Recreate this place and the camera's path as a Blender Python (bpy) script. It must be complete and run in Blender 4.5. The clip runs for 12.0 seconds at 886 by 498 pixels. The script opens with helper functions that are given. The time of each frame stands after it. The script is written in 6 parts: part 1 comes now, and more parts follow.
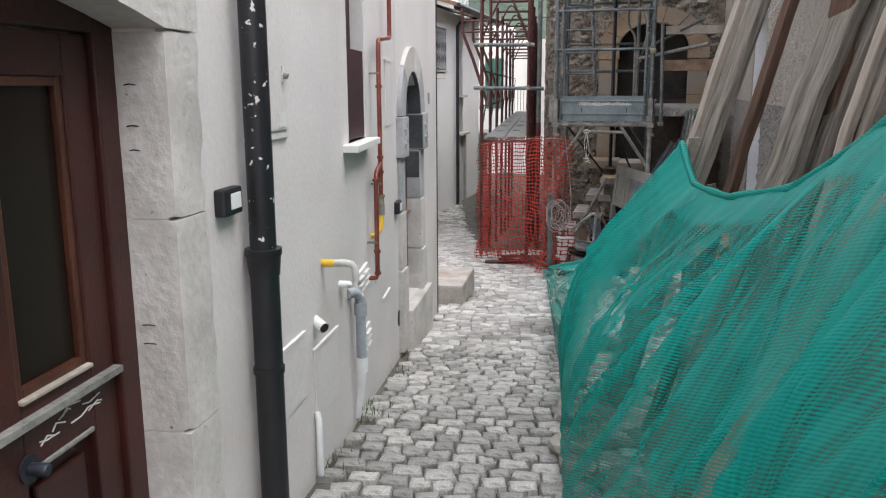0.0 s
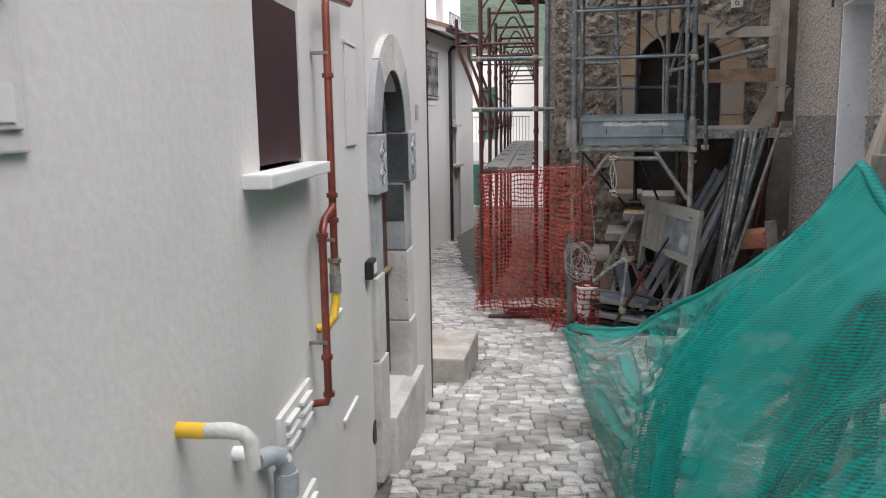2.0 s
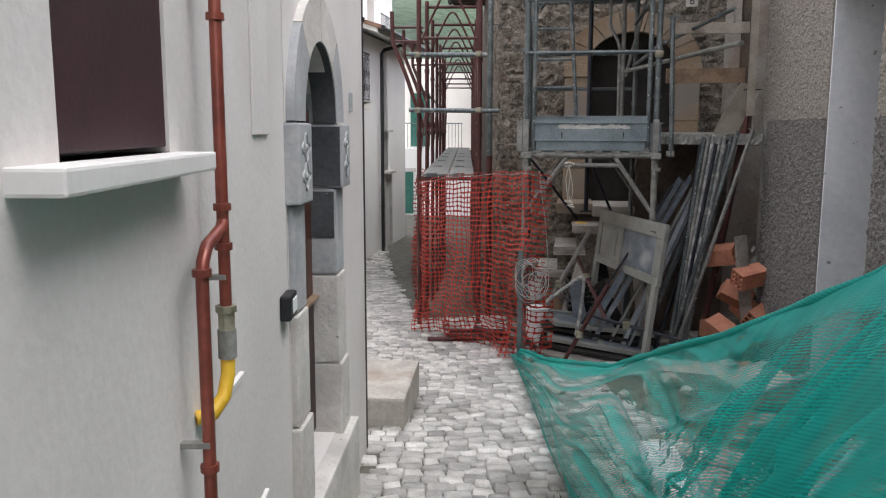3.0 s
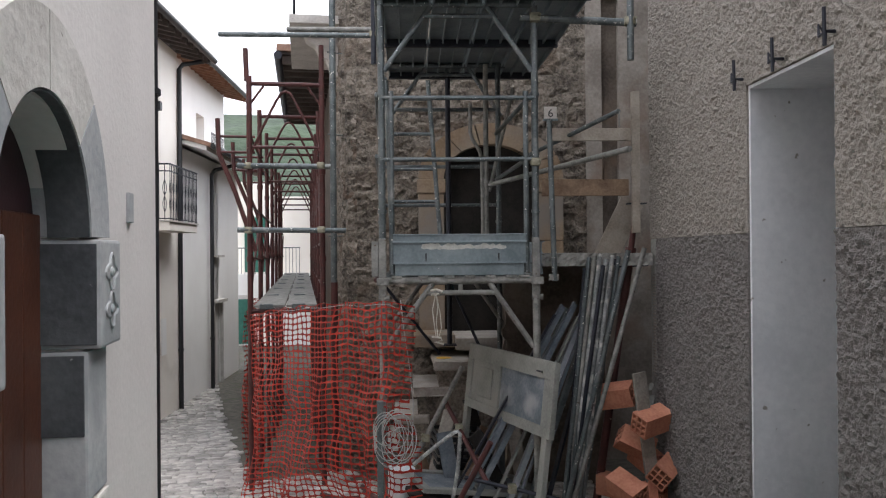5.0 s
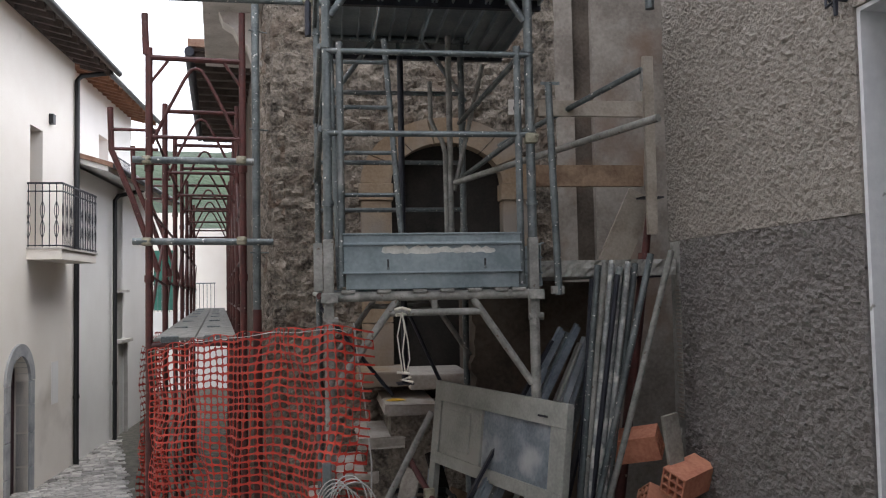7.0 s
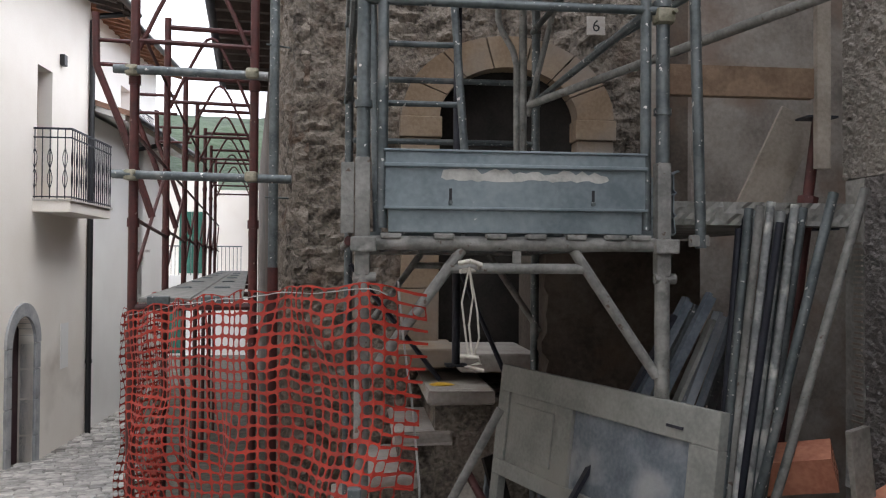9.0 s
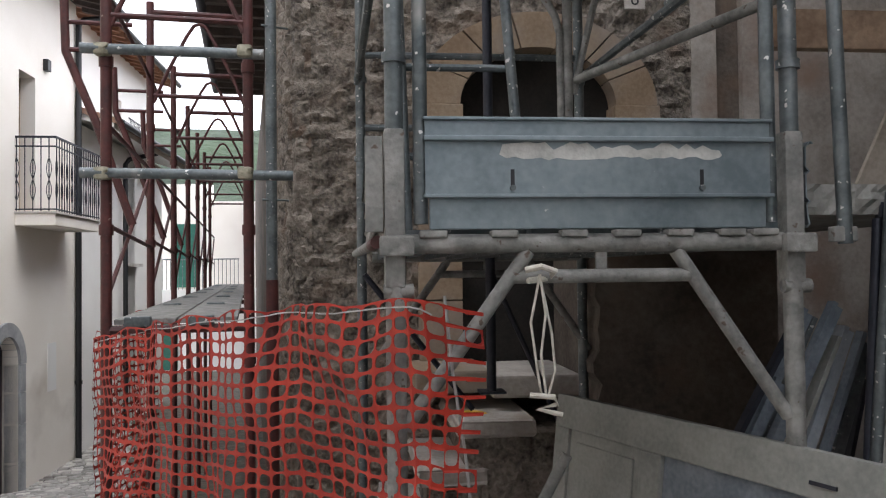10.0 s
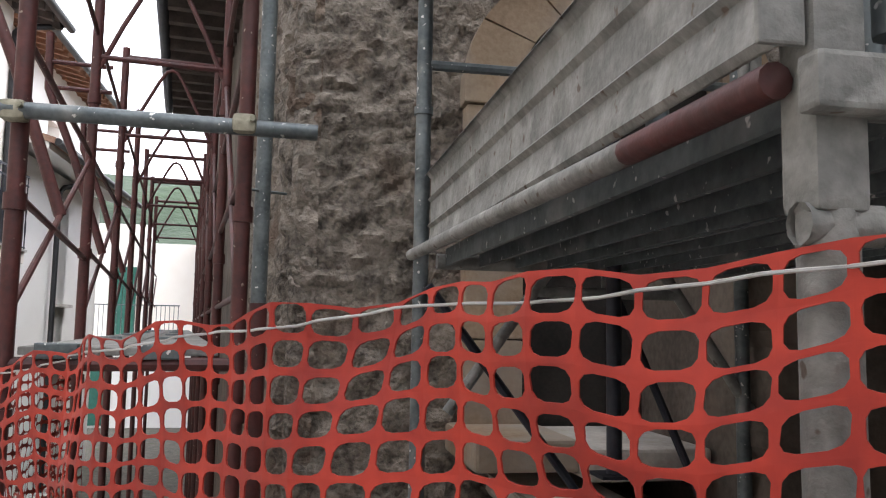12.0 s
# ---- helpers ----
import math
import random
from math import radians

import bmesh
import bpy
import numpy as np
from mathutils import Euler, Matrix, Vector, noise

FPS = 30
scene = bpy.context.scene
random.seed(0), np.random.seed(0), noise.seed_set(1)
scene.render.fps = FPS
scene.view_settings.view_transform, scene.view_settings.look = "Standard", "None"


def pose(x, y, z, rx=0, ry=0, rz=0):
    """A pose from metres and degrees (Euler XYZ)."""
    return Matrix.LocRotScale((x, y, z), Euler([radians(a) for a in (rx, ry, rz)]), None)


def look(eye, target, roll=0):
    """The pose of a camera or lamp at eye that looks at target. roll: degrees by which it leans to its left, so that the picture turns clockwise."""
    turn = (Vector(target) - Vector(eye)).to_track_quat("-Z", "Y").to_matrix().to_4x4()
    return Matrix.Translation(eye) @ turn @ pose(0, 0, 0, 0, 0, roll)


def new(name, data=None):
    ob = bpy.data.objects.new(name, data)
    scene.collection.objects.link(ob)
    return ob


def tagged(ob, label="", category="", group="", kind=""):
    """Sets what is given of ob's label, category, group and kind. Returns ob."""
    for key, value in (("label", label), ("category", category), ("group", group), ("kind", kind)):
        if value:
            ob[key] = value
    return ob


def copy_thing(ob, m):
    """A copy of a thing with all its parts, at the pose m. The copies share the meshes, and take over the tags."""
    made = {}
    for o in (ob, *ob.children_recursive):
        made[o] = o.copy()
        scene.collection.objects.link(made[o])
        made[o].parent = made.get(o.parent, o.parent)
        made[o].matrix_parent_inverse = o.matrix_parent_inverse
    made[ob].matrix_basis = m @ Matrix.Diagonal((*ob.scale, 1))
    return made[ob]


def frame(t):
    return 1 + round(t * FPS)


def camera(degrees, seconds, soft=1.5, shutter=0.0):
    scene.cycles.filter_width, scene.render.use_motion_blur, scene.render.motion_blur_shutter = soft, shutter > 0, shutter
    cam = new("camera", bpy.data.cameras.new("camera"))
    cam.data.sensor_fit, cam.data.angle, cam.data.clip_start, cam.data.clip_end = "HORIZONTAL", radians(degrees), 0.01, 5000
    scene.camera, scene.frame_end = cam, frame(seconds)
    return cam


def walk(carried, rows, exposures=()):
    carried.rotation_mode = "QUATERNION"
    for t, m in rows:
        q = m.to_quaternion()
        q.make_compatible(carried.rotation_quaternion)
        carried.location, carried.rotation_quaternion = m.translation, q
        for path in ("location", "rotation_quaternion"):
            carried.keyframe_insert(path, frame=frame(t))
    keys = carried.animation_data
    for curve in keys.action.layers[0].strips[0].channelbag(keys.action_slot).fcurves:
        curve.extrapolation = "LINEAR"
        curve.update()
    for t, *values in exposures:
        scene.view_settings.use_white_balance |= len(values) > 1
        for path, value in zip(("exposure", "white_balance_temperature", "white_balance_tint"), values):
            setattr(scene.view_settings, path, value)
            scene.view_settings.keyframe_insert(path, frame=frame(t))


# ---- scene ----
cam = camera(57.3, 12.0, soft=1.15)
PATH = [
    (0, (0.098, 0.089, 1.551), (0.099, 2.05, 1.16), -0.3),
    (0.5, (0.042, 0.558, 1.518), (0.003, 2.525, 1.156), -0.9),
    (1, (0.081, 0.99, 1.501), (-0.059, 2.956, 1.162), -2.9),
    (1.5, (0.104, 1.42, 1.463), (0.0, 3.39, 1.133), -1.7),
    (2, (0.091, 1.877, 1.413), (0.109, 3.853, 1.101), -0.9),
    (2.5, (0.076, 2.364, 1.374), (0.138, 4.34, 1.072), -0.2),
    (3, (0.05, 2.78, 1.343), (0.243, 4.749, 1.049), 0.1),
    (3.2, (0.065, 2.938, 1.328), (0.295, 4.903, 1.036), -0.4),
    (5, (0.183, 4.092, 1.322), (0.765, 5.999, 1.33), -0.5),
    (5.5, (0.215, 4.437, 1.272), (0.869, 6.318, 1.334), -0.8),
    (6, (0.299, 4.806, 1.244), (0.988, 6.674, 1.332), -1.4),
    (6.5, (0.318, 5.197, 1.2), (1.069, 7.04, 1.293), -1.1),
    (7, (0.365, 5.528, 1.157), (1.133, 7.365, 1.257), -1.1),
    (8.8, (0.669, 6.699, 1.089), (1.377, 8.569, 1.118), -0.2),
    (9, (0.691, 6.825, 1.066), (1.394, 8.698, 1.098), 0.4),
    (9.5, (0.74, 7.19, 1.069), (1.442, 9.063, 1.1), -0.2),
    (10, (0.792, 7.545, 1.062), (1.5, 9.415, 1.116), -0.7),
    (10.5, (0.794, 7.915, 1.009), (1.503, 9.779, 1.157), 0.2),
    (11, (0.836, 8.293, 0.977), (1.586, 10.139, 1.153), 1.5),
    (11.5, (0.788, 8.683, 0.94), (1.55, 10.521, 1.137), 2.0),
    (12, (0.815, 9.005, 0.917), (1.650, 10.811, 1.118), 1.0),
]
walk(cam, [(t, look(eye, target, roll)) for t, eye, target, roll in PATH], [(0, 0.87), (1.0, 0.88), (1.5, 0.80), (3, 0.73), (5, 0.59), (6, 0.55), (7, 0.60), (9, 0.66), (10.5, 0.74), (11.5, 0.84), (12, 1.0)])


# ---------- world and light: overcast afternoon ----------
world = bpy.data.worlds.new("overcast_sky")
scene.world = world
world.use_nodes = True
wn, wl = world.node_tree.nodes, world.node_tree.links
wn.clear()
w_out, w_bg = wn.new("ShaderNodeOutputWorld"), wn.new("ShaderNodeBackground")
w_sky, w_mix = wn.new("ShaderNodeTexSky"), wn.new("ShaderNodeMix")
w_sky.sky_type, w_sky.sun_disc = "NISHITA", False
w_sky.sun_elevation, w_sky.sun_rotation = radians(62), radians(125)
w_mix.data_type, w_mix.inputs[0].default_value = "RGBA", 0.9
w_mix.inputs[7].default_value = (11.5, 11.65, 12.7, 1)
wl.new(w_sky.outputs[0], w_mix.inputs[6])
wl.new(w_mix.outputs[2], w_bg.inputs[0])
w_bg.inputs[1].default_value = 0.15
wl.new(w_bg.outputs[0], w_out.inputs[0])
sun = bpy.data.lights.new("sun", "SUN")
sun.energy, sun.angle, sun.color = 1.0, radians(30), (1.0, 0.98, 0.95)
new("sun", sun).matrix_world = look((0, 0, 30), (-13, 9, 0))


# ---------- materials ----------
def mat(name, rough=0.8, metal=0.0):
    m = bpy.data.materials.new(name)
    m.use_nodes = True
    b = m.node_tree.nodes["Principled BSDF"]
    b.inputs["Roughness"].default_value = rough
    b.inputs["Metallic"].default_value = metal
    return m, m.node_tree.nodes, m.node_tree.links, b


def surface(name, c1, c2, scale=6.0, rough=0.8, metal=0.0, fine=60.0, bump=0.3, stain=None, stain_scale=1.2, stain_at=0.55, depth=0.01, island=0.0, specks=None, speck_scale=30.0, speck_at=0.7, fw=0.5, lo=0.55, hi=0.95, grain=1.0):
    """Two colours mixed by a coarse and a fine noise, a stain colour in patches, fine relief."""
    m, n, l, b = mat(name, rough, metal)
    co = n.new("ShaderNodeMapping")
    co.inputs["Scale"].default_value = (1, 1, grain)
    l.new(n.new("ShaderNodeTexCoord").outputs["Object"], co.inputs["Vector"])
    big, small = n.new("ShaderNodeTexNoise"), n.new("ShaderNodeTexNoise")
    for t, s in ((big, scale), (small, fine)):
        t.inputs["Scale"].default_value = s
        t.inputs["Detail"].default_value = 5
        l.new(co.outputs[0], t.inputs["Vector"])
    add = n.new("ShaderNodeMath")
    add.operation = "MULTIPLY_ADD"
    l.new(small.outputs["Fac"], add.inputs[0])
    add.inputs[1].default_value = fw
    l.new(big.outputs["Fac"], add.inputs[2])
    ramp = n.new("ShaderNodeValToRGB")
    ramp.color_ramp.elements[0].position, ramp.color_ramp.elements[1].position = lo, hi
    ramp.color_ramp.elements[0].color, ramp.color_ramp.elements[1].color = (*c1, 1), (*c2, 1)
    l.new(add.outputs[0], ramp.inputs[0])
    out = ramp.outputs[0]

    def over(col, fac):
        nonlocal out
        x = n.new("ShaderNodeMix")
        x.data_type = "RGBA"
        l.new(fac, x.inputs[0])
        l.new(out, x.inputs[6])
        x.inputs[7].default_value = (*col, 1)
        out = x.outputs[2]

    if stain:
        sn, sr = n.new("ShaderNodeTexNoise"), n.new("ShaderNodeValToRGB")
        sn.inputs["Scale"].default_value, sn.inputs["Detail"].default_value = stain_scale, 7
        l.new(co.outputs[0], sn.inputs["Vector"])
        sr.color_ramp.elements[0].position, sr.color_ramp.elements[1].position = stain_at, stain_at + 0.16
        l.new(sn.outputs["Fac"], sr.inputs[0])
        over(stain, sr.outputs[0])
    if specks:
        sn, sr = n.new("ShaderNodeTexNoise"), n.new("ShaderNodeValToRGB")
        sn.inputs["Scale"].default_value, sn.inputs["Detail"].default_value = speck_scale, 2
        l.new(co.outputs[0], sn.inputs["Vector"])
        sr.color_ramp.elements[0].position, sr.color_ramp.elements[1].position = speck_at, speck_at + 0.04
        l.new(sn.outputs["Fac"], sr.inputs[0])
        over(specks, sr.outputs[0])
    if island:
        ge, oi, hs = n.new("ShaderNodeNewGeometry"), n.new("ShaderNodeObjectInfo"), n.new("ShaderNodeHueSaturation")
        s1, s2 = n.new("ShaderNodeMath"), n.new("ShaderNodeMath")
        l.new(ge.outputs["Random Per Island"], s1.inputs[0])
        l.new(oi.outputs["Random"], s1.inputs[1])
        fr = n.new("ShaderNodeMath")
        fr.operation = "FRACT"
        l.new(s1.outputs[0], fr.inputs[0])
        s2.operation = "MULTIPLY_ADD"
        l.new(fr.outputs[0], s2.inputs[0])
        s2.inputs[1].default_value, s2.inputs[2].default_value = island, 1 - island / 2
        l.new(s2.outputs[0], hs.inputs["Value"])
        l.new(out, hs.inputs["Color"])
        out = hs.outputs[0]
    l.new(out, b.inputs["Base Color"])
    if bump:
        bp = n.new("ShaderNodeBump")
        bp.inputs["Strength"].default_value, bp.inputs["Distance"].default_value = bump, depth
        l.new(add.outputs[0], bp.inputs["Height"])
        l.new(bp.outputs[0], b.inputs["Normal"])
    return m


M = {}
M["plaster_white"] = surface("plaster_white", (0.575, 0.54, 0.52), (0.67, 0.63, 0.607), 1.5, 0.85, fine=45, bump=0.45, depth=0.008, stain=(0.55, 0.505, 0.475), stain_scale=0.9, stain_at=0.56)
M["plaster_cream"] = surface("plaster_cream", (0.82, 0.765, 0.69), (0.88, 0.835, 0.77), 1.0, 0.9, fine=40, bump=0.15, stain=(0.55, 0.49, 0.42), stain_scale=0.5, stain_at=0.62)
M["plaster_pale"] = surface("plaster_pale", (0.80, 0.785, 0.755), (0.86, 0.85, 0.82), 1.0, 0.9, fine=40, bump=0.15)
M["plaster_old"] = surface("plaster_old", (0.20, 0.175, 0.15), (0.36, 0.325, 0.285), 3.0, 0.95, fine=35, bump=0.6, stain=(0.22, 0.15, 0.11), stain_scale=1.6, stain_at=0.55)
# earth render; the shade of recess and landing is darkened into its colour
M["earth_render_shaded"] = surface("earth_render_shaded", (0.06, 0.047, 0.038), (0.15, 0.125, 0.10), 3.0, 0.95, fine=35, bump=0.7, stain=(0.17, 0.115, 0.08), stain_scale=1.6, stain_at=0.57)
M["roughcast"] = surface("roughcast", (0.27, 0.245, 0.215), (0.74, 0.68, 0.61), 6.0, 0.95, fine=58, bump=0.8, depth=0.02, stain=(0.30, 0.27, 0.24), stain_scale=1.1, stain_at=0.64, fw=1.6, lo=1.1, hi=1.5)
M["roughcast_low"] = surface("roughcast_low", (0.17, 0.158, 0.148), (0.60, 0.56, 0.515), 6.0, 0.95, fine=58, bump=0.8, depth=0.02, stain=(0.12, 0.11, 0.10), stain_scale=1.3, stain_at=0.64, fw=1.6, lo=1.1, hi=1.52)
M["whitewash"] = surface("whitewash", (0.54, 0.555, 0.575), (0.68, 0.69, 0.70), 2.0, 0.9, fine=30, bump=0.5, specks=(0.25, 0.24, 0.22), speck_scale=14, speck_at=0.73)
M["limestone"] = surface("limestone", (0.43, 0.405, 0.375), (0.60, 0.57, 0.535), 4.0, 0.85, fine=34, bump=0.9, depth=0.012, stain=(0.40, 0.38, 0.35), stain_scale=2.5, stain_at=0.57, specks=(0.20, 0.18, 0.16), speck_scale=38, speck_at=0.72)
M["limestone_grey"] = surface("limestone_grey", (0.27, 0.28, 0.29), (0.42, 0.42, 0.42), 3.0, 0.85, fine=40, bump=0.5, stain=(0.20, 0.21, 0.22), stain_scale=2.5, stain_at=0.55)
M["slate_dark"] = surface("slate_dark", (0.035, 0.039, 0.044), (0.085, 0.09, 0.096), 5.0, 0.7, fine=50, bump=0.4, stain=(0.14, 0.145, 0.15), stain_scale=3.2, stain_at=0.62, specks=(0.5, 0.5, 0.5), speck_scale=30, speck_at=0.74)
M["stone_warm"] = surface("stone_warm", (0.21, 0.145, 0.09), (0.34, 0.26, 0.18), 3.0, 0.9, fine=40, bump=0.5, stain=(0.25, 0.22, 0.19), stain_scale=1.6, stain_at=0.48)
M["rubble"] = surface("rubble", (0.05, 0.041, 0.033), (0.26, 0.225, 0.185), 6.0, 0.95, fine=36, bump=1.0, depth=0.04, stain=(0.13, 0.092, 0.066), stain_scale=2.2, stain_at=0.54, fw=0.7, lo=0.62, hi=1.15)
M["step_stone"] = surface("step_stone", (0.30, 0.272, 0.24), (0.48, 0.445, 0.40), 4.0, 0.9, fine=40, bump=0.5, stain=(0.30, 0.25, 0.20), stain_scale=3.0)
M["concrete"] = surface("concrete", (0.16, 0.158, 0.145), (0.34, 0.332, 0.305), 5.0, 0.95, fine=50, bump=0.6, stain=(0.20, 0.21, 0.18), stain_scale=3.0)
M["sett"] = surface("sett", (0.31, 0.298, 0.275), (0.56, 0.54, 0.505), 9.0, 0.62, fine=70, bump=0.7, depth=0.010, island=0.75, stain=(0.17, 0.16, 0.14), stain_scale=1.7, stain_at=0.54)
M["joint"] = surface("joint", (0.07, 0.066, 0.055), (0.15, 0.14, 0.115), 8.0, 0.95, fine=60, bump=0.8, stain=(0.07, 0.09, 0.04), stain_scale=2.0, stain_at=0.6)
M["earth"] = surface("earth", (0.085, 0.072, 0.054), (0.19, 0.168, 0.135), 6.0, 0.95, fine=50, bump=0.9, depth=0.03, stain=(0.09, 0.11, 0.05), stain_scale=2.2)
M["galvanised"] = surface("galvanised", (0.075, 0.09, 0.093), (0.165, 0.185, 0.187), 9.0, 0.5, 0.55, fine=60, bump=0.15, stain=(0.28, 0.28, 0.265), stain_scale=5, stain_at=0.58, specks=(0.62, 0.61, 0.58), speck_scale=45, speck_at=0.67)
M["steel_dirty"] = surface("steel_dirty", (0.15, 0.15, 0.138), (0.28, 0.275, 0.255), 12.0, 0.75, 0.2, fine=70, bump=0.6, stain=(0.36, 0.352, 0.325), stain_scale=11, stain_at=0.56, specks=(0.12, 0.09, 0.07), speck_scale=32, speck_at=0.68)
M["sheet"] = surface("sheet", (0.14, 0.175, 0.19), (0.24, 0.28, 0.295), 5.0, 0.45, 0.45, fine=50, bump=0.1, specks=(0.6, 0.6, 0.58), speck_scale=40, speck_at=0.77)
M["red_steel"] = surface("red_steel", (0.040, 0.011, 0.010), (0.088, 0.021, 0.018), 9.0, 0.55, 0.1, fine=60, bump=0.25, stain=(0.06, 0.022, 0.018), stain_scale=7, specks=(0.30, 0.24, 0.2), speck_scale=34, speck_at=0.72)
M["brass_dirty"] = surface("brass_dirty", (0.17, 0.16, 0.11), (0.36, 0.34, 0.26), 20, 0.6, 0.4, bump=0.6)
M["orange"] = surface("orange", (0.23, 0.012, 0.006), (0.40, 0.028, 0.011), 6, 0.65, fine=40, bump=0.1)
M["copper"] = surface("copper", (0.15, 0.036, 0.026), (0.25, 0.065, 0.043), 10, 0.32, 0.3, fine=60, bump=0.05)
M["black_pipe"] = surface("black_pipe", (0.006, 0.0065, 0.009), (0.014, 0.0145, 0.018), 8, 0.45, fine=60, bump=0.1, specks=(0.62, 0.60, 0.58), speck_scale=40, speck_at=0.665)
M["scuffed"] = surface("scuffed", (0.16, 0.17, 0.17), (0.34, 0.35, 0.34), 12, 0.7, 0.2, fine=60, bump=0.4, stain=(0.62, 0.61, 0.57), stain_scale=14, stain_at=0.5)
M["black"] = surface("black", (0.006, 0.0065, 0.008), (0.013, 0.0135, 0.016), 8, 0.5, bump=0.1)
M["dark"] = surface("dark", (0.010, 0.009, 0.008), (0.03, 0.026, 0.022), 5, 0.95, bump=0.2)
M["maroon"] = surface("maroon", (0.030, 0.010, 0.014), (0.048, 0.018, 0.022), 7, 0.6, fine=90, bump=0.15)
M["door_brown"] = surface("door_brown", (0.022, 0.0055, 0.004), (0.060, 0.013, 0.009), 3, 0.45, fine=70, bump=0.2, specks=(0.30, 0.27, 0.25), speck_scale=25, speck_at=0.76)
M["wood_varnished"] = surface("wood_varnished", (0.045, 0.013, 0.007), (0.09, 0.03, 0.015), 5, 0.45, fine=70, bump=0.25)
M["wood_grey"] = surface("wood_grey", (0.16, 0.145, 0.125), (0.32, 0.295, 0.26), 7, 0.9, fine=60, bump=0.7, stain=(0.10, 0.11, 0.07), stain_scale=3, stain_at=0.56)
M["wood_brown"] = surface("wood_brown", (0.15, 0.095, 0.06), (0.30, 0.21, 0.14), 6, 0.9, fine=60, bump=0.6, stain=(0.09, 0.05, 0.035), stain_scale=3)
M["wood_pale"] = surface("wood_pale", (0.25, 0.215, 0.175), (0.40, 0.355, 0.30), 6, 0.9, fine=60, bump=0.5)
M["beam_grey"] = surface("beam_grey", (0.055, 0.048, 0.040), (0.25, 0.225, 0.19), 16, 0.9, fine=70, bump=0.9, depth=0.012, stain=(0.12, 0.105, 0.05), stain_scale=5, stain_at=0.53, fw=0.8, lo=0.6, hi=1.15, grain=0.07)
M["beam_brown"] = surface("beam_brown", (0.03, 0.018, 0.012), (0.12, 0.065, 0.042), 16, 0.85, fine=70, bump=0.8, depth=0.012, fw=0.8, lo=0.6, hi=1.15, grain=0.07)
M["beam_pale"] = surface("beam_pale", (0.22, 0.185, 0.15), (0.42, 0.37, 0.32), 16, 0.9, fine=70, bump=0.6, depth=0.006, fw=0.8, lo=0.6, hi=1.15, grain=0.07)
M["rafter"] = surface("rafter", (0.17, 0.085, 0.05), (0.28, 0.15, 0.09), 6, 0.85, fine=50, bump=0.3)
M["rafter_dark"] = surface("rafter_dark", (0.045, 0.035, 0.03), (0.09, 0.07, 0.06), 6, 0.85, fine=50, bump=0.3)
M["tile_roof"] = surface("tile_roof", (0.22, 0.12, 0.08), (0.36, 0.23, 0.17), 8, 0.9, fine=50, bump=0.5)
M["panel_grey"] = surface("panel_grey", (0.17, 0.175, 0.16), (0.28, 0.28, 0.255), 4, 0.75, fine=60, bump=0.25, stain=(0.26, 0.255, 0.23), stain_scale=3)
M["brick"] = surface("brick", (0.36, 0.13, 0.08), (0.54, 0.24, 0.15), 6, 0.9, fine=50, bump=0.4, island=0.3)
M["yellow"] = surface("yellow", (0.62, 0.36, 0.02), (0.72, 0.46, 0.04), 8, 0.5, bump=0.1)
M["pvc_white"] = surface("pvc_white", (0.66, 0.67, 0.67), (0.76, 0.77, 0.76), 9, 0.5, bump=0.2, specks=(0.3, 0.3, 0.3), speck_scale=30, speck_at=0.74)
M["pvc_grey"] = surface("pvc_grey", (0.25, 0.28, 0.30), (0.36, 0.38, 0.40), 9, 0.5, bump=0.2, specks=(0.7, 0.7, 0.7), speck_scale=26, speck_at=0.66)
M["paint_white"] = surface("paint_white", (0.62, 0.60, 0.575), (0.70, 0.68, 0.655), 3, 0.6, bump=0.08)
M["paper"] = surface("paper", (0.42, 0.42, 0.39), (0.60, 0.595, 0.555), 20, 0.9, bump=0.6)
M["rope"] = surface("rope", (0.42, 0.39, 0.33), (0.58, 0.55, 0.48), 40, 0.9, bump=0.8)
M["wire"] = surface("wire", (0.30, 0.30, 0.29), (0.45, 0.45, 0.43), 20, 0.5, 0.2, bump=0.1)
M["green_shutter"] = surface("green_shutter", (0.015, 0.10, 0.075), (0.03, 0.15, 0.11), 8, 0.6, bump=0.1)
M["leaf_hill"] = surface("leaf_hill", (0.018, 0.032, 0.018), (0.05, 0.078, 0.042), 0.06, 0.9, fine=0.5, bump=1.0, depth=1.5)
M["weed"] = surface("weed", (0.03, 0.06, 0.015), (0.08, 0.12, 0.04), 9, 0.7, bump=0.0)
M["black_iron"] = surface("black_iron", (0.012, 0.014, 0.022), (0.03, 0.033, 0.045), 9, 0.5, 0.3, bump=0.1)
M["ink"] = surface("ink", (0.015, 0.015, 0.015), (0.03, 0.03, 0.03), 9, 0.7, bump=0.0)
M["blue_grey"] = surface("blue_grey", (0.09, 0.11, 0.13), (0.19, 0.215, 0.235), 6, 0.8, bump=0.2, stain=(0.3, 0.31, 0.31), stain_scale=3)

# glazing
gm, gn, gl, gb = mat("glass_dark", 0.3)
gb.inputs["Base Color"].default_value = (0.016, 0.011, 0.008, 1)
gb.inputs["IOR"].default_value = 1.28
M["glass_dark"] = gm

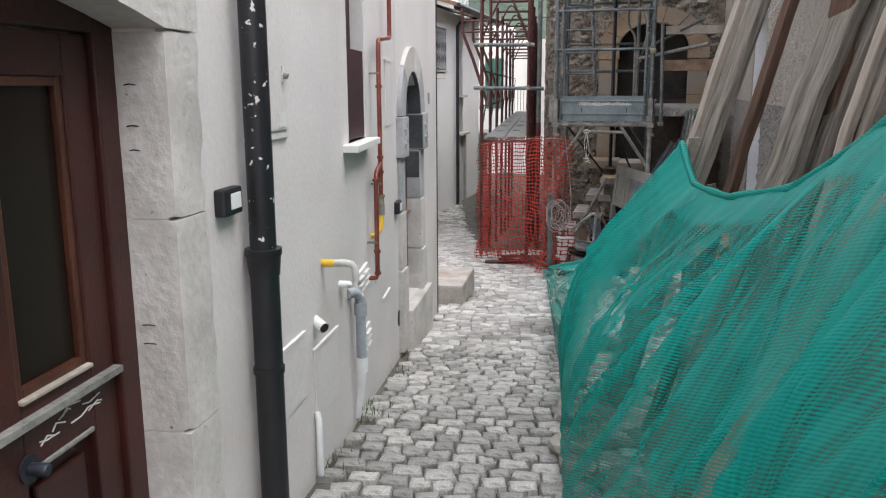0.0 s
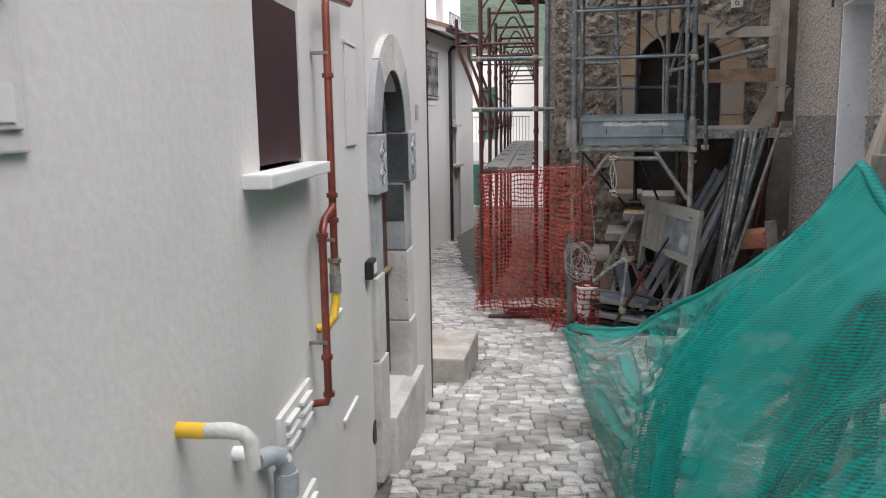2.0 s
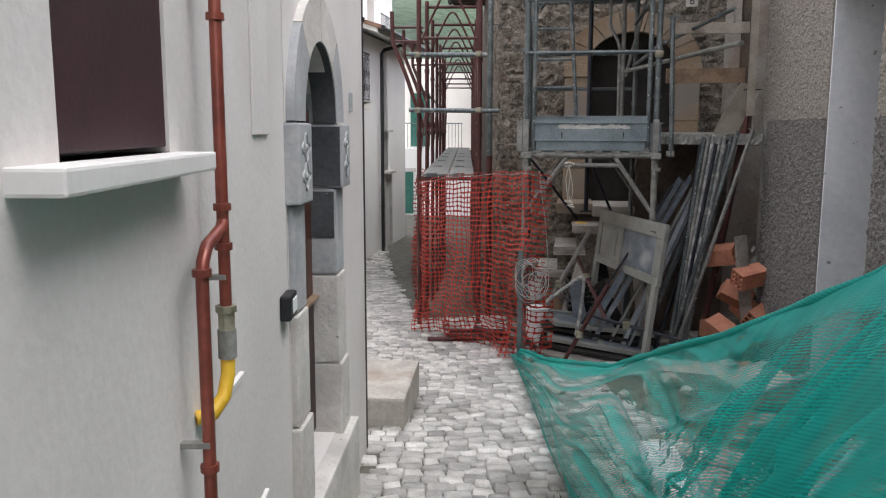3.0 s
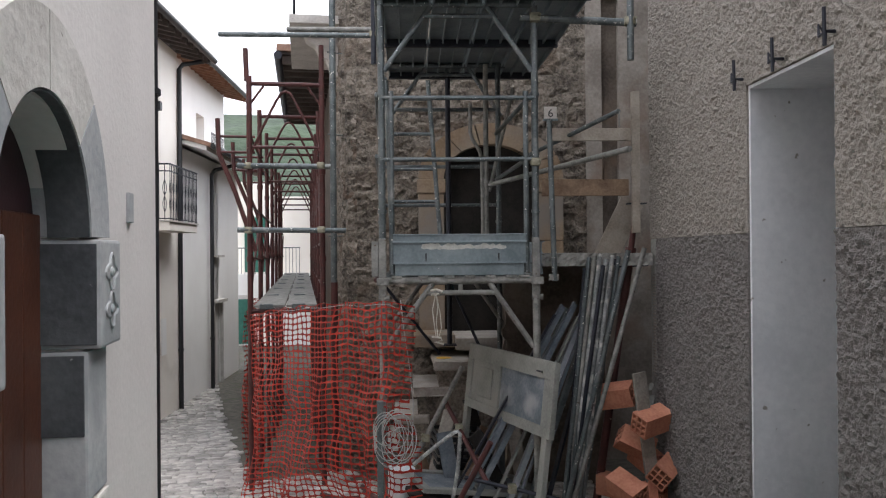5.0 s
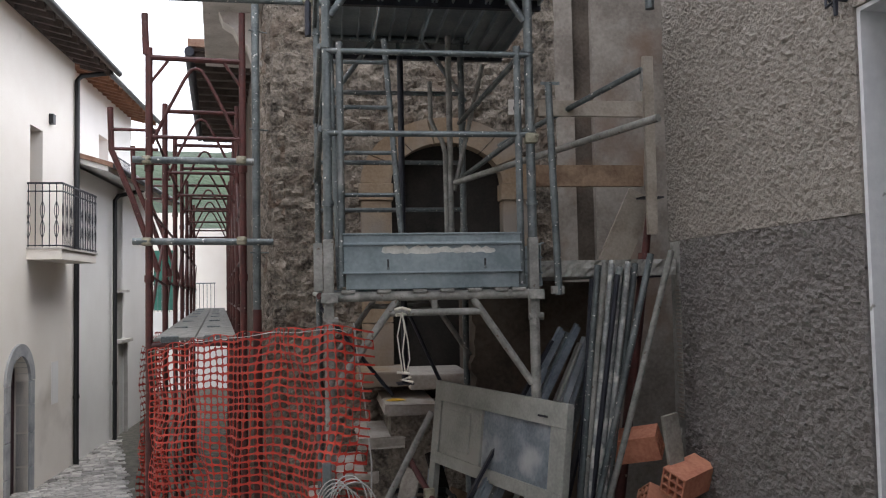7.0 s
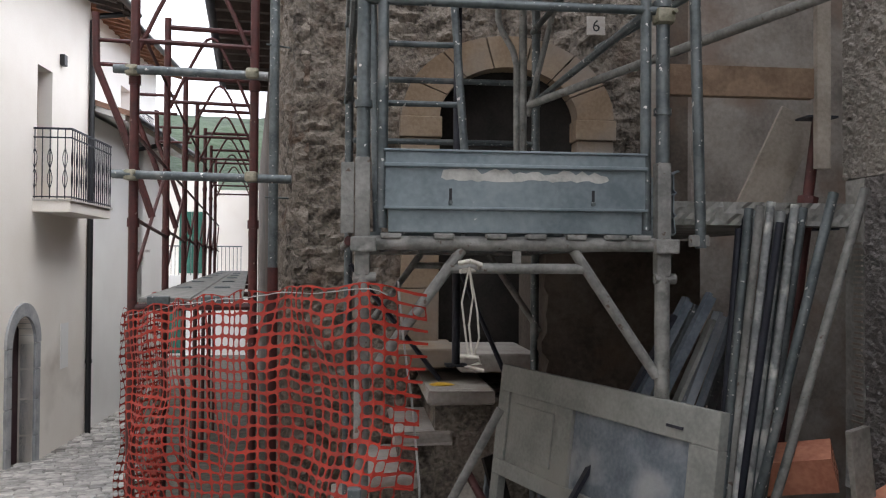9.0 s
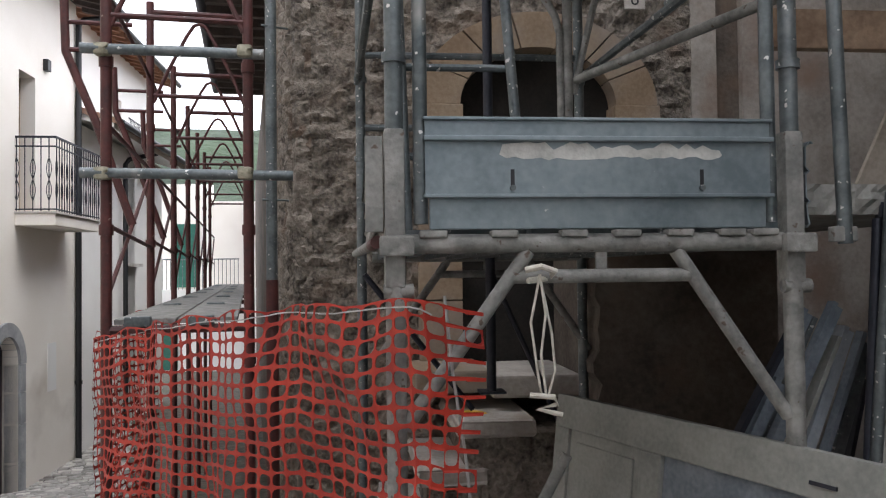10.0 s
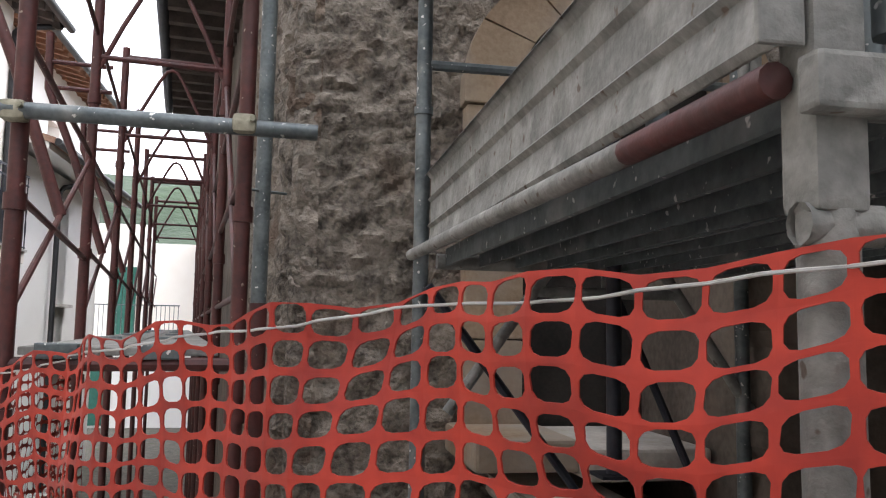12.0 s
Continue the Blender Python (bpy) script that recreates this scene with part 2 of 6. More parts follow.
# green shade netting: fine weave with open gaps
nm, nn, nl, nb = mat("shade_net", 0.6)
n_co, n_uv = nn.new("ShaderNodeTexCoord"), nn.new("ShaderNodeUVMap")
n_uv.uv_map = "layers"
n_sep = nn.new("ShaderNodeSeparateXYZ")
nl.new(n_uv.outputs[0], n_sep.inputs[0])
n_wave, n_warp = nn.new("ShaderNodeTexWave"), nn.new("ShaderNodeTexWave")
for wv, way, sc_ in ((n_wave, "Y", 30.0), (n_warp, "X", 22.0)):
    wv.wave_type, wv.bands_direction = "BANDS", way
    wv.inputs["Scale"].default_value, wv.inputs["Distortion"].default_value = sc_, 1.2
    nl.new(n_co.outputs["UV"], wv.inputs["Vector"])
n_noise = nn.new("ShaderNodeTexNoise")
n_noise.inputs["Scale"].default_value, n_noise.inputs["Detail"].default_value = 9.0, 5
nl.new(n_co.outputs["Object"], n_noise.inputs["Vector"])


def n_mad(a, k, c):
    """a times k plus c, with sockets or numbers."""
    q = nn.new("ShaderNodeMath")
    q.operation, q.use_clamp = "MULTIPLY_ADD", False
    for i, v in enumerate((a, k, c)):
        if isinstance(v, (int, float)):
            q.inputs[i].default_value = v
        else:
            nl.new(v, q.inputs[i])
    return q.outputs[0]


n_alpha = n_mad(n_wave.outputs["Fac"], 0.34, n_mad(n_warp.outputs["Fac"], 0.14, n_mad(n_noise.outputs["Fac"], 0.20, n_mad(n_sep.outputs[0], 1.0, -0.34))))
n_clamp = nn.new("ShaderNodeClamp")
n_clamp.inputs[1].default_value, n_clamp.inputs[2].default_value = 0.08, 0.985
nl.new(n_alpha, n_clamp.inputs[0])
n_tr, n_tl, n_m1, n_m2 = nn.new("ShaderNodeBsdfTransparent"), nn.new("ShaderNodeBsdfTranslucent"), nn.new("ShaderNodeMixShader"), nn.new("ShaderNodeMixShader")
nb.inputs["Base Color"].default_value = (0.003, 0.38, 0.325, 1)
n_tl.inputs[0].default_value = (0.003, 0.42, 0.36, 1)
n_m1.inputs[0].default_value = 0.45
nl.new(nb.outputs[0], n_m1.inputs[1])
nl.new(n_tl.outputs[0], n_m1.inputs[2])
nl.new(n_clamp.outputs[0], n_m2.inputs[0])
nl.new(n_tr.outputs[0], n_m2.inputs[1])
nl.new(n_m1.outputs[0], n_m2.inputs[2])
nl.new(n_m2.outputs[0], nn["Material Output"].inputs[0])
M["shade_net"] = nm


# ---------- mesh helpers ----------
def part(name, bm, material, parent=None, label="", smooth=False, at=None):
    me = bpy.data.meshes.new(name)
    bm.normal_update()
    bm.to_mesh(me)
    bm.free()
    me.materials.append(M[material])
    if smooth:
        me.polygons.foreach_set("use_smooth", [True] * len(me.polygons))
        me.set_sharp_from_angle(angle=radians(40))
    ob = new(name, me)
    if parent:
        ob.parent = parent
    if at is not None:
        ob.matrix_basis = at
    if label:
        ob["label"] = label
    return ob


def thing(name, m, label, category, group="", kind=""):
    ob = new(name)
    ob.empty_display_size = 0.1
    ob.matrix_basis = m
    return tagged(ob, label, category, group, kind)


def box(bm, x0, x1, y0, y1, z0, z1, m=None, bevel=0.0):
    vs = [bm.verts.new((x, y, z)) for x in (x0, x1) for y in (y0, y1) for z in (z0, z1)]
    fs = [bm.faces.new([vs[i] for i in f]) for f in ((0, 1, 3, 2), (4, 6, 7, 5), (0, 4, 5, 1), (2, 3, 7, 6), (0, 2, 6, 4), (1, 5, 7, 3))]
    if bevel:
        es = list({e for f in fs for e in f.edges})
        got = bmesh.ops.bevel(bm, geom=es, offset=bevel, segments=2, profile=0.6, affect="EDGES")
        vs = list({v for f in got["faces"] for v in f.verts} | {v for v in vs if v.is_valid})
    if m is not None:
        for v in vs:
            v.co = m @ v.co
    return vs


def ring_tube(bm, pts, r, n=10, caps=True, radii=None):
    """A tube through points."""
    pts = [Vector(p) for p in pts]
    rings, up = [], None
    for i, p in enumerate(pts):
        d = (pts[min(i + 1, len(pts) - 1)] - pts[max(i - 1, 0)]).normalized()
        if up is None:
            up = d.orthogonal().normalized()
        else:
            up = (up - d * up.dot(d)).normalized()
        side = d.cross(up)
        rr = radii[i] if radii else r
        rings.append([bm.verts.new(p + (up * math.cos(a) + side * math.sin(a)) * rr) for a in (2 * math.pi * k / n for k in range(n))])
    for a, b in zip(rings, rings[1:]):
        for k in range(n):
            bm.faces.new((a[k], a[(k + 1) % n], b[(k + 1) % n], b[k]))
    if caps:
        bm.faces.new(rings[0][::-1])
        bm.faces.new(rings[-1])
    return bm


def tube(p, q, r=0.024, n=10):
    return ring_tube(bmesh.new(), (p, q), r, n)


def boxed(*args, **kw):
    bm = bmesh.new()
    box(bm, *args, **kw)
    return bm


def prism(bm, outline, y0, y1):
    """An outline in x and z, pushed from y0 to y1."""
    a = [bm.verts.new((x, y0, z)) for x, z in outline]
    b = [bm.verts.new((x, y1, z)) for x, z in outline]
    n = len(a)
    bm.faces.new(a)
    bm.faces.new(b[::-1])
    for i in range(n):
        bm.faces.new((a[i], b[i], b[(i + 1) % n], a[(i + 1) % n]))
    return bm


def arc(cx, cz, r, a0, a1, n=12, rz=None):
    return [(cx + r * math.cos(radians(a0 + (a1 - a0) * i / n)), cz + (rz or r) * math.sin(radians(a0 + (a1 - a0) * i / n))) for i in range(n + 1)]


def strip_wall(bm, spans, y0, y1):
    """Boxes of a wall in x and z between openings."""
    for x0, x1, z0, z1 in spans:
        box(bm, x0, x1, y0, y1, z0, z1)
    return bm


def interp(v, xs, ys):
    return float(np.interp(v, xs, ys))


# the lane falls away from the start
GY = (-6.0, 0.0, 1.5, 3.0, 4.0, 5.3, 7.2, 8.5, 11.2, 14.0, 20.8, 27.0, 60.0)
GZ = (0.10, 0.06, 0.03, -0.01, -0.07, -0.26, -0.46, -0.57, -0.79, -1.15, -2.04, -2.12, -2.3)


def ground_z(x, y):
    return interp(y, GY, GZ)


# frames of reference: the first house wall, its bent end, and the scaffolded house
WALL_A = pose(-0.64, 0, 0, 0, 0, 85.4)      # local x runs along the wall, y into the house
WALL_0 = pose(-0.924, 0, 0, 0, 0, 81.0)
WALL_B = pose(-0.20, 5.45, 0, 0, 0, 81.6)
HOUSE = pose(1.40, 9.49, 0, 0, 0, -14.6)    # local x across the lane, y up the lane


def house_xy(u, v):
    p = HOUSE @ Vector((u, v, 0))
    return p.x, p.y


def house_ground(u, v):
    return ground_z(*house_xy(u, v))


def structure(name, bm, material, label, category, m=None, smooth=False):
    ob = part(name, bm, material, None, "", smooth, m)
    return tagged(ob, label, category, "", "structure")


# ---------- ground: one sheet to the horizon ----------
bm = bmesh.new()
gx = [-400, -60, -12, -8, -5, -3, -2, -1.2, -0.6, 0, 0.6, 1.2, 2, 3, 4.5, 8, 14, 60, 400]
gy = [-300, -60, -12, -6] + [i * 0.5 for i in range(-10, 60)] + [30, 34, 40, 50, 60, 120, 500]
rows = [[bm.verts.new((x, y, ground_z(x, y) - 0.012)) for x in gx] for y in gy]
for a, b in zip(rows, rows[1:]):
    for i in range(len(gx) - 1):
        bm.faces.new((a[i], a[i + 1], b[i + 1], b[i]))
ground = structure("ground", bm, "joint", "sloping lane bed of dark mortar and moss between setts", "ground")

# ---------- first house: white rendered wall with two doors and a window ----------
T = 0.45
bm = bmesh.new()
strip_wall(bm, [(3.655, 3.86, -1, 5.5), (3.86, 4.30, -1, 1.30), (3.86, 4.30, 2.35, 5.5), (4.30, 5.46, -1, 5.5)], 0, T)
bm2 = bmesh.new()
strip_wall(bm2, [(-6, 1.03, -1, 5.5), (1.03, 2.13, 1.78, 5.5), (2.13, 3.69, -1, 5.5)], 0, T)
structure("wall_22", bm2, "plaster_white", "white rendered wall beside the brown door", "wall", WALL_0)
wall_1 = structure("wall_1", bm, "plaster_white", "white rendered house wall along the lane", "wall", WALL_A)
bm = bmesh.new()
AX, AZ, AR = 0.48, 1.34, 0.31
strip_wall(bm, [(0, AX - AR, -1.2, 5.5), (AX + AR, 1.70, -1.2, 5.5)], 0, T)
outl = [(AX + AR, 5.5), (AX - AR, 5.5)] + arc(AX, AZ, AR, 180, 0, 16)
prism(bm, outl, 0, T)
box(bm, AX - AR, AX + AR, 0, T, -1.2, 0.02)
box(bm, 0.0, 1.70, T, 4.0, -1.2, 5.5)
wall_2 = structure("wall_2", bm, "plaster_white", "white rendered wall end with an arched doorway", "wall", WALL_B)
bm = boxed(-6, 5.4, T + 0.6, 4.0, 5.4, 5.5)
box(bm, -6, 5.4, 3.9, 4.0, -1, 5.4)
structure("wall_3", bm, "plaster_white", "plain back wall and roof slab closing the white house", "wall", WALL_A)
# unseen wall behind the start, added; kept low to admit sky light
structure("wall_4", boxed(-3, 6, -6.3, -6.0, -0.5, 3.0), "plaster_cream", "plain unseen wall added to close the lane behind", "wall")

# ---------- far houses across the widening street ----------
FU = -4.9
F_M = HOUSE @ Matrix.Translation((FU, 0, 0)) @ pose(0, 0, 0, 0, 0, 90)   # local x up the street, y into the house


def f_wall(bm, x0, x1, z0, z1, holes, y0=0.0, y1=0.4):
    """A wall in x and z with rectangular holes that do not overlap in x."""
    holes = sorted(holes)
    x = x0
    for a, b, c, d in holes:
        box(bm, x, a, y0, y1, z0, z1)
        if c > z0:
            box(bm, a, b, y0, y1, z0, c)
        if d < z1:
            box(bm, a, b, y0, y1, d, z1)
        x = b
    box(bm, x, x1, y0, y1, z0, z1)
    return bm


bm = f_wall(bmesh.new(), -6.0, 12.55, -3.2, 5.75, [(9.3, 10.15, -2.1, 0.25), (9.95 + 0.2, 10.75, 1.95, 4.05)])
box(bm, -6.0, 12.55, 0.4, 5.0, -3.2, 5.75)
structure("wall_5", bm, "plaster_cream", "cream rendered house wall with an arched door and balcony", "wall", F_M)
bm = f_wall(bmesh.new(), 12.55, 19.0, -3.2, 3.75, [(15.8, 16.5, 1.3, 2.5), (15.85, 16.65, -2.15, 0.0)], 0.05)
box(bm, 12.55, 19.0, 0.45, 3.0, -3.2, 3.75)
structure("wall_6", bm, "plaster_pale", "pale rendered lower house wall", "wall", F_M)
bm = f_wall(bmesh.new(), 12.9, 21.5, 3.2, 6.55, [(18.0, 18.9, 3.5, 5.4)], 1.0, 1.4)
box(bm, 12.9, 21.5, 1.4, 5.0, 3.2, 6.55)
structure("wall_7", bm, "plaster_pale", "pale upper storey set back above the low roof", "wall", F_M)
# house that closes the street
bm = boxed(-5.2, 3.0, 27.0, 27.4, -3.2, 3.6)
box(bm, -5.2, 3.0, 27.4, 31, -3.2, 3.6)
structure("wall_8", bm, "plaster_cream", "cream house wall closing the end of the street", "wall", HOUSE)

# ---------- roughcast wall with a whitewashed doorway ----------
CU = 1.95
OV0, OV1, OZ0, OZ1 = -2.24, -1.36, -0.45, 2.18
C_M = HOUSE @ Matrix.Translation((CU, 0, 0)) @ pose(0, 0, 0, 0, 0, 90) @ Matrix.Scale(-1, 4, (0, 1, 0))


def rough_sheet(x0, x1, z0, z1, step=0.05, amp=0.012, seed=0.0, thick=0.3):
    """A wall face with an uneven relief, closed behind; local y = 0 is the face, y grows into the wall."""
    bm = bmesh.new()
    nx, nz = max(2, round((x1 - x0) / step)), max(2, round((z1 - z0) / step))
    g = []
    for i in range(nx + 1):
        col = []
        for k in range(nz + 1):
            x, z = x0 + (x1 - x0) * i / nx, z0 + (z1 - z0) * k / nz
            edge = min(1.0, i, nx - i)
            p = Vector((x * 7 + seed, z * 7, seed))
            y = 0.0
            if amp:
                y = -amp * (0.5 * noise.noise(p * 0.5) + 0.4 * noise.noise(p * 1.9) + 1.1 * max(-0.2, noise.noise(p * 5.2)) + 0.9 * noise.noise(p * 9.3))
            col.append(bm.verts.new((x, y * (0.3 + 0.7 * edge), z)))
        g.append(col)
    for i in range(nx):
        for k in range(nz):
            bm.faces.new((g[i][k], g[i + 1][k], g[i + 1][k + 1], g[i][k + 1]))
    rim = [g[i][0] for i in range(nx + 1)] + [g[nx][k] for k in range(1, nz + 1)] + [g[i][nz] for i in range(nx - 1, -1, -1)] + [g[0][k] for k in range(nz - 1, 0, -1)]
    back = [bm.verts.new((v.co.x, thick, v.co.z)) for v in rim]
    n = len(rim)
    for i in range(n):
        bm.faces.new((rim[i], back[i], back[(i + 1) % n], rim[(i + 1) % n]))
    bm.faces.new(back[::-1])
    return bm


def c_piece(name, x0, x1, z0, z1, material, label, amp, seed, step=0.012):
    bm = rough_sheet(x0, x1, z0, z1, step, amp, seed, thick=0.35)
    for v in bm.verts:
        v.co = C_M @ v.co
    bmesh.ops.reverse_faces(bm, faces=bm.faces[:])
    return structure(name, bm, material, label, "wall")


BAND = 1.41
c_piece("wall_9", OV1, 0.36, BAND, 4.6, "roughcast", "grey-brown roughcast wall, upper part", 0.012, 3.0)
c_piece("wall_10", OV1, 0.215, -1.4, BAND - 0.004, "roughcast_low", "darker damp roughcast dado of the wall", 0.016, 9.0)
strip = c_piece("wall_26", 0.217, 0.34, -1.4, BAND - 0.004, "concrete", "smooth trowelled corner strip with embedded mesh", 0.004, 13.0, 0.02)
for k in range(34):
    bm = boxed(CU - 0.007, CU + 0.004, 0.225, 0.275 + 0.04 * noise.noise(Vector((k * 0.37, 0, 0))), 0.42 + 0.022 * k, 0.428 + 0.022 * k)
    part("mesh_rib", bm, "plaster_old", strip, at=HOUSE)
# unseen upper wall, added to keep sky light from the recess
c_piece("wall_23", OV1, 0.36, 4.602, 6.5, "roughcast", "unseen grey-brown roughcast wall top, raised to block sky", 0.012, 3.0, 0.06)
c_piece("wall_11", OV0, OV1, OZ1, 5.2, "roughcast", "roughcast wall above the doorway", 0.012, 5.0)
# tops along the site are unseen; 3.4 m lets sky onto the white wall
c_piece("wall_12", -3.3, OV0, BAND, 3.4, "roughcast", "grey-brown roughcast wall beside the doorway", 0.012, 7.0)
c_piece("wall_13", -3.3, OV0, -0.9, BAND - 0.004, "roughcast_low", "damp roughcast dado beside the doorway", 0.014, 2.0)
c_piece("wall_24", -9.5, -3.302, BAND, 3.4, "roughcast", "grey-brown roughcast wall along the building site", 0.012, 7.0, 0.045)
c_piece("wall_25", -9.5, -3.302, -0.9, BAND - 0.004, "roughcast_low", "damp roughcast dado along the building site", 0.014, 2.0, 0.045)
bm = bmesh.new()
box(bm, CU + 0.012, CU + 1.0, OV1 - 0.022, OV1 - 0.002, -0.9, OZ1 - 0.002)
box(bm, CU + 0.012, CU + 1.0, OV0 + 0.002, OV0 + 0.022, -0.9, OZ1 - 0.002)
box(bm, CU + 0.34, CU + 1.0, OV0 - 0.5, OV0 - 0.003, -0.9, OZ1 + 0.5)
box(bm, CU + 0.34, CU + 1.0, OV1 + 0.003, OV1 + 0.5, -0.9, OZ1 + 0.5)
box(bm, CU + 0.012, CU + 1.0, OV0 + 0.022, OV1 - 0.022, OZ1 - 0.02, OZ1 - 0.003)
structure("door_reveal_1", bm, "whitewash", "whitewashed deep reveal of the doorway", "reveal", HOUSE)
bm = boxed(CU + 0.90, CU + 0.94, OV0, OV1, -0.9, OZ1)
structure("door_3", bm, "door_brown", "dark red-brown plank door deep in the doorway", "door", HOUSE)
# unseen body: low by the site to admit sky, tall beyond to block it
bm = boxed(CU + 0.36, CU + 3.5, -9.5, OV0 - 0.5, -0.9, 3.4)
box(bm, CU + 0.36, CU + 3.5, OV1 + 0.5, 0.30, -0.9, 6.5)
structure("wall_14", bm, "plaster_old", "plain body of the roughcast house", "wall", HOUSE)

# ---------- old stone house behind the scaffold ----------
BV = 2.95
AXU, ASZ, AIR, AOR = 1.035, 2.08, 0.49, 0.755
AIZ, AOZ = 0.36, 0.58      # rise of the flattened arch, inside and outside


def rubble_sheet(x0, x1, z0, z1, step, amp, seed, hole=None):
    """Rubble masonry face: lumps by cell noise; local y towards the viewer is negative."""
    bm = bmesh.new()
    nx, nz = round((x1 - x0) / step), round((z1 - z0) / step)
    g = {}
    for i in range(nx + 1):
        for k in range(nz + 1):
            x, z = x0 + (x1 - x0) * i / nx, z0 + (z1 - z0) * k / nz
            p = Vector((x * 6.0 + seed, z * 8.5, seed))
            d = noise.voronoi(p)[0]
            lump = min(1.0, (d[1] - d[0]) * 2.2)
            y = -amp * (0.8 * lump + 0.6 * noise.noise(p * 2.6) + 0.55 * noise.noise(p * 5.5))
            if i == 0:
                y = amp
            g[i, k] = bm.verts.new((x, y, z))
    for i in range(nx):
        for k in range(nz):
            cx, cz = x0 + (x1 - x0) * (i + 0.5) / nx, z0 + (z1 - z0) * (k + 0.5) / nz
            if hole and hole(cx, cz):
                continue
            bm.faces.new((g[i, k], g[i + 1, k], g[i + 1, k + 1], g[i, k + 1]))
    loose = [v for v in bm.verts if not v.link_faces]
    for v in loose:
        bm.verts.remove(v)
    return bm


def in_arch(x, z):
    if z < ASZ:
        return abs(x - AXU) < AIR + 0.1 and z > 0.45
    return math.hypot((x - AXU) / (AIR + 0.1), (z - ASZ) / (AIZ + 0.1)) < 1


bm = rubble_sheet(-0.48, 2.05, -1.4, 5.0, 0.026, 0.034, 4.0, in_arch)
structure("wall_15", bm, "rubble", "rubble stone front wall with crumbling mortar", "wall", HOUSE @ Matrix.Translation((0, BV, 0)), True)
# rounded corner and the flank along the street
bm = bmesh.new()
nz = 270
prev = None
for k in range(nz + 1):
    z = -1.8 + 7.4 * k / nz
    row = []
    for j in range(15):
        a = radians(90 * j / 14)
        cx, cy, r = -0.36, BV + 0.14, 0.14
        x, y = cx - r * math.sin(a), cy - r * math.cos(a)
        p = Vector((x * 6.0 + 4, z * 8.5, y * 6.0))
        d = noise.voronoi(p)[0]
        off = 0.034 * (0.8 * min(1.0, (d[1] - d[0]) * 2.2) + 0.6 * noise.noise(p * 2.6) + 0.55 * noise.noise(p * 5.5))
        row.append(bm.verts.new((x - off * math.sin(a), y - off * math.cos(a), z)))
    for j in range(60):
        t_ = 0.03 + j * 0.055
        p = Vector((8.0, z * 8.5, t_ * 6.0))
        d = noise.voronoi(p)[0]
        off = 0.035 * (min(1.0, (d[1] - d[0]) * 2.2) + 0.5 * noise.noise(p * 3.1))
        row.append(bm.verts.new((-0.50 - 0.13 * t_ - off, BV + 0.14 + t_, z)))
    if prev:
        for j in range(len(row) - 1):
            bm.faces.new((prev[j], row[j], row[j + 1], prev[j + 1]))
    prev = row
structure("wall_16", bm, "rubble", "rounded rubble stone corner of the old house", "wall", HOUSE, True)
FLANK = HOUSE @ Matrix.Translation((-0.5, BV + 0.14, 0)) @ pose(0, 0, 0, 0, 0, 7.4)   # local y runs up the street along the flank
flank_m = HOUSE.inverted() @ FLANK
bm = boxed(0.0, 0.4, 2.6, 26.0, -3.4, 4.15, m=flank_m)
# tops up to 8 m are unseen, raised to cut sky light in the recess
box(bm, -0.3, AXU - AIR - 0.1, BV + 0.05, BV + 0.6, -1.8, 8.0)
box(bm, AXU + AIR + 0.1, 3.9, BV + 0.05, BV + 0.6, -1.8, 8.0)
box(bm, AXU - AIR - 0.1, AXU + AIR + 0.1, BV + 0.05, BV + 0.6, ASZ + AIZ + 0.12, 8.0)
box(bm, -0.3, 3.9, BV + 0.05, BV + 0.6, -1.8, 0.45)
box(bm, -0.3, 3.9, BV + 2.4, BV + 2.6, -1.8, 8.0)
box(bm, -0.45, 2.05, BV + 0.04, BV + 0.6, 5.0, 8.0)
structure("wall_17", bm, "earth_render_shaded", "old plastered masonry body of the stone house", "wall", HOUSE)
# wall beside the arch and recess side also rise unseen to block sky
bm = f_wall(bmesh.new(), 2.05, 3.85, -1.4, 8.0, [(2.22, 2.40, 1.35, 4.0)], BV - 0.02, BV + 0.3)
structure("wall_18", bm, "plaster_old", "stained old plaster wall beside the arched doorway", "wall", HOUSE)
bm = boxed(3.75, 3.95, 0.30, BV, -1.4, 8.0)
structure("wall_19", bm, "earth_render_shaded", "old plaster side wall of the recess", "wall", HOUSE)


# ======================================================= things: the white house
def wall_point(m, x, z, off=0.0):
    return m @ Vector((x, -off, z))


def worn_block(x0, x1, y0, y1, z0, z1, wear, seed):
    """A dressed block with rounded, chipped arrises and an uneven face."""
    bm = bmesh.new()
    box(bm, x0, x1, y0, y1, z0, z1)
    size = (x1 - x0, y1 - y0, z1 - z0)
    for ax in range(3):
        for c in range(1, max(2, int(size[ax] / 0.03))):
            co, no = [x0, y0, z0], [0, 0, 0]
            co[ax] += size[ax] * c / max(2, int(size[ax] / 0.03))
            no[ax] = 1
            bmesh.ops.bisect_plane(bm, geom=bm.verts[:] + bm.edges[:] + bm.faces[:], plane_co=co, plane_no=no)
    mid = Vector(((x0 + x1) / 2, (y0 + y1) / 2, (z0 + z1) / 2))
    for v in bm.verts:
        near = sum(1 for a, (lo, hi) in enumerate(((x0, x1), (y0, y1), (z0, z1))) if min(v.co[a] - lo, hi - v.co[a]) < 1e-4)
        n = noise.noise(v.co * 11 + Vector((seed, 0, 0)))
        chip = wear * (0.35 + 0.9 * max(0.0, n)) * (near - 1) if near > 1 and min(v.co.x - x0, x1 - v.co.x) < 1e-4 and min(v.co.y - y0, y1 - v.co.y) < 1e-4 else 0.0
        d = (mid - v.co)
        d.z *= 0.25
        v.co += d.normalized() * (chip + 0.25 * wear * (n + 0.6 * noise.noise(v.co * 31)))
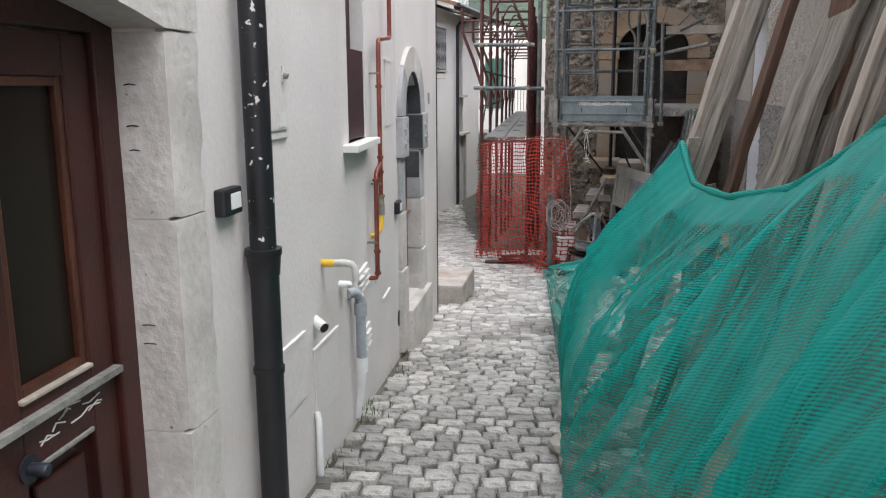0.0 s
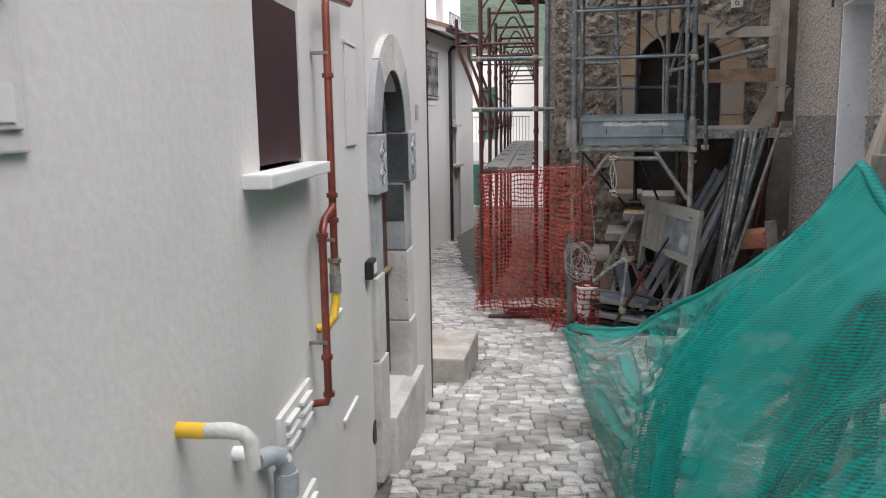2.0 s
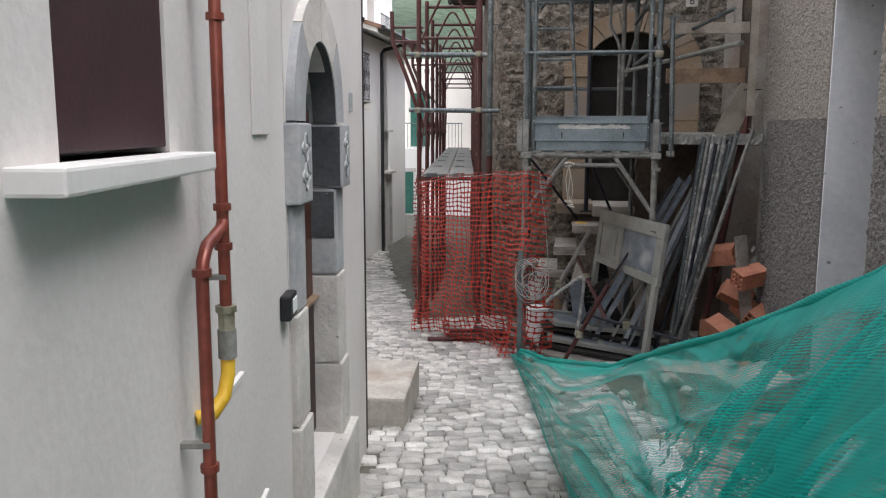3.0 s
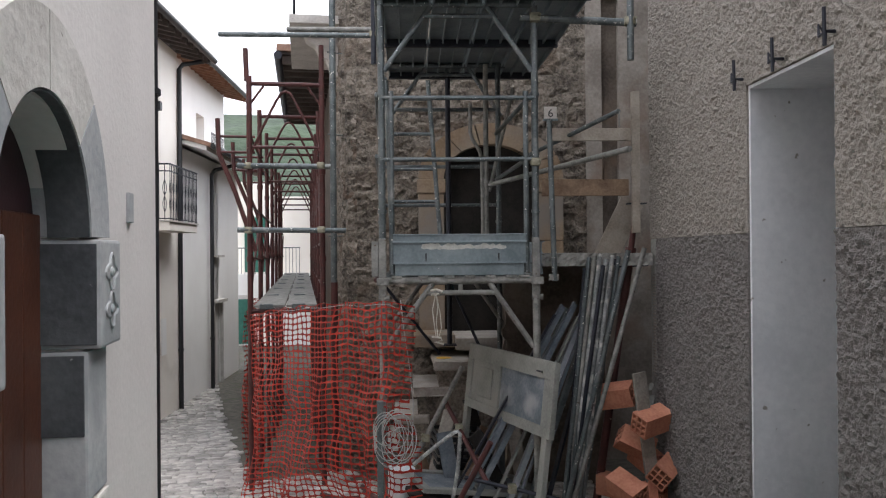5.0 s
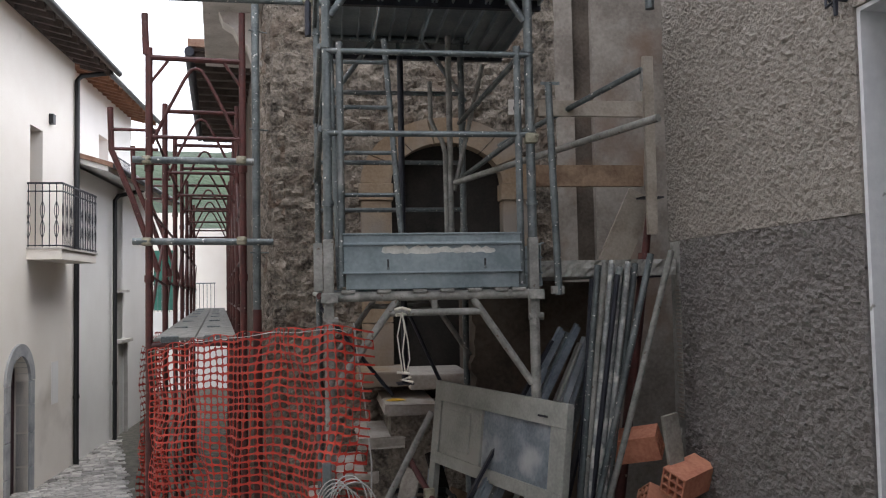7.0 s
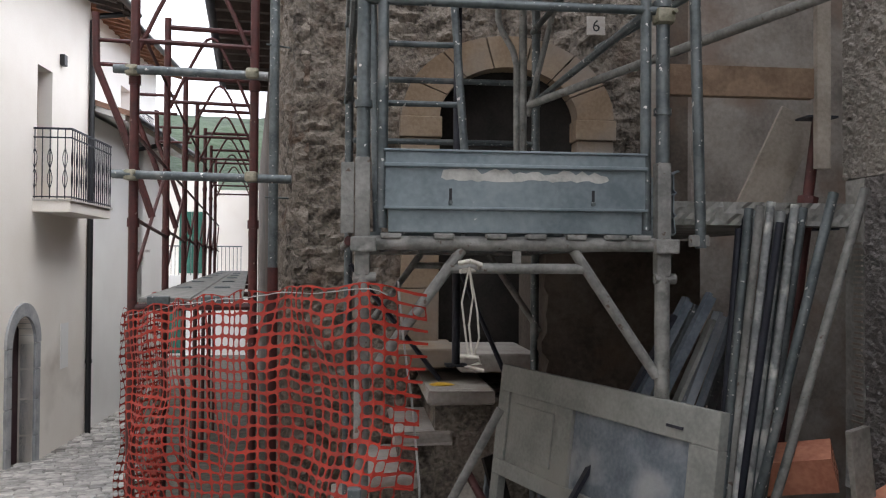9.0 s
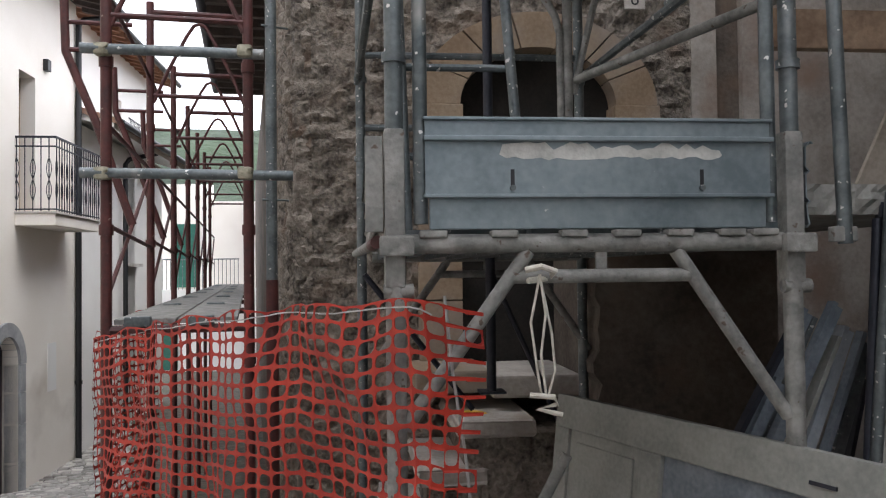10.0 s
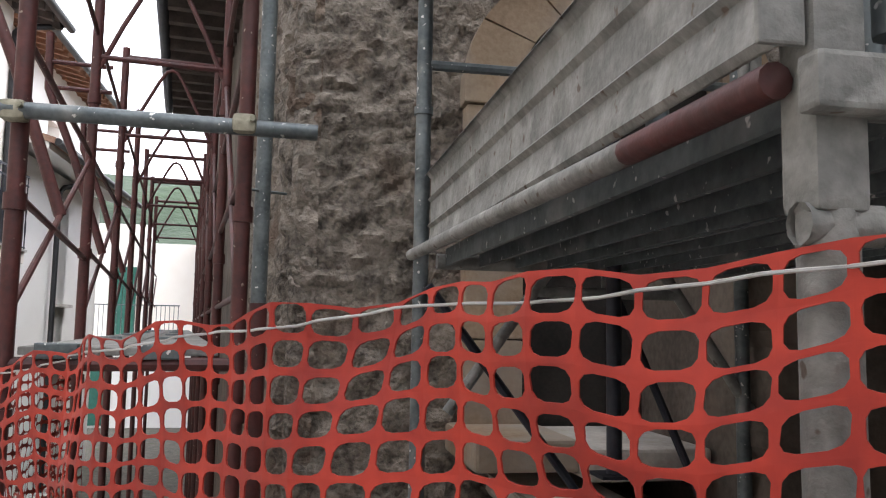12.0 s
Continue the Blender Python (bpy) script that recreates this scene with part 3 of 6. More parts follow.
    return bm


# brown part-glazed door with its stone surround
door_1 = thing("door_1", WALL_0 @ Matrix.Translation((1.03, 0.115, 0.12)), "dark red-brown two-leaved wooden door, glazed above and scratched below", "door", kind="structure")
bm = bmesh.new()
for s in ((0, 0.085, 0, 1.68), (1.015, 1.10, 0, 1.68), (0.085, 1.015, 1.56, 1.68)):
    box(bm, s[0], s[1], -0.005, 0.06, s[2], s[3], bevel=0.006)
part("frame", bm, "door_brown", door_1)
for x0 in (0.09, 0.555):
    leaf = bmesh.new()
    for s in ((0, 0.10, 0, 1.555), (0.355, 0.455, 0, 1.555), (0.10, 0.355, 1.46, 1.555), (0.10, 0.355, 0, 0.14), (0.10, 0.355, 0.62, 0.79)):
        box(leaf, x0 + s[0], x0 + s[1], 0.012, 0.055, s[2], s[3], bevel=0.005)
    leaf = part("leaf", leaf, "door_brown", door_1)
    part("glass_pane", boxed(x0 + 0.10, x0 + 0.355, 0.036, 0.042, 0.79, 1.46), "glass_dark", leaf, "dark dusty window pane")
    bm = bmesh.new()
    for s in ((0.10, 0.122, 0.79, 1.46), (0.333, 0.355, 0.79, 1.46), (0.122, 0.333, 0.79, 0.812), (0.122, 0.333, 1.438, 1.46)):
        box(bm, x0 + s[0], x0 + s[1], 0.018, 0.036, s[2], s[3], bevel=0.004)
    part("glazing_bead", bm, "wood_varnished", leaf, "worn orange-brown glazing bead")
    bm = boxed(x0 + 0.10, x0 + 0.355, 0.036, 0.046, 0.14, 0.62)
    box(bm, x0 + 0.135, x0 + 0.32, 0.022, 0.036, 0.18, 0.58, bevel=0.008)
    part("lower_panel", bm, "door_brown", leaf)
    # weather mouldings worn to bare grey wood along their upper edges
    bm = prism(bmesh.new(), [(0.0, 0.735), (0.455, 0.735), (0.455, 0.752), (0.0, 0.752)], -0.012, 0.012)
    for v in bm.verts:
        v.co.x += x0
    part("weather_moulding", bm, "steel_dirty", leaf, "moulding worn to bare grey wood")
    part("sill_bead", boxed(x0 + 0.10, x0 + 0.355, 0.002, 0.020, 0.782, 0.792, bevel=0.003), "wood_pale", leaf)
    part("panel_bead", boxed(x0 + 0.10, x0 + 0.34, 0.004, 0.013, 0.625, 0.636, bevel=0.003), "steel_dirty", leaf)
rng = random.Random(51)
for k in range(9):
    x, z = rng.uniform(0.70, 0.90), rng.uniform(0.655, 0.715)
    pts = [(x, 0.0112, z), (x + rng.uniform(0.01, 0.04), 0.0112, z + rng.uniform(-0.012, 0.02)), (x + rng.uniform(0.04, 0.07), 0.0112, z + rng.uniform(-0.01, 0.015))]
    part("scratch", ring_tube(bmesh.new(), pts, 0.0022, 5), "paper", door_1)
bm = ring_tube(bmesh.new(), [(0.66, 0.012, 0.64), (0.66, -0.03, 0.64), (0.66, -0.036, 0.64)], 0.02, 14, radii=[0.014, 0.016, 0.012])
part("knob", bm, "black_iron", door_1, "dull dark metal door knob", smooth=True)
bm = ring_tube(bmesh.new(), [(0.66, 0.012, 0.64), (0.66, 0.006, 0.64)], 0.032, 16)
part("rosette", bm, "black_iron", door_1, smooth=True)

surround = thing("door_surround_1", WALL_0, "worn pale limestone door surround of large blocks", "door surround", kind="structure")
zc = 0.0
for i, h in enumerate((0.66, 0.57, 0.46)):
    for x0, x1 in ((2.125, 2.31), (0.85, 1.035)):
        part("stone_block", worn_block(x0, x1, -0.025, 0.24, zc, zc + h - 0.003, 0.012, x0 * 9 + i), "limestone", surround, smooth=True)
    zc += h
bm = bmesh.new()
prism(bm, [(2.31, 1.695), (2.31, 2.10), (0.85, 2.10), (0.85, 1.695), (1.03, 1.695)] + [(1.03 + 1.1 * i / 10, 1.695 + 0.08 * math.sin(math.pi * i / 10)) for i in range(1, 10)] + [(2.13, 1.695)], -0.025, 0.24)
part("lintel_stone", bm, "limestone", surround)
bm = bmesh.new()
for z in (1.56, 1.40, 1.46, 0.90, 0.95):
    ring_tube(bm, [(2.126, 0.09, z), (2.122, 0.075, z + 0.003), (2.127, 0.055, z)], 0.002, 6)
part("cramp_iron", bm, "black_iron", surround, "small rusty cramp irons")

# downpipe
pipe = thing("downpipe", WALL_0 @ Matrix.Translation((2.60, -0.06, 0)), "black cast-iron downpipe spattered with white paint", "downpipe")
part("upper_pipe", ring_tube(bmesh.new(), [(0, 0, 1.06), (0, 0, 5.4)], 0.041, 20), "black_pipe", pipe, smooth=True)
part("lower_pipe", ring_tube(bmesh.new(), [(0, 0, -0.02), (0, 0, 1.04)], 0.045, 20), "black", pipe, "clean black lower pipe", smooth=True)
part("socket", ring_tube(bmesh.new(), [(0, 0, 0.98), (0, 0, 1.04), (0, 0, 1.045), (0, 0, 1.065)], 0.08, 20, radii=[0.048, 0.053, 0.057, 0.057]), "black", pipe, smooth=True)
part("collar", ring_tube(bmesh.new(), [(0, 0, 0.66), (0, 0, 0.68)], 0.05, 20), "black", pipe, smooth=True)
part("bracket", boxed(-0.012, 0.012, 0.03, 0.065, 2.4, 2.43), "black", pipe)

# lamp switch box
def wall_lamp(name, m, label):
    t = thing(name, m, label, "wall light")
    part("housing", boxed(0, 0.125, -0.035, 0, 0, 0.08, bevel=0.008), "black", t)
    part("lens", boxed(0.04, 0.11, -0.038, -0.033, 0.018, 0.064, bevel=0.002), "pvc_white", t, "pale frosted lens")
    return t


wall_lamp("wall_light", WALL_0 @ Matrix.Translation((2.395, 0, 1.19)), "small square black outdoor wall light with pale lens")
wall_lamp("doorbell", WALL_A @ Matrix.Translation((5.30, 0, 0.745)), "black entry-phone box beside the arched door")

# flush meter cover high on the wall
t = thing("meter_cover", WALL_0 @ Matrix.Translation((2.77, 0, 1.38)), "white painted metal meter cover with a small knob", "meter cover")
part("frame", boxed(0, 0.24, -0.010, 0, 0, 0.72, bevel=0.004), "plaster_white", t)
part("door", boxed(0.02, 0.22, -0.016, -0.010, 0.03, 0.70, bevel=0.003), "plaster_white", t)
part("knob", ring_tube(bmesh.new(), [(0.185, -0.016, 0.215), (0.185, -0.036, 0.21)], 0.010, 10), "steel_dirty", t, smooth=True)
part("latch", boxed(0.175, 0.195, -0.022, -0.016, 0.19, 0.245, bevel=0.003), "paint_white", t)
part("label_plate", boxed(0.13, 0.20, -0.019, -0.016, 0.04, 0.09), "paint_white", t)

# window with half-closed maroon shutter
w = thing("window_1", WALL_A @ Matrix.Translation((3.86, 0, 1.30)), "small window with dark maroon shutters and a white stone sill", "window", kind="structure")
part("window_sill", boxed(-0.14, 0.49, -0.07, 0.10, -0.034, 0.0, bevel=0.005), "paint_white", w)
part("shutter", boxed(0.005, 0.435, 0.004, 0.035, 0.01, 0.43, bevel=0.004), "maroon", w)
part("shutter", boxed(0.005, 0.25, 0.03, 0.06, 0.435, 1.04, bevel=0.004), "maroon", w)
part("glass_pane", boxed(0.0, 0.44, 0.20, 0.21, 0.0, 1.05), "glass_dark", w)
part("window_frame", boxed(0.0, 0.44, 0.11, 0.19, 0.50, 0.56), "maroon", w)

# copper gas pipes
t = thing("copper_pipe", WALL_A, "red-brown copper gas pipe run with elbows and clips", "gas pipe")
bm = ring_tube(bmesh.new(), [(4.88, -0.05, 2.9), (4.88, -0.05, 1.84)], 0.0122, 12)
part("riser", bm, "copper", t, smooth=True)
bm = ring_tube(bmesh.new(), [(4.88, -0.05, 1.86), (4.872, -0.05, 1.835), (4.85, -0.05, 1.825), (4.49, -0.05, 1.80), (4.465, -0.05, 1.79), (4.455, -0.05, 1.765), (4.455, -0.05, 0.965)], 0.0122, 12)
part("offset_pipe", bm, "copper", t, smooth=True)
bm = ring_tube(bmesh.new(), [(4.455, -0.05, 1.16), (4.44, -0.05, 1.145), (4.33, -0.05, 1.125), (4.30, -0.05, 1.10), (4.292, -0.05, 1.07), (4.292, -0.05, 0.585), (4.288, -0.045, 0.565), (4.285, 0.0, 0.56)], 0.0122, 12)
part("branch_pipe", bm, "copper", t, smooth=True)
for x, z in ((4.455, 1.18), (4.455, 1.10), (4.455, 0.97), (4.292, 1.075), (4.455, 1.55), (4.88, 2.2), (4.30, 0.58), (4.292, 0.70)):
    part("collar", ring_tube(bmesh.new(), [(x, -0.05, z), (x, -0.05, z + 0.014)], 0.018, 12), "copper", t, smooth=True)
for x, z in ((4.455, 1.04), (4.292, 0.75), (4.455, 1.62)):
    part("clip", boxed(x - 0.016, x + 0.004, -0.055, 0, z, z + 0.010), "steel_dirty", t)
part("valve", ring_tube(bmesh.new(), [(4.455, -0.05, 0.935), (4.455, -0.05, 0.97), (4.455, -0.05, 0.972), (4.455, -0.05, 0.985)], 0.02, 8, radii=[0.017, 0.017, 0.022, 0.022]), "brass_dirty", t, "brass valve union", smooth=True)
part("ferrule", ring_tube(bmesh.new(), [(4.455, -0.05, 0.875), (4.455, -0.05, 0.935)], 0.019, 12), "steel_dirty", t, smooth=True)
part("hose", ring_tube(bmesh.new(), [(4.455, -0.05, 0.88), (4.45, -0.05, 0.84), (4.43, -0.045, 0.80), (4.40, -0.03, 0.775), (4.385, 0.0, 0.77)], 0.015, 10), "yellow", t, "yellow gas hose", smooth=True)


# louvred vents, covers and stubs
def louvre(m):
    t = thing("louvre_vent", m, "white painted louvred wall vent", "vent", "wall vents")
    part("plate", boxed(0, 0.34, -0.015, 0, 0, 0.12, bevel=0.003), "paint_white", t)
    for k in range(3):
        for q in range(2):
            bm = boxed(0.04 + 0.15 * q, 0.15 + 0.15 * q, -0.03, -0.012, 0.02 + 0.033 * k, 0.03 + 0.033 * k)
            part("slat", bm, "paint_white", t)
    return t


louvre(WALL_A @ Matrix.Translation((3.88, 0, 0.545)))
louvre(WALL_A @ Matrix.Translation((3.90, 0, 0.22)))


def cover(m, w_, h_, label):
    t = thing("access_cover", m, label, "access cover", "flush wall covers")
    part("lid", boxed(0, w_, -0.008, 0, 0, h_, bevel=0.003), "plaster_white", t)
    part("rim", boxed(-0.012, w_ + 0.012, -0.012, 0, h_, h_ + 0.012), "paint_white", t)
    return t


cover(WALL_0 @ Matrix.Translation((2.80, 0, 0.38)), 0.30, 0.25, "flush painted meter lid low on the wall")
cover(WALL_0 @ Matrix.Translation((3.22, 0, 0.22)), 0.32, 0.30, "flush painted inspection lid low on the wall")
cover(WALL_A @ Matrix.Translation((4.50, 0, 0.48)), 0.25, 0.26, "flush painted lid near the copper pipe")
cover(WALL_A @ Matrix.Translation((4.98, 0, 1.325)), 0.20, 0.38, "narrow flush painted cover beside the door")
cover(WALL_A @ Matrix.Translation((4.75, 0, 0.30)), 0.25, 0.02, "thin painted strip low on the wall")

t = thing("gas_stub", WALL_0 @ Matrix.Translation((3.37, 0, 0.85)), "yellow and plastered gas stub out of the wall", "pipe stub")
part("sleeve", ring_tube(bmesh.new(), [(0.0, 0.01, 0.0), (0.0, -0.055, 0.0)], 0.0155, 12), "yellow", t, smooth=True)
part("bend", ring_tube(bmesh.new(), [(0.0, -0.055, 0.0), (0.002, -0.10, 0.002), (0.006, -0.125, -0.004), (0.010, -0.138, -0.022), (0.012, -0.14, -0.075)], 0.0145, 12, radii=[0.0145, 0.016, 0.0145, 0.016, 0.013]), "paper", t, "plaster-smeared white bend", smooth=True)
t = thing("drain_stub", WALL_0 @ Matrix.Translation((3.26, 0, 0.63)), "open white plastic drain stub", "pipe stub")
part("pipe", ring_tube(bmesh.new(), [(0.02, 0.02, 0.01), (-0.035, -0.05, -0.012)], 0.022, 14, caps=False), "pvc_white", t, smooth=True)
# near-black disc in place of the shade inside the pipe
part("bore", ring_tube(bmesh.new(), [(-0.030, -0.0436, -0.010), (-0.0345, -0.0494, -0.0118)], 0.0185, 14), "dark", t, "dark disc for the shade inside the open end")
t = thing("drain_pipe", WALL_A @ Matrix.Translation((3.80, -0.045, 0)), "grey plastic waste pipe spotted with plaster", "drain pipe")
part("pipe", ring_tube(bmesh.new(), [(0, 0, 0.22), (0, 0, 0.57), (-0.01, 0.005, 0.60), (-0.04, 0.02, 0.62), (-0.08, 0.045, 0.62)], 0.024, 14), "pvc_grey", t, smooth=True)
part("socket", ring_tube(bmesh.new(), [(0, 0, 0.50), (0, 0, 0.56)], 0.031, 14), "pvc_grey", t, smooth=True)
part("socket", ring_tube(bmesh.new(), [(0, 0, 0.22), (0, 0, 0.29)], 0.029, 14), "pvc_white", t, smooth=True)
part("tail", ring_tube(bmesh.new(), [(0, 0, 0.23), (0.005, 0.01, 0.10), (0.01, 0.03, -0.02)], 0.02, 12, radii=[0.022, 0.018, 0.014]), "pvc_white", t, smooth=True)
t = thing("pipe_end", WALL_A @ Matrix.Translation((3.58, 0, 0.70)), "plaster-smeared white pipe end", "pipe stub")
part("pipe", ring_tube(bmesh.new(), [(0, 0.02, 0), (0.0, -0.025, 0), (0.02, -0.032, -0.005)], 0.017, 12), "pvc_white", t, smooth=True)
t = thing("conduit", WALL_0 @ Matrix.Translation((3.20, 0, 0.0)), "short white conduit rising out of the ground", "conduit")
part("tube", ring_tube(bmesh.new(), [(0, -0.02, 0), (0, -0.02, 0.24), (0.01, -0.01, 0.27)], 0.014, 10), "pvc_white", t, smooth=True)
t = thing("round_vent", WALL_A @ Matrix.Translation((5.44, 0.0, 0.01)), "round black vent hole in the wall", "vent")
bm = ring_tube(bmesh.new(), [(0, 0.004, 0), (0, -0.006, 0)], 0.055, 20)
part("grille", bm, "black", t, smooth=True)

# arched door in its carved surround
door_2 = thing("door_2", WALL_B @ Matrix.Translation((AX, 0.082, 0.02)), "dark brown plank door under a round stone arch", "door", kind="structure")
prof = [(-AR, 0.0), (AR, 0.0), (AR, AZ - 0.02)] + [(x - AX, z - 0.02) for x, z in arc(AX, AZ, AR, 0, 180, 16)]
part("leaf", prism(bmesh.new(), prof, 0.02, 0.06), "maroon", door_2)
for k in range(5):
    part("plank", boxed(-AR + 0.005 + k * 0.122, -AR + 0.124 + k * 0.122, 0.005, 0.022, 0.62, 1.40, bevel=0.004), "wood_varnished", door_2)
    part("kick_plank", boxed(-AR + 0.005 + k * 0.122, -AR + 0.124 + k * 0.122, 0.003, 0.022, 0.02, 0.60, bevel=0.004), "maroon", door_2)
part("weather_board", boxed(-AR + 0.01, AR - 0.01, -0.022, 0.02, 0.602, 0.618, bevel=0.004), "wood_brown", door_2)
part("frame_post", boxed(-AR, -AR + 0.05, -0.02, 0.0, 0.0, 1.32), "wood_brown", door_2)
s2 = thing("door_surround_2", WALL_B, "grey limestone arched surround with carved impost blocks", "door surround", kind="structure")
for side in (-1, 1):
    for z0, z1, mt, off, wd in ((-0.25, 0.33, "limestone", 0.035, 0.175), (0.335, 0.72, "limestone", 0.025, 0.165), (0.725, 1.09, "limestone_grey", 0.02, 0.16), (1.095, 1.36, "limestone_grey", 0.05, 0.185)):
        a, b = AX + side * (AR - 0.012), AX + side * (AR + wd)
        bm = boxed(min(a, b), max(a, b), -off, 0.115, z0, z1, bevel=0.008)
        part("stone_block", bm, mt, s2)
        if z0 > 0.7:
            # thin dark shell over the inner face of the upper blocks
            c = AX + side * (AR - 0.014)
            part("paint_coat", boxed(c - 0.003, c + 0.003, -off + 0.009, 0.10, z0 + (0.16 if z0 < 1 else 0.01), z1 - 0.01, bevel=0.002), "slate_dark", s2, "thin dark grey shell on the inner face")
    for dz in (0.04, 0.135):
        cx = AX + side * (AR + 0.09)
        bm = ring_tube(bmesh.new(), [(cx + (0.045 + 0.012 * math.cos(4 * a)) * math.cos(a), -0.051, 1.145 + dz + (0.036 + 0.010 * math.cos(4 * a)) * math.sin(a)) for a in (i * math.pi / 16 for i in range(33))], 0.0045, 6, caps=False)
        part("carved_knot", bm, "limestone_grey", s2, smooth=True)
        part("carved_boss", ring_tube(bmesh.new(), [(cx, -0.045, 1.145 + dz), (cx, -0.054, 1.145 + dz), (cx, -0.058, 1.145 + dz)], 0.012, 10, radii=[0.014, 0.012, 0.006]), "limestone_grey", s2, smooth=True)
for k in range(4):
    a0, a1 = 180 - 45 * k - 0.4, 180 - 45 * (k + 1) + 0.4
    outl = arc(AX, 1.365, AR - 0.012, a0, a1, 8) + arc(AX, 1.365, AR + 0.155, a1, a0, 8)
    part("voussoir", prism(bmesh.new(), outl, -0.03, 0.115), "limestone_grey" if k in (0, 3) else "limestone", s2)
# thin dark shell lining the underside of the arch
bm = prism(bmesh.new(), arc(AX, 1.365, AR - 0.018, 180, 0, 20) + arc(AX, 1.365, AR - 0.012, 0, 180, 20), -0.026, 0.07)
part("soffit_coat", bm, "slate_dark", s2, "thin dark grey shell on the underside of the arch", smooth=True)
part("threshold", boxed(AX - AR - 0.02, AX + AR + 0.22, -0.07, 0.2, -0.6, 0.015, bevel=0.012), "limestone", s2, "worn stone threshold step")
t = thing("niche_plate", WALL_B @ Matrix.Translation((1.26, 0, 1.42)), "small dark iron plate on the wall", "plate")
part("plate", boxed(0, 0.05, -0.012, 0, 0, 0.09, bevel=0.003), "limestone_grey", t)
t = thing("stone_step", pose(0.02, 7.62, -0.56, 0, 0, -10), "pale worn limestone doorstep block", "step")
part("block", boxed(-0.35, 0.27, 0, 0.85, -0.1, 0.26, bevel=0.02), "step_stone", t)
t = thing("downpipe_corner", WALL_B @ Matrix.Translation((1.66, -0.05, 0)), "slim black downpipe at the house corner", "downpipe")
part("pipe", ring_tube(bmesh.new(), [(0.10, 0.095, -0.5), (0.10, 0.095, 5.4)], 0.045, 14), "black", t, smooth=True)
part("bracket", ring_tube(bmesh.new(), [(0.10, 0.095, 1.9), (0.10, 0.095, 1.92)], 0.055, 14), "black", t, smooth=True)


# ======================================================= grey tube scaffold by the old house
def coupler(parent, p, s=0.045):
    """A clamp round a joint of two tubes."""
    x, y, z = p
    bm = boxed(x - s * 0.85, x + s * 0.85, y - s * 0.85, y + s * 0.85, z - s * 0.7, z + s * 0.7, bevel=s * 0.4)
    ring_tube(bm, [(x + s * 0.6, y - s * 1.3, z + s * 0.2), (x + s * 0.6, y + s * 1.2, z + s * 0.2)], s * 0.22, 6)
    return part("coupler", bm, "brass_dirty", parent, smooth=True)


sc = thing("scaffold", HOUSE, "grey galvanised frame scaffold before the arched doorway", "scaffold")
UP = {"a": (0.0, 0.0), "b": (1.05, 0.0), "c": (-0.07, 1.84), "d": (1.0, 1.84)}
for key, (u, v) in UP.items():
    g = house_ground(u, v)
    if v == 0:
        part("leg", ring_tube(bmesh.new(), [(u, v, g), (u, v, 1.06)], 0.026, 12), "steel_dirty", sc, "mortar-splashed grey leg", smooth=True)
        part("sleeve", boxed(u - 0.027, u + 0.025, v - 0.027, v + 0.027, 1.02, 1.42, bevel=0.010), "steel_dirty", sc, smooth=True)
        part("upright", ring_tube(bmesh.new(), [(u, v, 1.40), (u, v, 5.2)], 0.024, 12), "galvanised", sc, smooth=True)
        part("spigot", ring_tube(bmesh.new(), [(u - 0.03, v - 0.005, 1.012), (u + 0.045, v - 0.005, 1.012)], 0.019, 10, caps=False), "steel_dirty", sc, smooth=True)
        part("upright_pin", boxed(u - 0.04, u + 0.045, v - 0.05, v - 0.02, 1.10, 1.15, bevel=0.006), "steel_dirty", sc)
    else:
        part("upright", ring_tube(bmesh.new(), [(u, v, g), (u, v, 5.2)], 0.024, 12), "galvanised", sc, smooth=True)
    for z in (1.98, 2.40, 1.6, 3.05):
        part("collar", ring_tube(bmesh.new(), [(u, v, z - 0.012), (u, v, z + 0.012)], 0.031, 10), "galvanised", sc, smooth=True)
for z0 in (1.13, 3.02):
    mt = "steel_dirty" if z0 < 2 else "galvanised"
    for v in (0.0, 1.84):
        part("transom", tube((-0.02, v, z0), (1.07, v, z0), 0.025), mt, sc, smooth=True)
        part("knee_brace", tube((0.34, v, z0 - 0.02), (0.02, v, z0 - 0.46), 0.019), mt, sc, smooth=True)
        part("knee_brace", tube((0.73, v, z0 - 0.02), (1.03, v, z0 - 0.46), 0.019), mt, sc, smooth=True)
        part("tie_bar", tube((0.29, v, z0 - 0.085), (0.78, v, z0 - 0.085), 0.018), mt, sc, smooth=True)
        part("lug", boxed(0.515, 0.545, v - 0.006, v + 0.006, z0 - 0.085, z0, bevel=0.002), mt, sc)
# side rails and diagonals between front and back frames
for u in (-0.03, 1.03):
    for z in (1.98, 2.40, 3.10):
        part("side_rail", tube((u, 0.0, z), (u - 0.05, 1.84, z), 0.017, 8), "galvanised", sc, smooth=True)
part("bottom_rail", tube((-0.052, 0.30, 1.138), (-0.10, 1.84, 1.147), 0.017), "steel_dirty", sc, smooth=True)
part("bottom_rail", tube((-0.045, 0.0, 1.136), (-0.052, 0.30, 1.138), 0.017), "red_steel", sc, "rusty end of the rail", smooth=True)
part("diagonal_brace", tube((-0.09, 1.80, 1.95), (0.0, 1.1, 2.75), 0.012, 8), "galvanised", sc, smooth=True)
part("diagonal_brace", tube((-0.06, 1.75, 1.05), (0.45, 1.82, 0.40), 0.014, 8), "black_iron", sc, smooth=True)
part("diagonal_brace", tube((0.55, 1.82, 1.05), (0.95, 1.82, 0.15), 0.014, 8), "black_iron", sc, smooth=True)
for z in (1.75, 2.10, 2.62):
    part("back_rail", tube((-0.07, 1.84, z), (1.0, 1.84, z), 0.017, 8), "galvanised", sc, smooth=True)
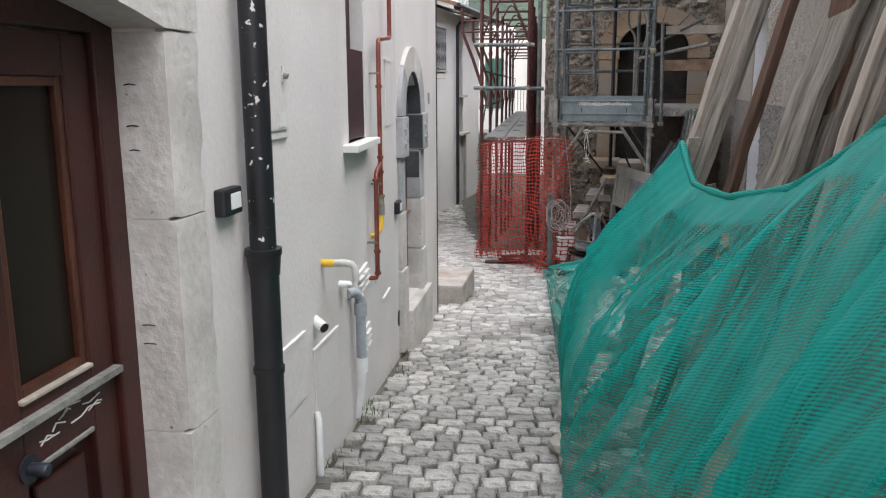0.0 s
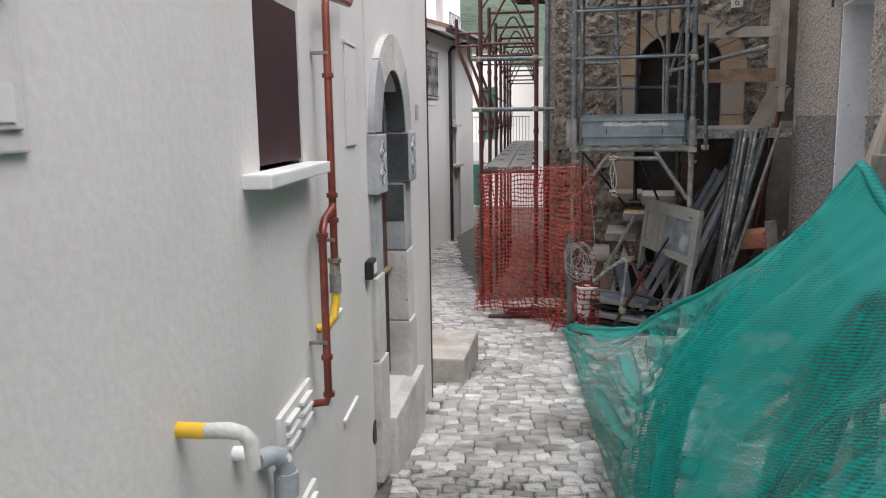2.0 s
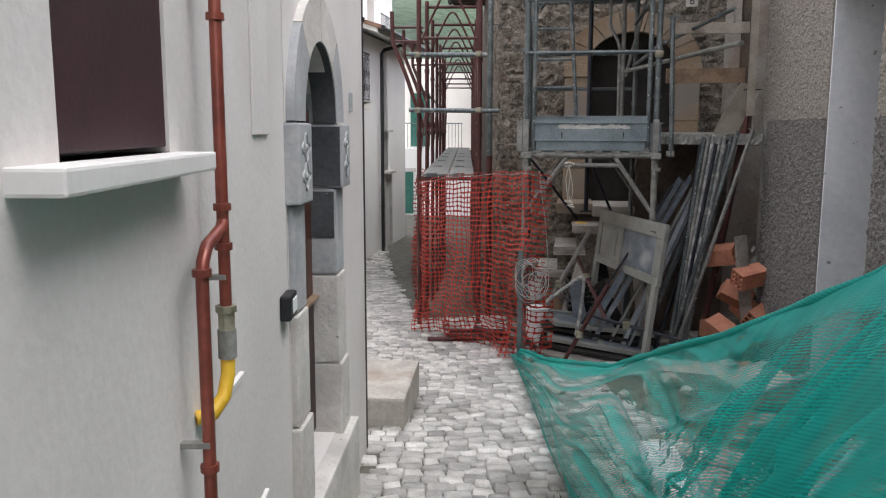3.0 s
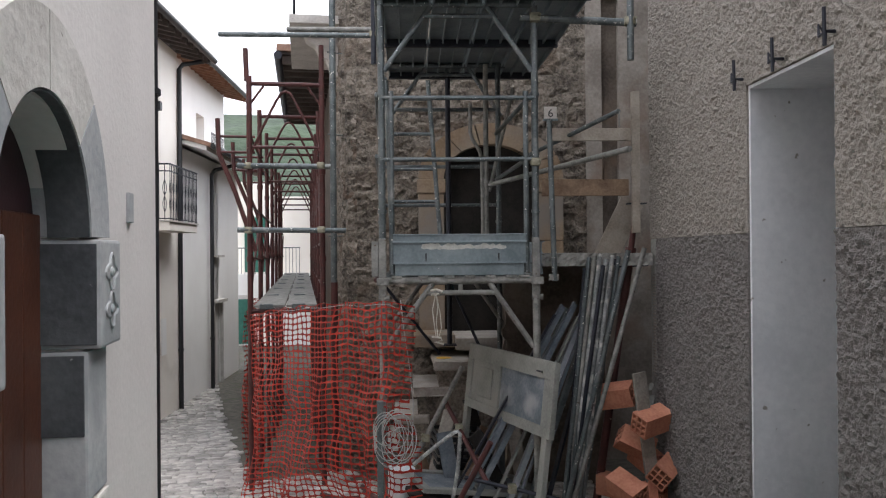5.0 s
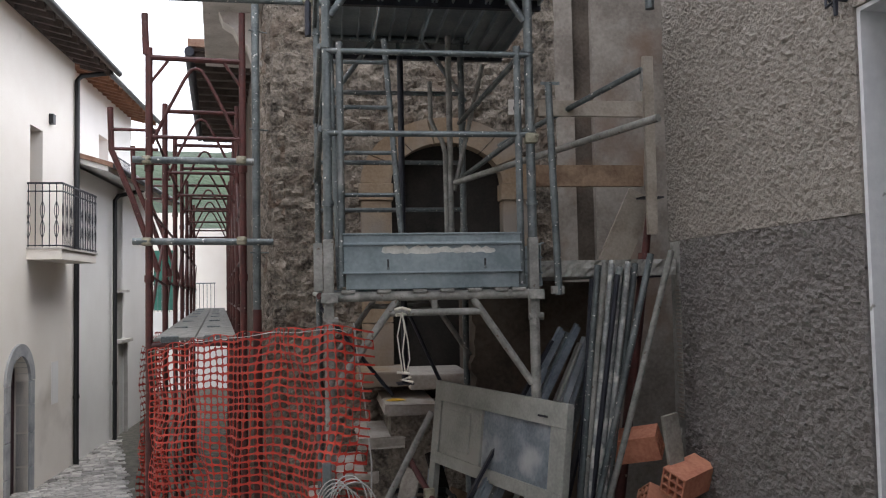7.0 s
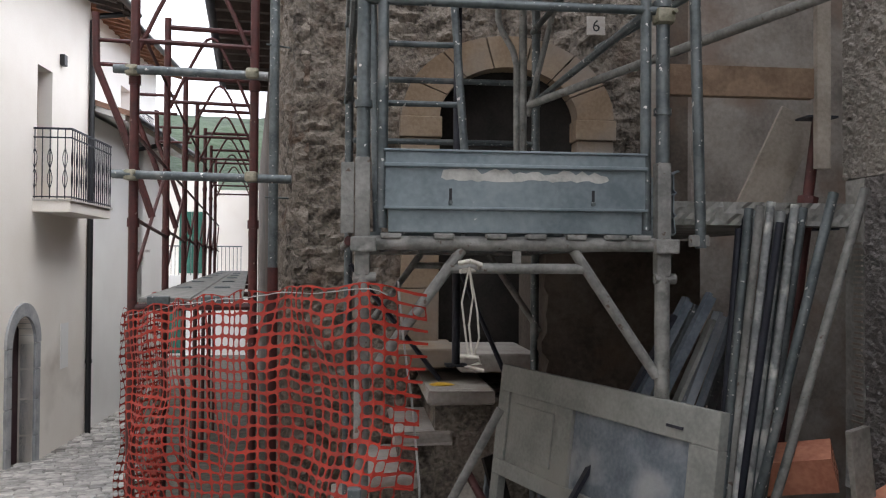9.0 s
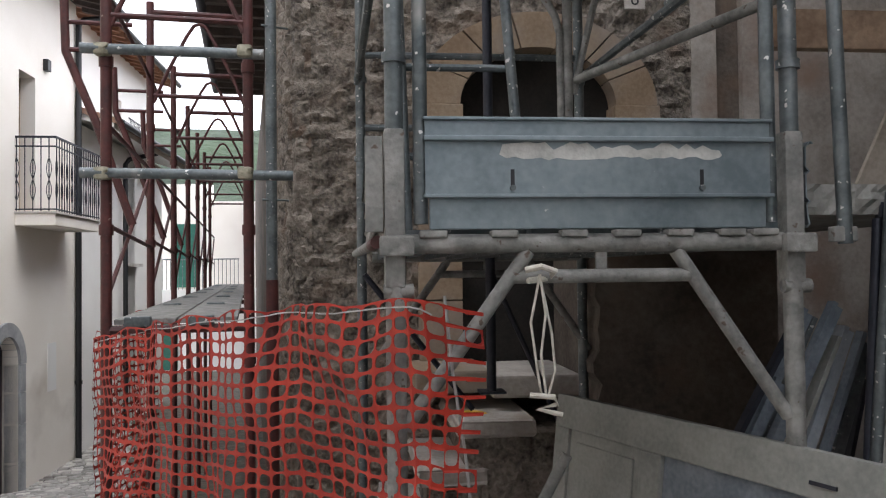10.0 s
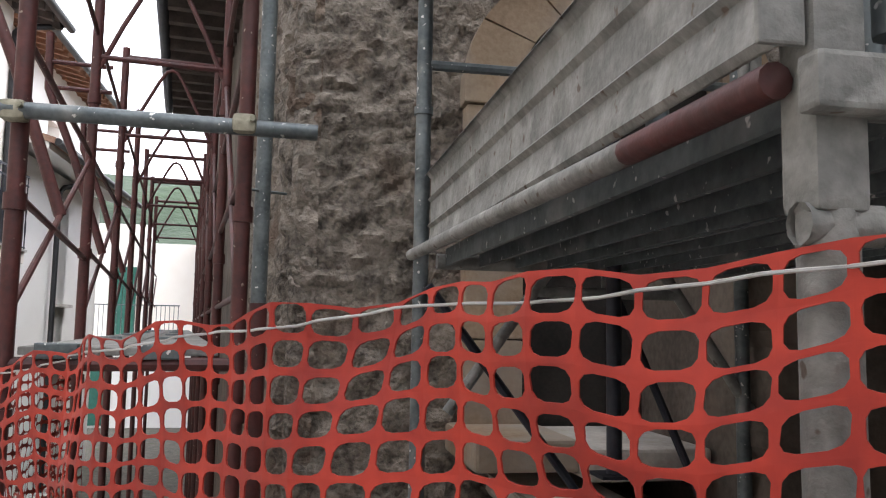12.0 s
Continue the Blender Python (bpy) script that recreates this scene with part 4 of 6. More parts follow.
# guard frame with toe boards on the near end
for u in (0.065, 0.985):
    part("guard_post", ring_tube(bmesh.new(), [(u, -0.01, 1.18), (u, -0.01, 2.42)], 0.019, 10), "galvanised", sc, smooth=True)
for z in (1.955, 2.375):
    part("guard_rail", tube((0.0, -0.012, z), (1.05, -0.012, z), 0.016, 10), "galvanised", sc, smooth=True)
tb = part("toe_board", prism(bmesh.new(), [(0.075, 1.245), (0.975, 1.245), (0.975, 1.445), (0.075, 1.445)], -0.035, -0.03), "sheet", sc, "blue-grey sheet steel toe board")
part("fold", boxed(0.07, 0.98, -0.052, -0.033, 1.385, 1.398, bevel=0.003), "sheet", tb)
part("lip", boxed(0.07, 0.98, -0.05, -0.03, 1.243, 1.252, bevel=0.002), "sheet", tb)
part("top_fold", boxed(0.07, 0.98, -0.045, -0.028, 1.438, 1.446, bevel=0.002), "sheet", tb)
rng = random.Random(5)
lab = [(0.262, 1.352)] + [(0.27 + 0.568 * i / 26, 1.372 + rng.uniform(-0.008, 0.014)) for i in range(27)] + [(0.845, 1.352)] + [(0.84 - 0.56 * i / 26, 1.342 + rng.uniform(-0.004, 0.006)) for i in range(27)]
part("torn_label", prism(bmesh.new(), lab, -0.0365, -0.0353), "paper", tb, "torn remains of a white paper label")
for u in (0.295, 0.79):
    # black block on the sheet, painting the shade of a cut slot
    part("slot", boxed(u - 0.005, u + 0.005, -0.036, -0.034, 1.275, 1.315), "black", tb)
    part("bolt", ring_tube(bmesh.new(), [(u, -0.03, 1.268), (u, -0.042, 1.268)], 0.008, 8), "galvanised", tb, smooth=True)
part("toe_board", boxed(0.085, 0.965, -0.03, -0.02, 1.165, 1.245, bevel=0.003), "sheet", sc)
for u in (0.06, 0.24, 0.42, 0.56, 0.70, 0.84, 0.93):
    part("hook", boxed(u, u + 0.07, -0.032, 0.01, 1.145, 1.163, bevel=0.005), "steel_dirty", sc)
# folded side toe boards
for u0, s in ((-0.045, -1), (1.085, 1)):
    bm = bmesh.new()
    prof = [(0, 1.165), (0.007 * s, 1.173), (0.0, 1.225), (0.010 * s, 1.234), (0.0, 1.244), (0.0, 1.305), (0.010 * s, 1.315), (0.0, 1.325), (0.0, 1.378), (0.016 * s, 1.394), (0.020 * s, 1.388)]
    rows_ = [[bm.verts.new((u0 + x + t_, v, z)) for x, z in prof] for v in (-0.012, 1.80) for t_ in (0.0, 0.004 * s)]
    for a, b in ((0, 2), (3, 1)):
        for i in range(len(prof) - 1):
            bm.faces.new((rows_[a][i], rows_[a][i + 1], rows_[b][i + 1], rows_[b][i]))
    for a, b in ((0, 1), (2, 3)):
        for i in range(len(prof) - 1):
            bm.faces.new((rows_[a][i], rows_[b][i], rows_[b][i + 1], rows_[a][i + 1]))
    part("side_toe_board", bm, "sheet" if s > 0 else "steel_dirty", sc, "pale dusty folded steel toe board" if s < 0 else "")
part("end_plate", boxed(-0.074, -0.030, -0.022, -0.014, 1.16, 1.40, bevel=0.003), "steel_dirty", sc)
# steel decks
for z0, cols, mt, ends in ((1.155, 3, "galvanised", (0.02, 1.82)), (3.045, 4, "sheet", (-0.25, 2.25))):
    for k in range(cols):
        x0 = -0.0 + 0.35 * k
        bm = boxed(x0 + 0.004, x0 + 0.34, ends[0], ends[1], z0, z0 + 0.012)
        for x in (x0 + 0.004, x0 + 0.11, x0 + 0.225, x0 + 0.328):
            box(bm, x, x + 0.012, ends[0], ends[1], z0 - 0.04, z0)
        part("deck_plank", bm, mt, sc)
for v in (-0.25, 1.0, 2.2):
    part("deck_bearer", boxed(0.0, 1.4, v, v + 0.04, 2.98, 3.04), "black_iron", sc)
# access ladder inside
lad = part("ladder_rail", tube((0.33, 0.5, 2.60), (0.43, 0.45, 1.17), 0.017, 10), "galvanised", sc, smooth=True)
part("ladder_rail", tube((0.02, 0.5, 2.60), (0.06, 0.45, 1.17), 0.017, 10), "galvanised", sc, smooth=True)
for z in (1.42, 1.70, 1.94, 2.2, 2.46):
    part("rung", tube((0.04, 0.48, z), (0.36 + (2.2 - z) * 0.06, 0.48, z), 0.012, 8), "galvanised", sc, smooth=True)
# inner tubes by the doorway
part("inner_post", tube((0.855, 1.5, 1.15), (0.855, 1.5, 2.95), 0.022), "steel_dirty", sc, smooth=True)
part("inner_post", tube((0.54, 1.80, 0.49), (0.54, 1.80, 2.9), 0.024), "black_iron", sc, smooth=True)
part("base_plate", boxed(0.48, 0.60, 1.74, 1.86, 0.48, 0.49), "black_iron", sc)
part("swan_neck", ring_tube(bmesh.new(), [(0.72, 1.5, 2.62), (0.72, 1.5, 2.36), (0.74, 1.5, 2.30), (0.80, 1.5, 2.20), (0.82, 1.5, 2.12), (0.825, 1.5, 1.2)], 0.017, 10), "steel_dirty", sc, smooth=True)
part("diagonal_brace", tube((0.88, 1.5, 1.85), (1.10, 1.5, 2.75), 0.016, 8), "steel_dirty", sc, smooth=True)
part("long_tube", tube((0.88, 1.45, 1.90), (1.62, -0.32, 1.985), 0.02), "steel_dirty", sc, "long dusty slanting tube", smooth=True)
part("long_tube", tube((1.08, 0.9, 2.06), (1.57, -0.24, 2.245), 0.016), "galvanised", sc, smooth=True)
part("top_tube", tube((0.95, -0.03, 2.92), (1.75, -0.03, 2.885), 0.026), "galvanised", sc, smooth=True)
part("tube_stub", tube((1.70, -0.07, 2.62), (1.70, -0.07, 3.6), 0.024), "galvanised", sc, smooth=True)
coupler(sc, (1.70, -0.05, 2.89))
coupler(sc, (1.05, -0.03, 2.92))
part("top_tube", tube((-1.54, 1.94, 3.33), (-0.02, 1.94, 3.32), 0.024), "galvanised", sc, smooth=True)
part("top_tube", tube((-0.93, 1.99, 3.39), (-0.05, 1.99, 3.39), 0.024), "steel_dirty", sc, smooth=True)
part("tube_stub", tube((-0.13, 1.90, 3.05), (-0.13, 1.90, 4.2), 0.024), "black_iron", sc, smooth=True)
coupler(sc, (-0.13, 1.92, 3.33))
coupler(sc, (1.05, -0.01, 1.935), 0.04)

# frame post and boards beside the scaffold, over the landing
t = thing("side_frame", HOUSE @ Matrix.Translation((1.15, 0, 0)), "grey scaffold post with plank guard rails over the landing", "guard frame")
part("post", tube((0.02, -0.05, 1.12), (-0.01, -0.05, 2.22), 0.019), "galvanised", t, smooth=True)
part("foot", boxed(-0.02, 0.045, -0.065, -0.035, 1.125, 1.165, bevel=0.004), "steel_dirty", t)
part("post_cap", boxed(-0.05, 0.05, -0.055, -0.045, 2.21, 2.225), "galvanised", t)
part("plank", boxed(0.03, 0.64, 0.28, 0.31, 2.12, 2.21, bevel=0.004), "wood_pale", t)
part("plank", boxed(-0.01, 0.62, 0.26, 0.30, 1.72, 1.84, bevel=0.004), "wood_brown", t)
part("plank", boxed(0.655, 0.715, 0.30, 0.33, 1.45, 2.48, bevel=0.004), "wood_pale", t)
part("angle_iron", boxed(0.42, 0.425, -0.25, -0.22, 2.14, 2.24), "steel_dirty", t)
bm = boxed(0, 0.18, 0, 0.02, 0, 0.50, bevel=0.003)
t = thing("leaning_board", HOUSE @ Matrix.Translation((1.58, 0.55, 1.30)) @ pose(0, 0, 0, 0, 26, 0), "pale dusty board leaning on the landing", "board")
part("board", bm, "wood_pale", t)

# landing slab and what is beneath
t = thing("landing", HOUSE, "raw concrete landing slab on old masonry", "landing", kind="structure")
bm = rough_sheet(1.10, 1.93, 1.215, 1.305, 0.025, 0.016, 6.0, thick=2.75)
for v in bm.verts:
    v.co.y += 0.23
part("slab", bm, "concrete", t)
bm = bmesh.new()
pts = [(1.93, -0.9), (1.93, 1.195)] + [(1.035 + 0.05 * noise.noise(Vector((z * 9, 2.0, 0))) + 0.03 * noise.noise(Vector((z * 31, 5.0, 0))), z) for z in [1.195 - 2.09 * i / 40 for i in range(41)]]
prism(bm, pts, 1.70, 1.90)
# its dark tone carries the shade under the landing
part("side_wall", bm, "earth_render_shaded", t, "plaster wall with a broken edge, shade in its dark colour")
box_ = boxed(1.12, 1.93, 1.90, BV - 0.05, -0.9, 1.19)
part("core", box_, "earth_render_shaded", t)

# doorway of the old house
arch = thing("stone_arch", HOUSE @ Matrix.Translation((0, BV, 0)), "warm-coloured dressed stone arch of the old doorway", "door surround", kind="structure")
n_v = 7
for k in range(n_v):
    a0, a1 = 180 - 180 / n_v * k - 0.5, 180 - 180 / n_v * (k + 1) + 0.5
    outl = arc(AXU, ASZ, AIR, a0, a1, 5, AIZ) + arc(AXU, ASZ, AOR, a1, a0, 5, AOZ)
    part("voussoir", prism(bmesh.new(), outl, -0.10, 0.25), "stone_warm", arch)
for side in (-1, 1):
    z = ASZ
    for h, e in ((0.15, 0.015), (0.50, 0.0), (0.55, 0.0), (0.42, 0.0)):
        a, b = AXU + side * (AIR - e), AXU + side * (AOR + e)
        part("jamb_block", boxed(min(a, b), max(a, b), -0.10 - e, 0.25, z - h + 0.006, z, bevel=0.008), "stone_warm", arch)
        z -= h
# one flat near-black sheet as the door, just behind the wall face
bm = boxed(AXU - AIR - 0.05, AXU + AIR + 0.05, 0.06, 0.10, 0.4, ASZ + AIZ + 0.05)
part("dark_door", bm, "dark", arch, "flat near-black door sheet close behind the arch")
part("transom", boxed(AXU - AIR, AXU + AIR, 0.03, 0.062, 1.28, 1.36), "maroon", arch)
part("sill_stone", boxed(0.22, 0.62, -0.62, 0.0, 0.40, 0.52, bevel=0.015), "stone_warm", arch)
part("threshold", boxed(0.62, 1.10, -0.72, 0.0, 0.38, 0.50, bevel=0.015), "step_stone", arch)
stairs = thing("stone_stairs", HOUSE, "broken old stone steps up to the arched doorway", "stairs", kind="structure")
rng = random.Random(9)
for k, (u0, u1, z) in enumerate(((0.40, 0.80, 0.31), (0.20, 0.56, 0.06), (0.02, 0.36, -0.20), (-0.18, 0.16, -0.46))):
    bm = boxed(u0, u1, 2.02 + 0.04 * k, BV - 0.05, z - 0.09, z, bevel=0.018)
    for v in bm.verts:
        v.co += Vector((rng.uniform(-0.012, 0.012), rng.uniform(-0.012, 0.012), rng.uniform(-0.006, 0.006)))
    part("tread", bm, "step_stone", stairs)
    bm = boxed(u0 + 0.05, 1.08, 2.08 + 0.03 * k, BV - 0.06, -1.0, z - 0.085)
    part("riser", bm, "rubble", stairs)
t = thing("house_number", HOUSE @ Matrix.Translation((1.60, BV - 0.055, 2.70)), "white marble house number plate reading 6", "number plate")
part("plate", boxed(0, 0.135, -0.012, 0.0, 0, 0.135, bevel=0.004), "step_stone", t)
fc = bpy.data.curves.new("digit", "FONT")
fc.body, fc.size, fc.extrude, fc.align_x = "6", 0.12, 0.001, "CENTER"
fo = new("digit", fc)
fo.parent = t
fo.matrix_basis = pose(0.068, -0.0135, 0.026, 90, 0, 0)
fc.materials.append(M["ink"])
t = thing("shutter_strip", HOUSE @ Matrix.Translation((2.225, BV + 0.1, 1.36)), "narrow grey corrugated shutter in a plaster slot", "shutter")
for k in range(44):
    part("slat", boxed(0, 0.17, 0.0, 0.03, 0.06 * k, 0.06 * k + 0.045, bevel=0.006), "panel_grey", t)


# ======================================================= red scaffold up the street
RM = HOUSE @ Matrix.Translation((-1.27, 1.94, 0)) @ pose(0, 0, 0, 0, 0, 7.4)


def red_frame():
    f = thing("red_scaffold", Matrix.Identity(4), "dark red painted steel scaffold frame with arched brace", "scaffold", "red scaffold frames along the street")
    for x in (0.0, 0.655):
        part("upright", ring_tube(bmesh.new(), [(x, 0, -2.4), (x, 0, 2.95)], 0.026, 10), "red_steel", f, smooth=True)
        for z in (0.62, 1.25, 2.05):
            part("collar", ring_tube(bmesh.new(), [(x, 0, z), (x, 0, z + 0.05)], 0.033, 10), "red_steel", f, smooth=True)
    for z in (2.88, 0.80):
        part("transom", tube((0, 0, z), (0.655, 0, z), 0.021, 8), "red_steel", f, smooth=True)
    pts = [(0.02, 0, 2.25), (0.12, 0, 2.48), (0.24, 0, 2.72), (0.29, 0, 2.80), (0.3275, 0, 2.815), (0.365, 0, 2.80), (0.415, 0, 2.72), (0.535, 0, 2.48), (0.635, 0, 2.25)]
    part("arched_brace", ring_tube(bmesh.new(), pts, 0.013, 8), "red_steel", f, smooth=True)
    part("transom", tube((0, 0, 2.3), (0.655, 0, 2.3), 0.015, 8), "red_steel", f, smooth=True)
    part("side_rail", tube((0.655, 0, 1.85), (0.655, 1.8, 1.85), 0.015, 8), "red_steel", f, smooth=True)
    part("side_rail", tube((0.0, 0, 1.30), (0.0, 1.8, 1.25), 0.012, 8), "red_steel", f, smooth=True)
    for z in (1.02, 1.42, 2.44):
        part("side_rail", tube((0.655, 0, z), (0.655, 1.8, z), 0.013, 8), "red_steel", f, smooth=True)
    for z in (1.78, 2.42):
        part("side_rail", tube((0.0, 0, z), (0.0, 1.8, z), 0.012, 8), "red_steel", f, smooth=True)
    part("diagonal", tube((0.0, 0.02, 0.95), (0.0, 1.78, 1.75), 0.012, 8), "red_steel", f, smooth=True)
    part("diagonal", tube((0.655, 0.02, 0.9), (0.655, 1.78, 2.2), 0.013, 8), "red_steel", f, smooth=True)
    return f


first = red_frame()
first.matrix_basis = RM
for k in range(1, 7):
    copy_thing(first, RM @ Matrix.Translation((0, 1.8 * k, 0)))
t = thing("scaffold_extension", RM, "dark red upper scaffold frame standing on the street scaffold", "scaffold")
part("upright", tube((-0.02, 0, 2.9), (-0.03, 0, 3.2), 0.024), "red_steel", t, smooth=True)
part("upright", tube((0.655, 0, 2.9), (0.655, 0, 3.25), 0.024), "red_steel", t, smooth=True)
part("knee", tube((0.0, 0.0, 2.68), (0.13, 0, 2.86), 0.012, 8), "red_steel", t, smooth=True)
part("knee", tube((0.655, 0.0, 2.68), (0.53, 0, 2.86), 0.012, 8), "red_steel", t, smooth=True)
# grey cross tubes clamped on the first frame
t = thing("cross_tubes", HOUSE, "two grey galvanised tubes clamped across the red scaffold", "scaffold tube")
for z, u1 in ((2.125, -0.53), (1.54, -0.395)):
    part("tube", tube((-1.37, 1.885, z), (u1, 1.91, z - 0.012), 0.025, 12), "galvanised", t, smooth=True)
    for u in (-1.275, -0.617):
        coupler(t, (u, 1.90, z - 0.002), 0.043)
# outriggers over the street
for k in (0, 1, 2):
    t = thing("outrigger", RM @ Matrix.Translation((0, 1.8 * k + 0.9, 0)), "dark red outward-leaning scaffold bracket", "scaffold bracket", "outriggers of the red scaffold")
    part("bracket", ring_tube(bmesh.new(), [(0.0, 0, 1.35), (-0.20, 0, 1.95), (-0.36, 0, 2.35), (-0.37, 0, 2.7)], 0.024, 10), "red_steel", t, smooth=True)
    for z in (2.36, 2.52):
        part("rail", tube((-0.37, 0, z), (0.0, 0, z), 0.014, 8), "red_steel", t, smooth=True)
# boarded deck
t = thing("scaffold_deck", RM, "pale dusty steel deck of the red scaffold", "scaffold deck")
for k in range(7):
    for q in range(2):
        bm = boxed(0.03 + 0.29 * q, 0.31 + 0.29 * q, 1.8 * k + 0.02, 1.8 * k + 1.78, 0.825, 0.85, bevel=0.004)
        part("plank", bm, "steel_dirty", t)
        part("hook", boxed(0.08 + 0.29 * q, 0.2 + 0.29 * q, 1.8 * k - 0.03, 1.8 * k + 0.03, 0.815, 0.862, bevel=0.006), "galvanised", t)
# rainwater pipe on the corner
t = thing("rainwater_pipe", HOUSE @ Matrix.Translation((-0.60, BV - 0.03, 0)), "blue-grey rainwater pipe with a rusty red foot", "downpipe")
part("pipe", ring_tube(bmesh.new(), [(0, 0, 1.0), (0, 0, 5.2)], 0.034, 14), "galvanised", t, smooth=True)
part("foot", ring_tube(bmesh.new(), [(0, 0, house_ground(-0.6, BV)), (0, 0, 1.02)], 0.038, 14), "red_steel", t, "rusty red cast-iron foot", smooth=True)
for z in (1.5, 2.55, 3.4):
    part("bracket", ring_tube(bmesh.new(), [(0.1, 0.03, z), (-0.05, -0.045, z)], 0.006, 6), "galvanised", t)
# eave of the old house over the street
t = thing("eaves", FLANK, "dark timber eaves overhanging the street", "eaves")
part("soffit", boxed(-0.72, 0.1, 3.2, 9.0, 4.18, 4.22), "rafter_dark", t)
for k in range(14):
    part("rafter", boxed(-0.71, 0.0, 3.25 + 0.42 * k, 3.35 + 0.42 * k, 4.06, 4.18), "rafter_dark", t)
part("gutter", ring_tube(bmesh.new(), [(-0.77, 3.15, 4.16), (-0.77, 9.0, 4.16)], 0.06, 10), "black_iron", t, smooth=True)
part("roof_tiles", boxed(-0.79, 0.3, 3.15, 9.0, 4.225, 4.32), "tile_roof", t)
t = thing("corbel", FLANK @ Matrix.Translation((-0.02, 0.75, 3.35)), "pale moulded stone balcony corbel", "corbel")
prof = [(0, 0), (-0.05, 0.02), (-0.10, 0.10), (-0.13, 0.20), (-0.22, 0.26), (-0.26, 0.36), (-0.36, 0.42), (-0.40, 0.52), (0, 0.52)]
part("block", prism(bmesh.new(), prof, 0.0, 0.22), "limestone", t)
part("slab", boxed(-0.55, 0.0, -0.3, 2.0, 0.52, 0.62, bevel=0.01), "limestone", t)
for k in range(8):
    part("baluster", tube((-0.5, -0.25 + 0.25 * k, 0.62), (-0.5, -0.25 + 0.25 * k, 1.5), 0.009, 6), "black_iron", t)

# ======================================================= orange safety net
NA, NB = Vector((0.615, 11.23, 0)), Vector((1.40, 9.37, 0))


def net_path(s):
    """A point on the fence line and its way across, s in metres from the red post."""
    d = (NB - NA).normalized()
    ln = (NB - NA).length
    p = NA + d * s
    side = Vector((-d.y, d.x, 0))
    over = max(0.0, s - ln)
    if over > 0:   # the torn end turns in towards the scaffold
        p = NB + Vector((0.93, 0.20, 0)) * over
    p += side * (0.02 * math.sin(s * 5.0) + 0.012 * math.sin(s * 13.0 + 1)) * max(0.0, 1 - 4 * over)
    return p, side


def safety_net(path, length, z_top, z_low, cw, ch, seed, rag=0.0):
    bm = bmesh.new()
    nx = int(length / cw)
    rows_n = int((z_top(0.5 * length) - z_low(0.5 * length)) / ch)
    rng = random.Random(seed)

    def place(i, k):
        s = length * i / nx
        a = k / rows_n
        p, side = path(s)
        z = z_top(s) + (z_low(s) - z_top(s)) * a
        slump = 0.05 * math.sin(s * 7 + a * 5) + 0.05 * math.sin(a * 11 + s * 3) + 0.03 * math.sin(s * 19 + a * 3)
        return p + side * (slump * a + 0.05 * noise.noise(Vector((s * 4, a * 6, seed)))) + Vector((0, 0, z + 0.02 * math.sin(s * 9 + a * 4) * a + 0.02 * noise.noise(Vector((s * 7, a * 9, seed + 5)))))

    cache = {}

    def vert(i, k):
        if (i, k) not in cache:
            cache[i, k] = bm.verts.new(place(i, k))
        return cache[i, k]

    for i in range(nx):
        for k in range(rows_n):
            if rag and i > nx - 4 and rng.random() < rag * (i - nx + 4) / 3:
                a, b, c, d = vert(i, k), vert(i + 1, k), vert(i + 1, k + 1), vert(i, k + 1)
                m0, m1 = a.co.lerp(d.co, 0.26), b.co.lerp(c.co, 0.2)
                e, f = bm.verts.new(m0), bm.verts.new(m1)
                bm.faces.new((a, b, f, e))
                continue
            cs = [vert(i, k), vert(i + 1, k), vert(i + 1, k + 1), vert(i, k + 1)]
            mid = [(0.5, 0), (1, 0.5), (0.5, 1), (0, 0.5)]
            P = [c.co for c in cs]

            jx, jy, sk = rng.uniform(-0.025, 0.025), rng.uniform(-0.05, 0.05), rng.uniform(-0.05, 0.05)
            rx, ry = rng.uniform(0.425, 0.46), rng.uniform(0.38, 0.43)

            def bil(x, y):
                return P[0].lerp(P[1], x).lerp(P[3].lerp(P[2], x), y)

            hole = []
            for q in range(12):
                an = math.radians(15 + 30 * q)
                ca, sa = math.cos(an), math.sin(an)
                hole.append(bm.verts.new(bil(0.5 + rx * math.copysign(abs(ca) ** 0.62, ca) + jx + sk * sa, 0.5 - ry * math.copysign(abs(sa) ** 0.62, sa) + jy)))
            # corners: 0 upper left, 1 upper right, 2 lower right, 3 lower left; hole vertices run from the right, upwards
            for c0, c1, first_ in ((1, 0, 1), (0, 3, 4), (3, 2, 7), (2, 1, 10)):
                bm.faces.new([cs[c0], cs[c1]] + [hole[(first_ + q) % 12] for q in (3, 2, 1, 0)])
    return bm


def top_z(s):
    return interp(s, (0, 0.55, 1.45, 1.85, 2.02, 2.25), (0.80, 0.88, 0.965, 0.985, 1.0, 0.95))


net = thing("safety_net", Matrix.Identity(4), "sagging orange plastic safety net with ragged torn end", "safety net")
ob = part("net", safety_net(net_path, 2.24, top_z, lambda s: ground_z(*net_path(s)[0].xy) + 0.02, 0.060, 0.043, 1, 0.75), "orange", net)
so = ob.modifiers.new("thickness", "SOLIDIFY")
so.thickness = 0.0025
bm = ring_tube(bmesh.new(), [net_path(2.1 * i / 74)[0] + net_path(2.1 * i / 74)[1] * (0.010 * math.cos(i * math.pi / 2)) + Vector((0, 0, top_z(2.1 * i / 74) - 0.022 + 0.004 * math.sin(i * 0.4))) for i in range(75)], 0.002, 6)
part("wire", bm, "wire", net, "grey galvanised tie wire", smooth=True)


def net_path_2(s):
    p = RM @ Vector((-0.05 + 0.03 * math.sin(s * 6), s * 1.0 + 0.05, 0))
    d = RM.to_3x3() @ Vector((0, 1, 0))
    return Vector((p.x, p.y, 0)), Vector((-d.y, d.x, 0))


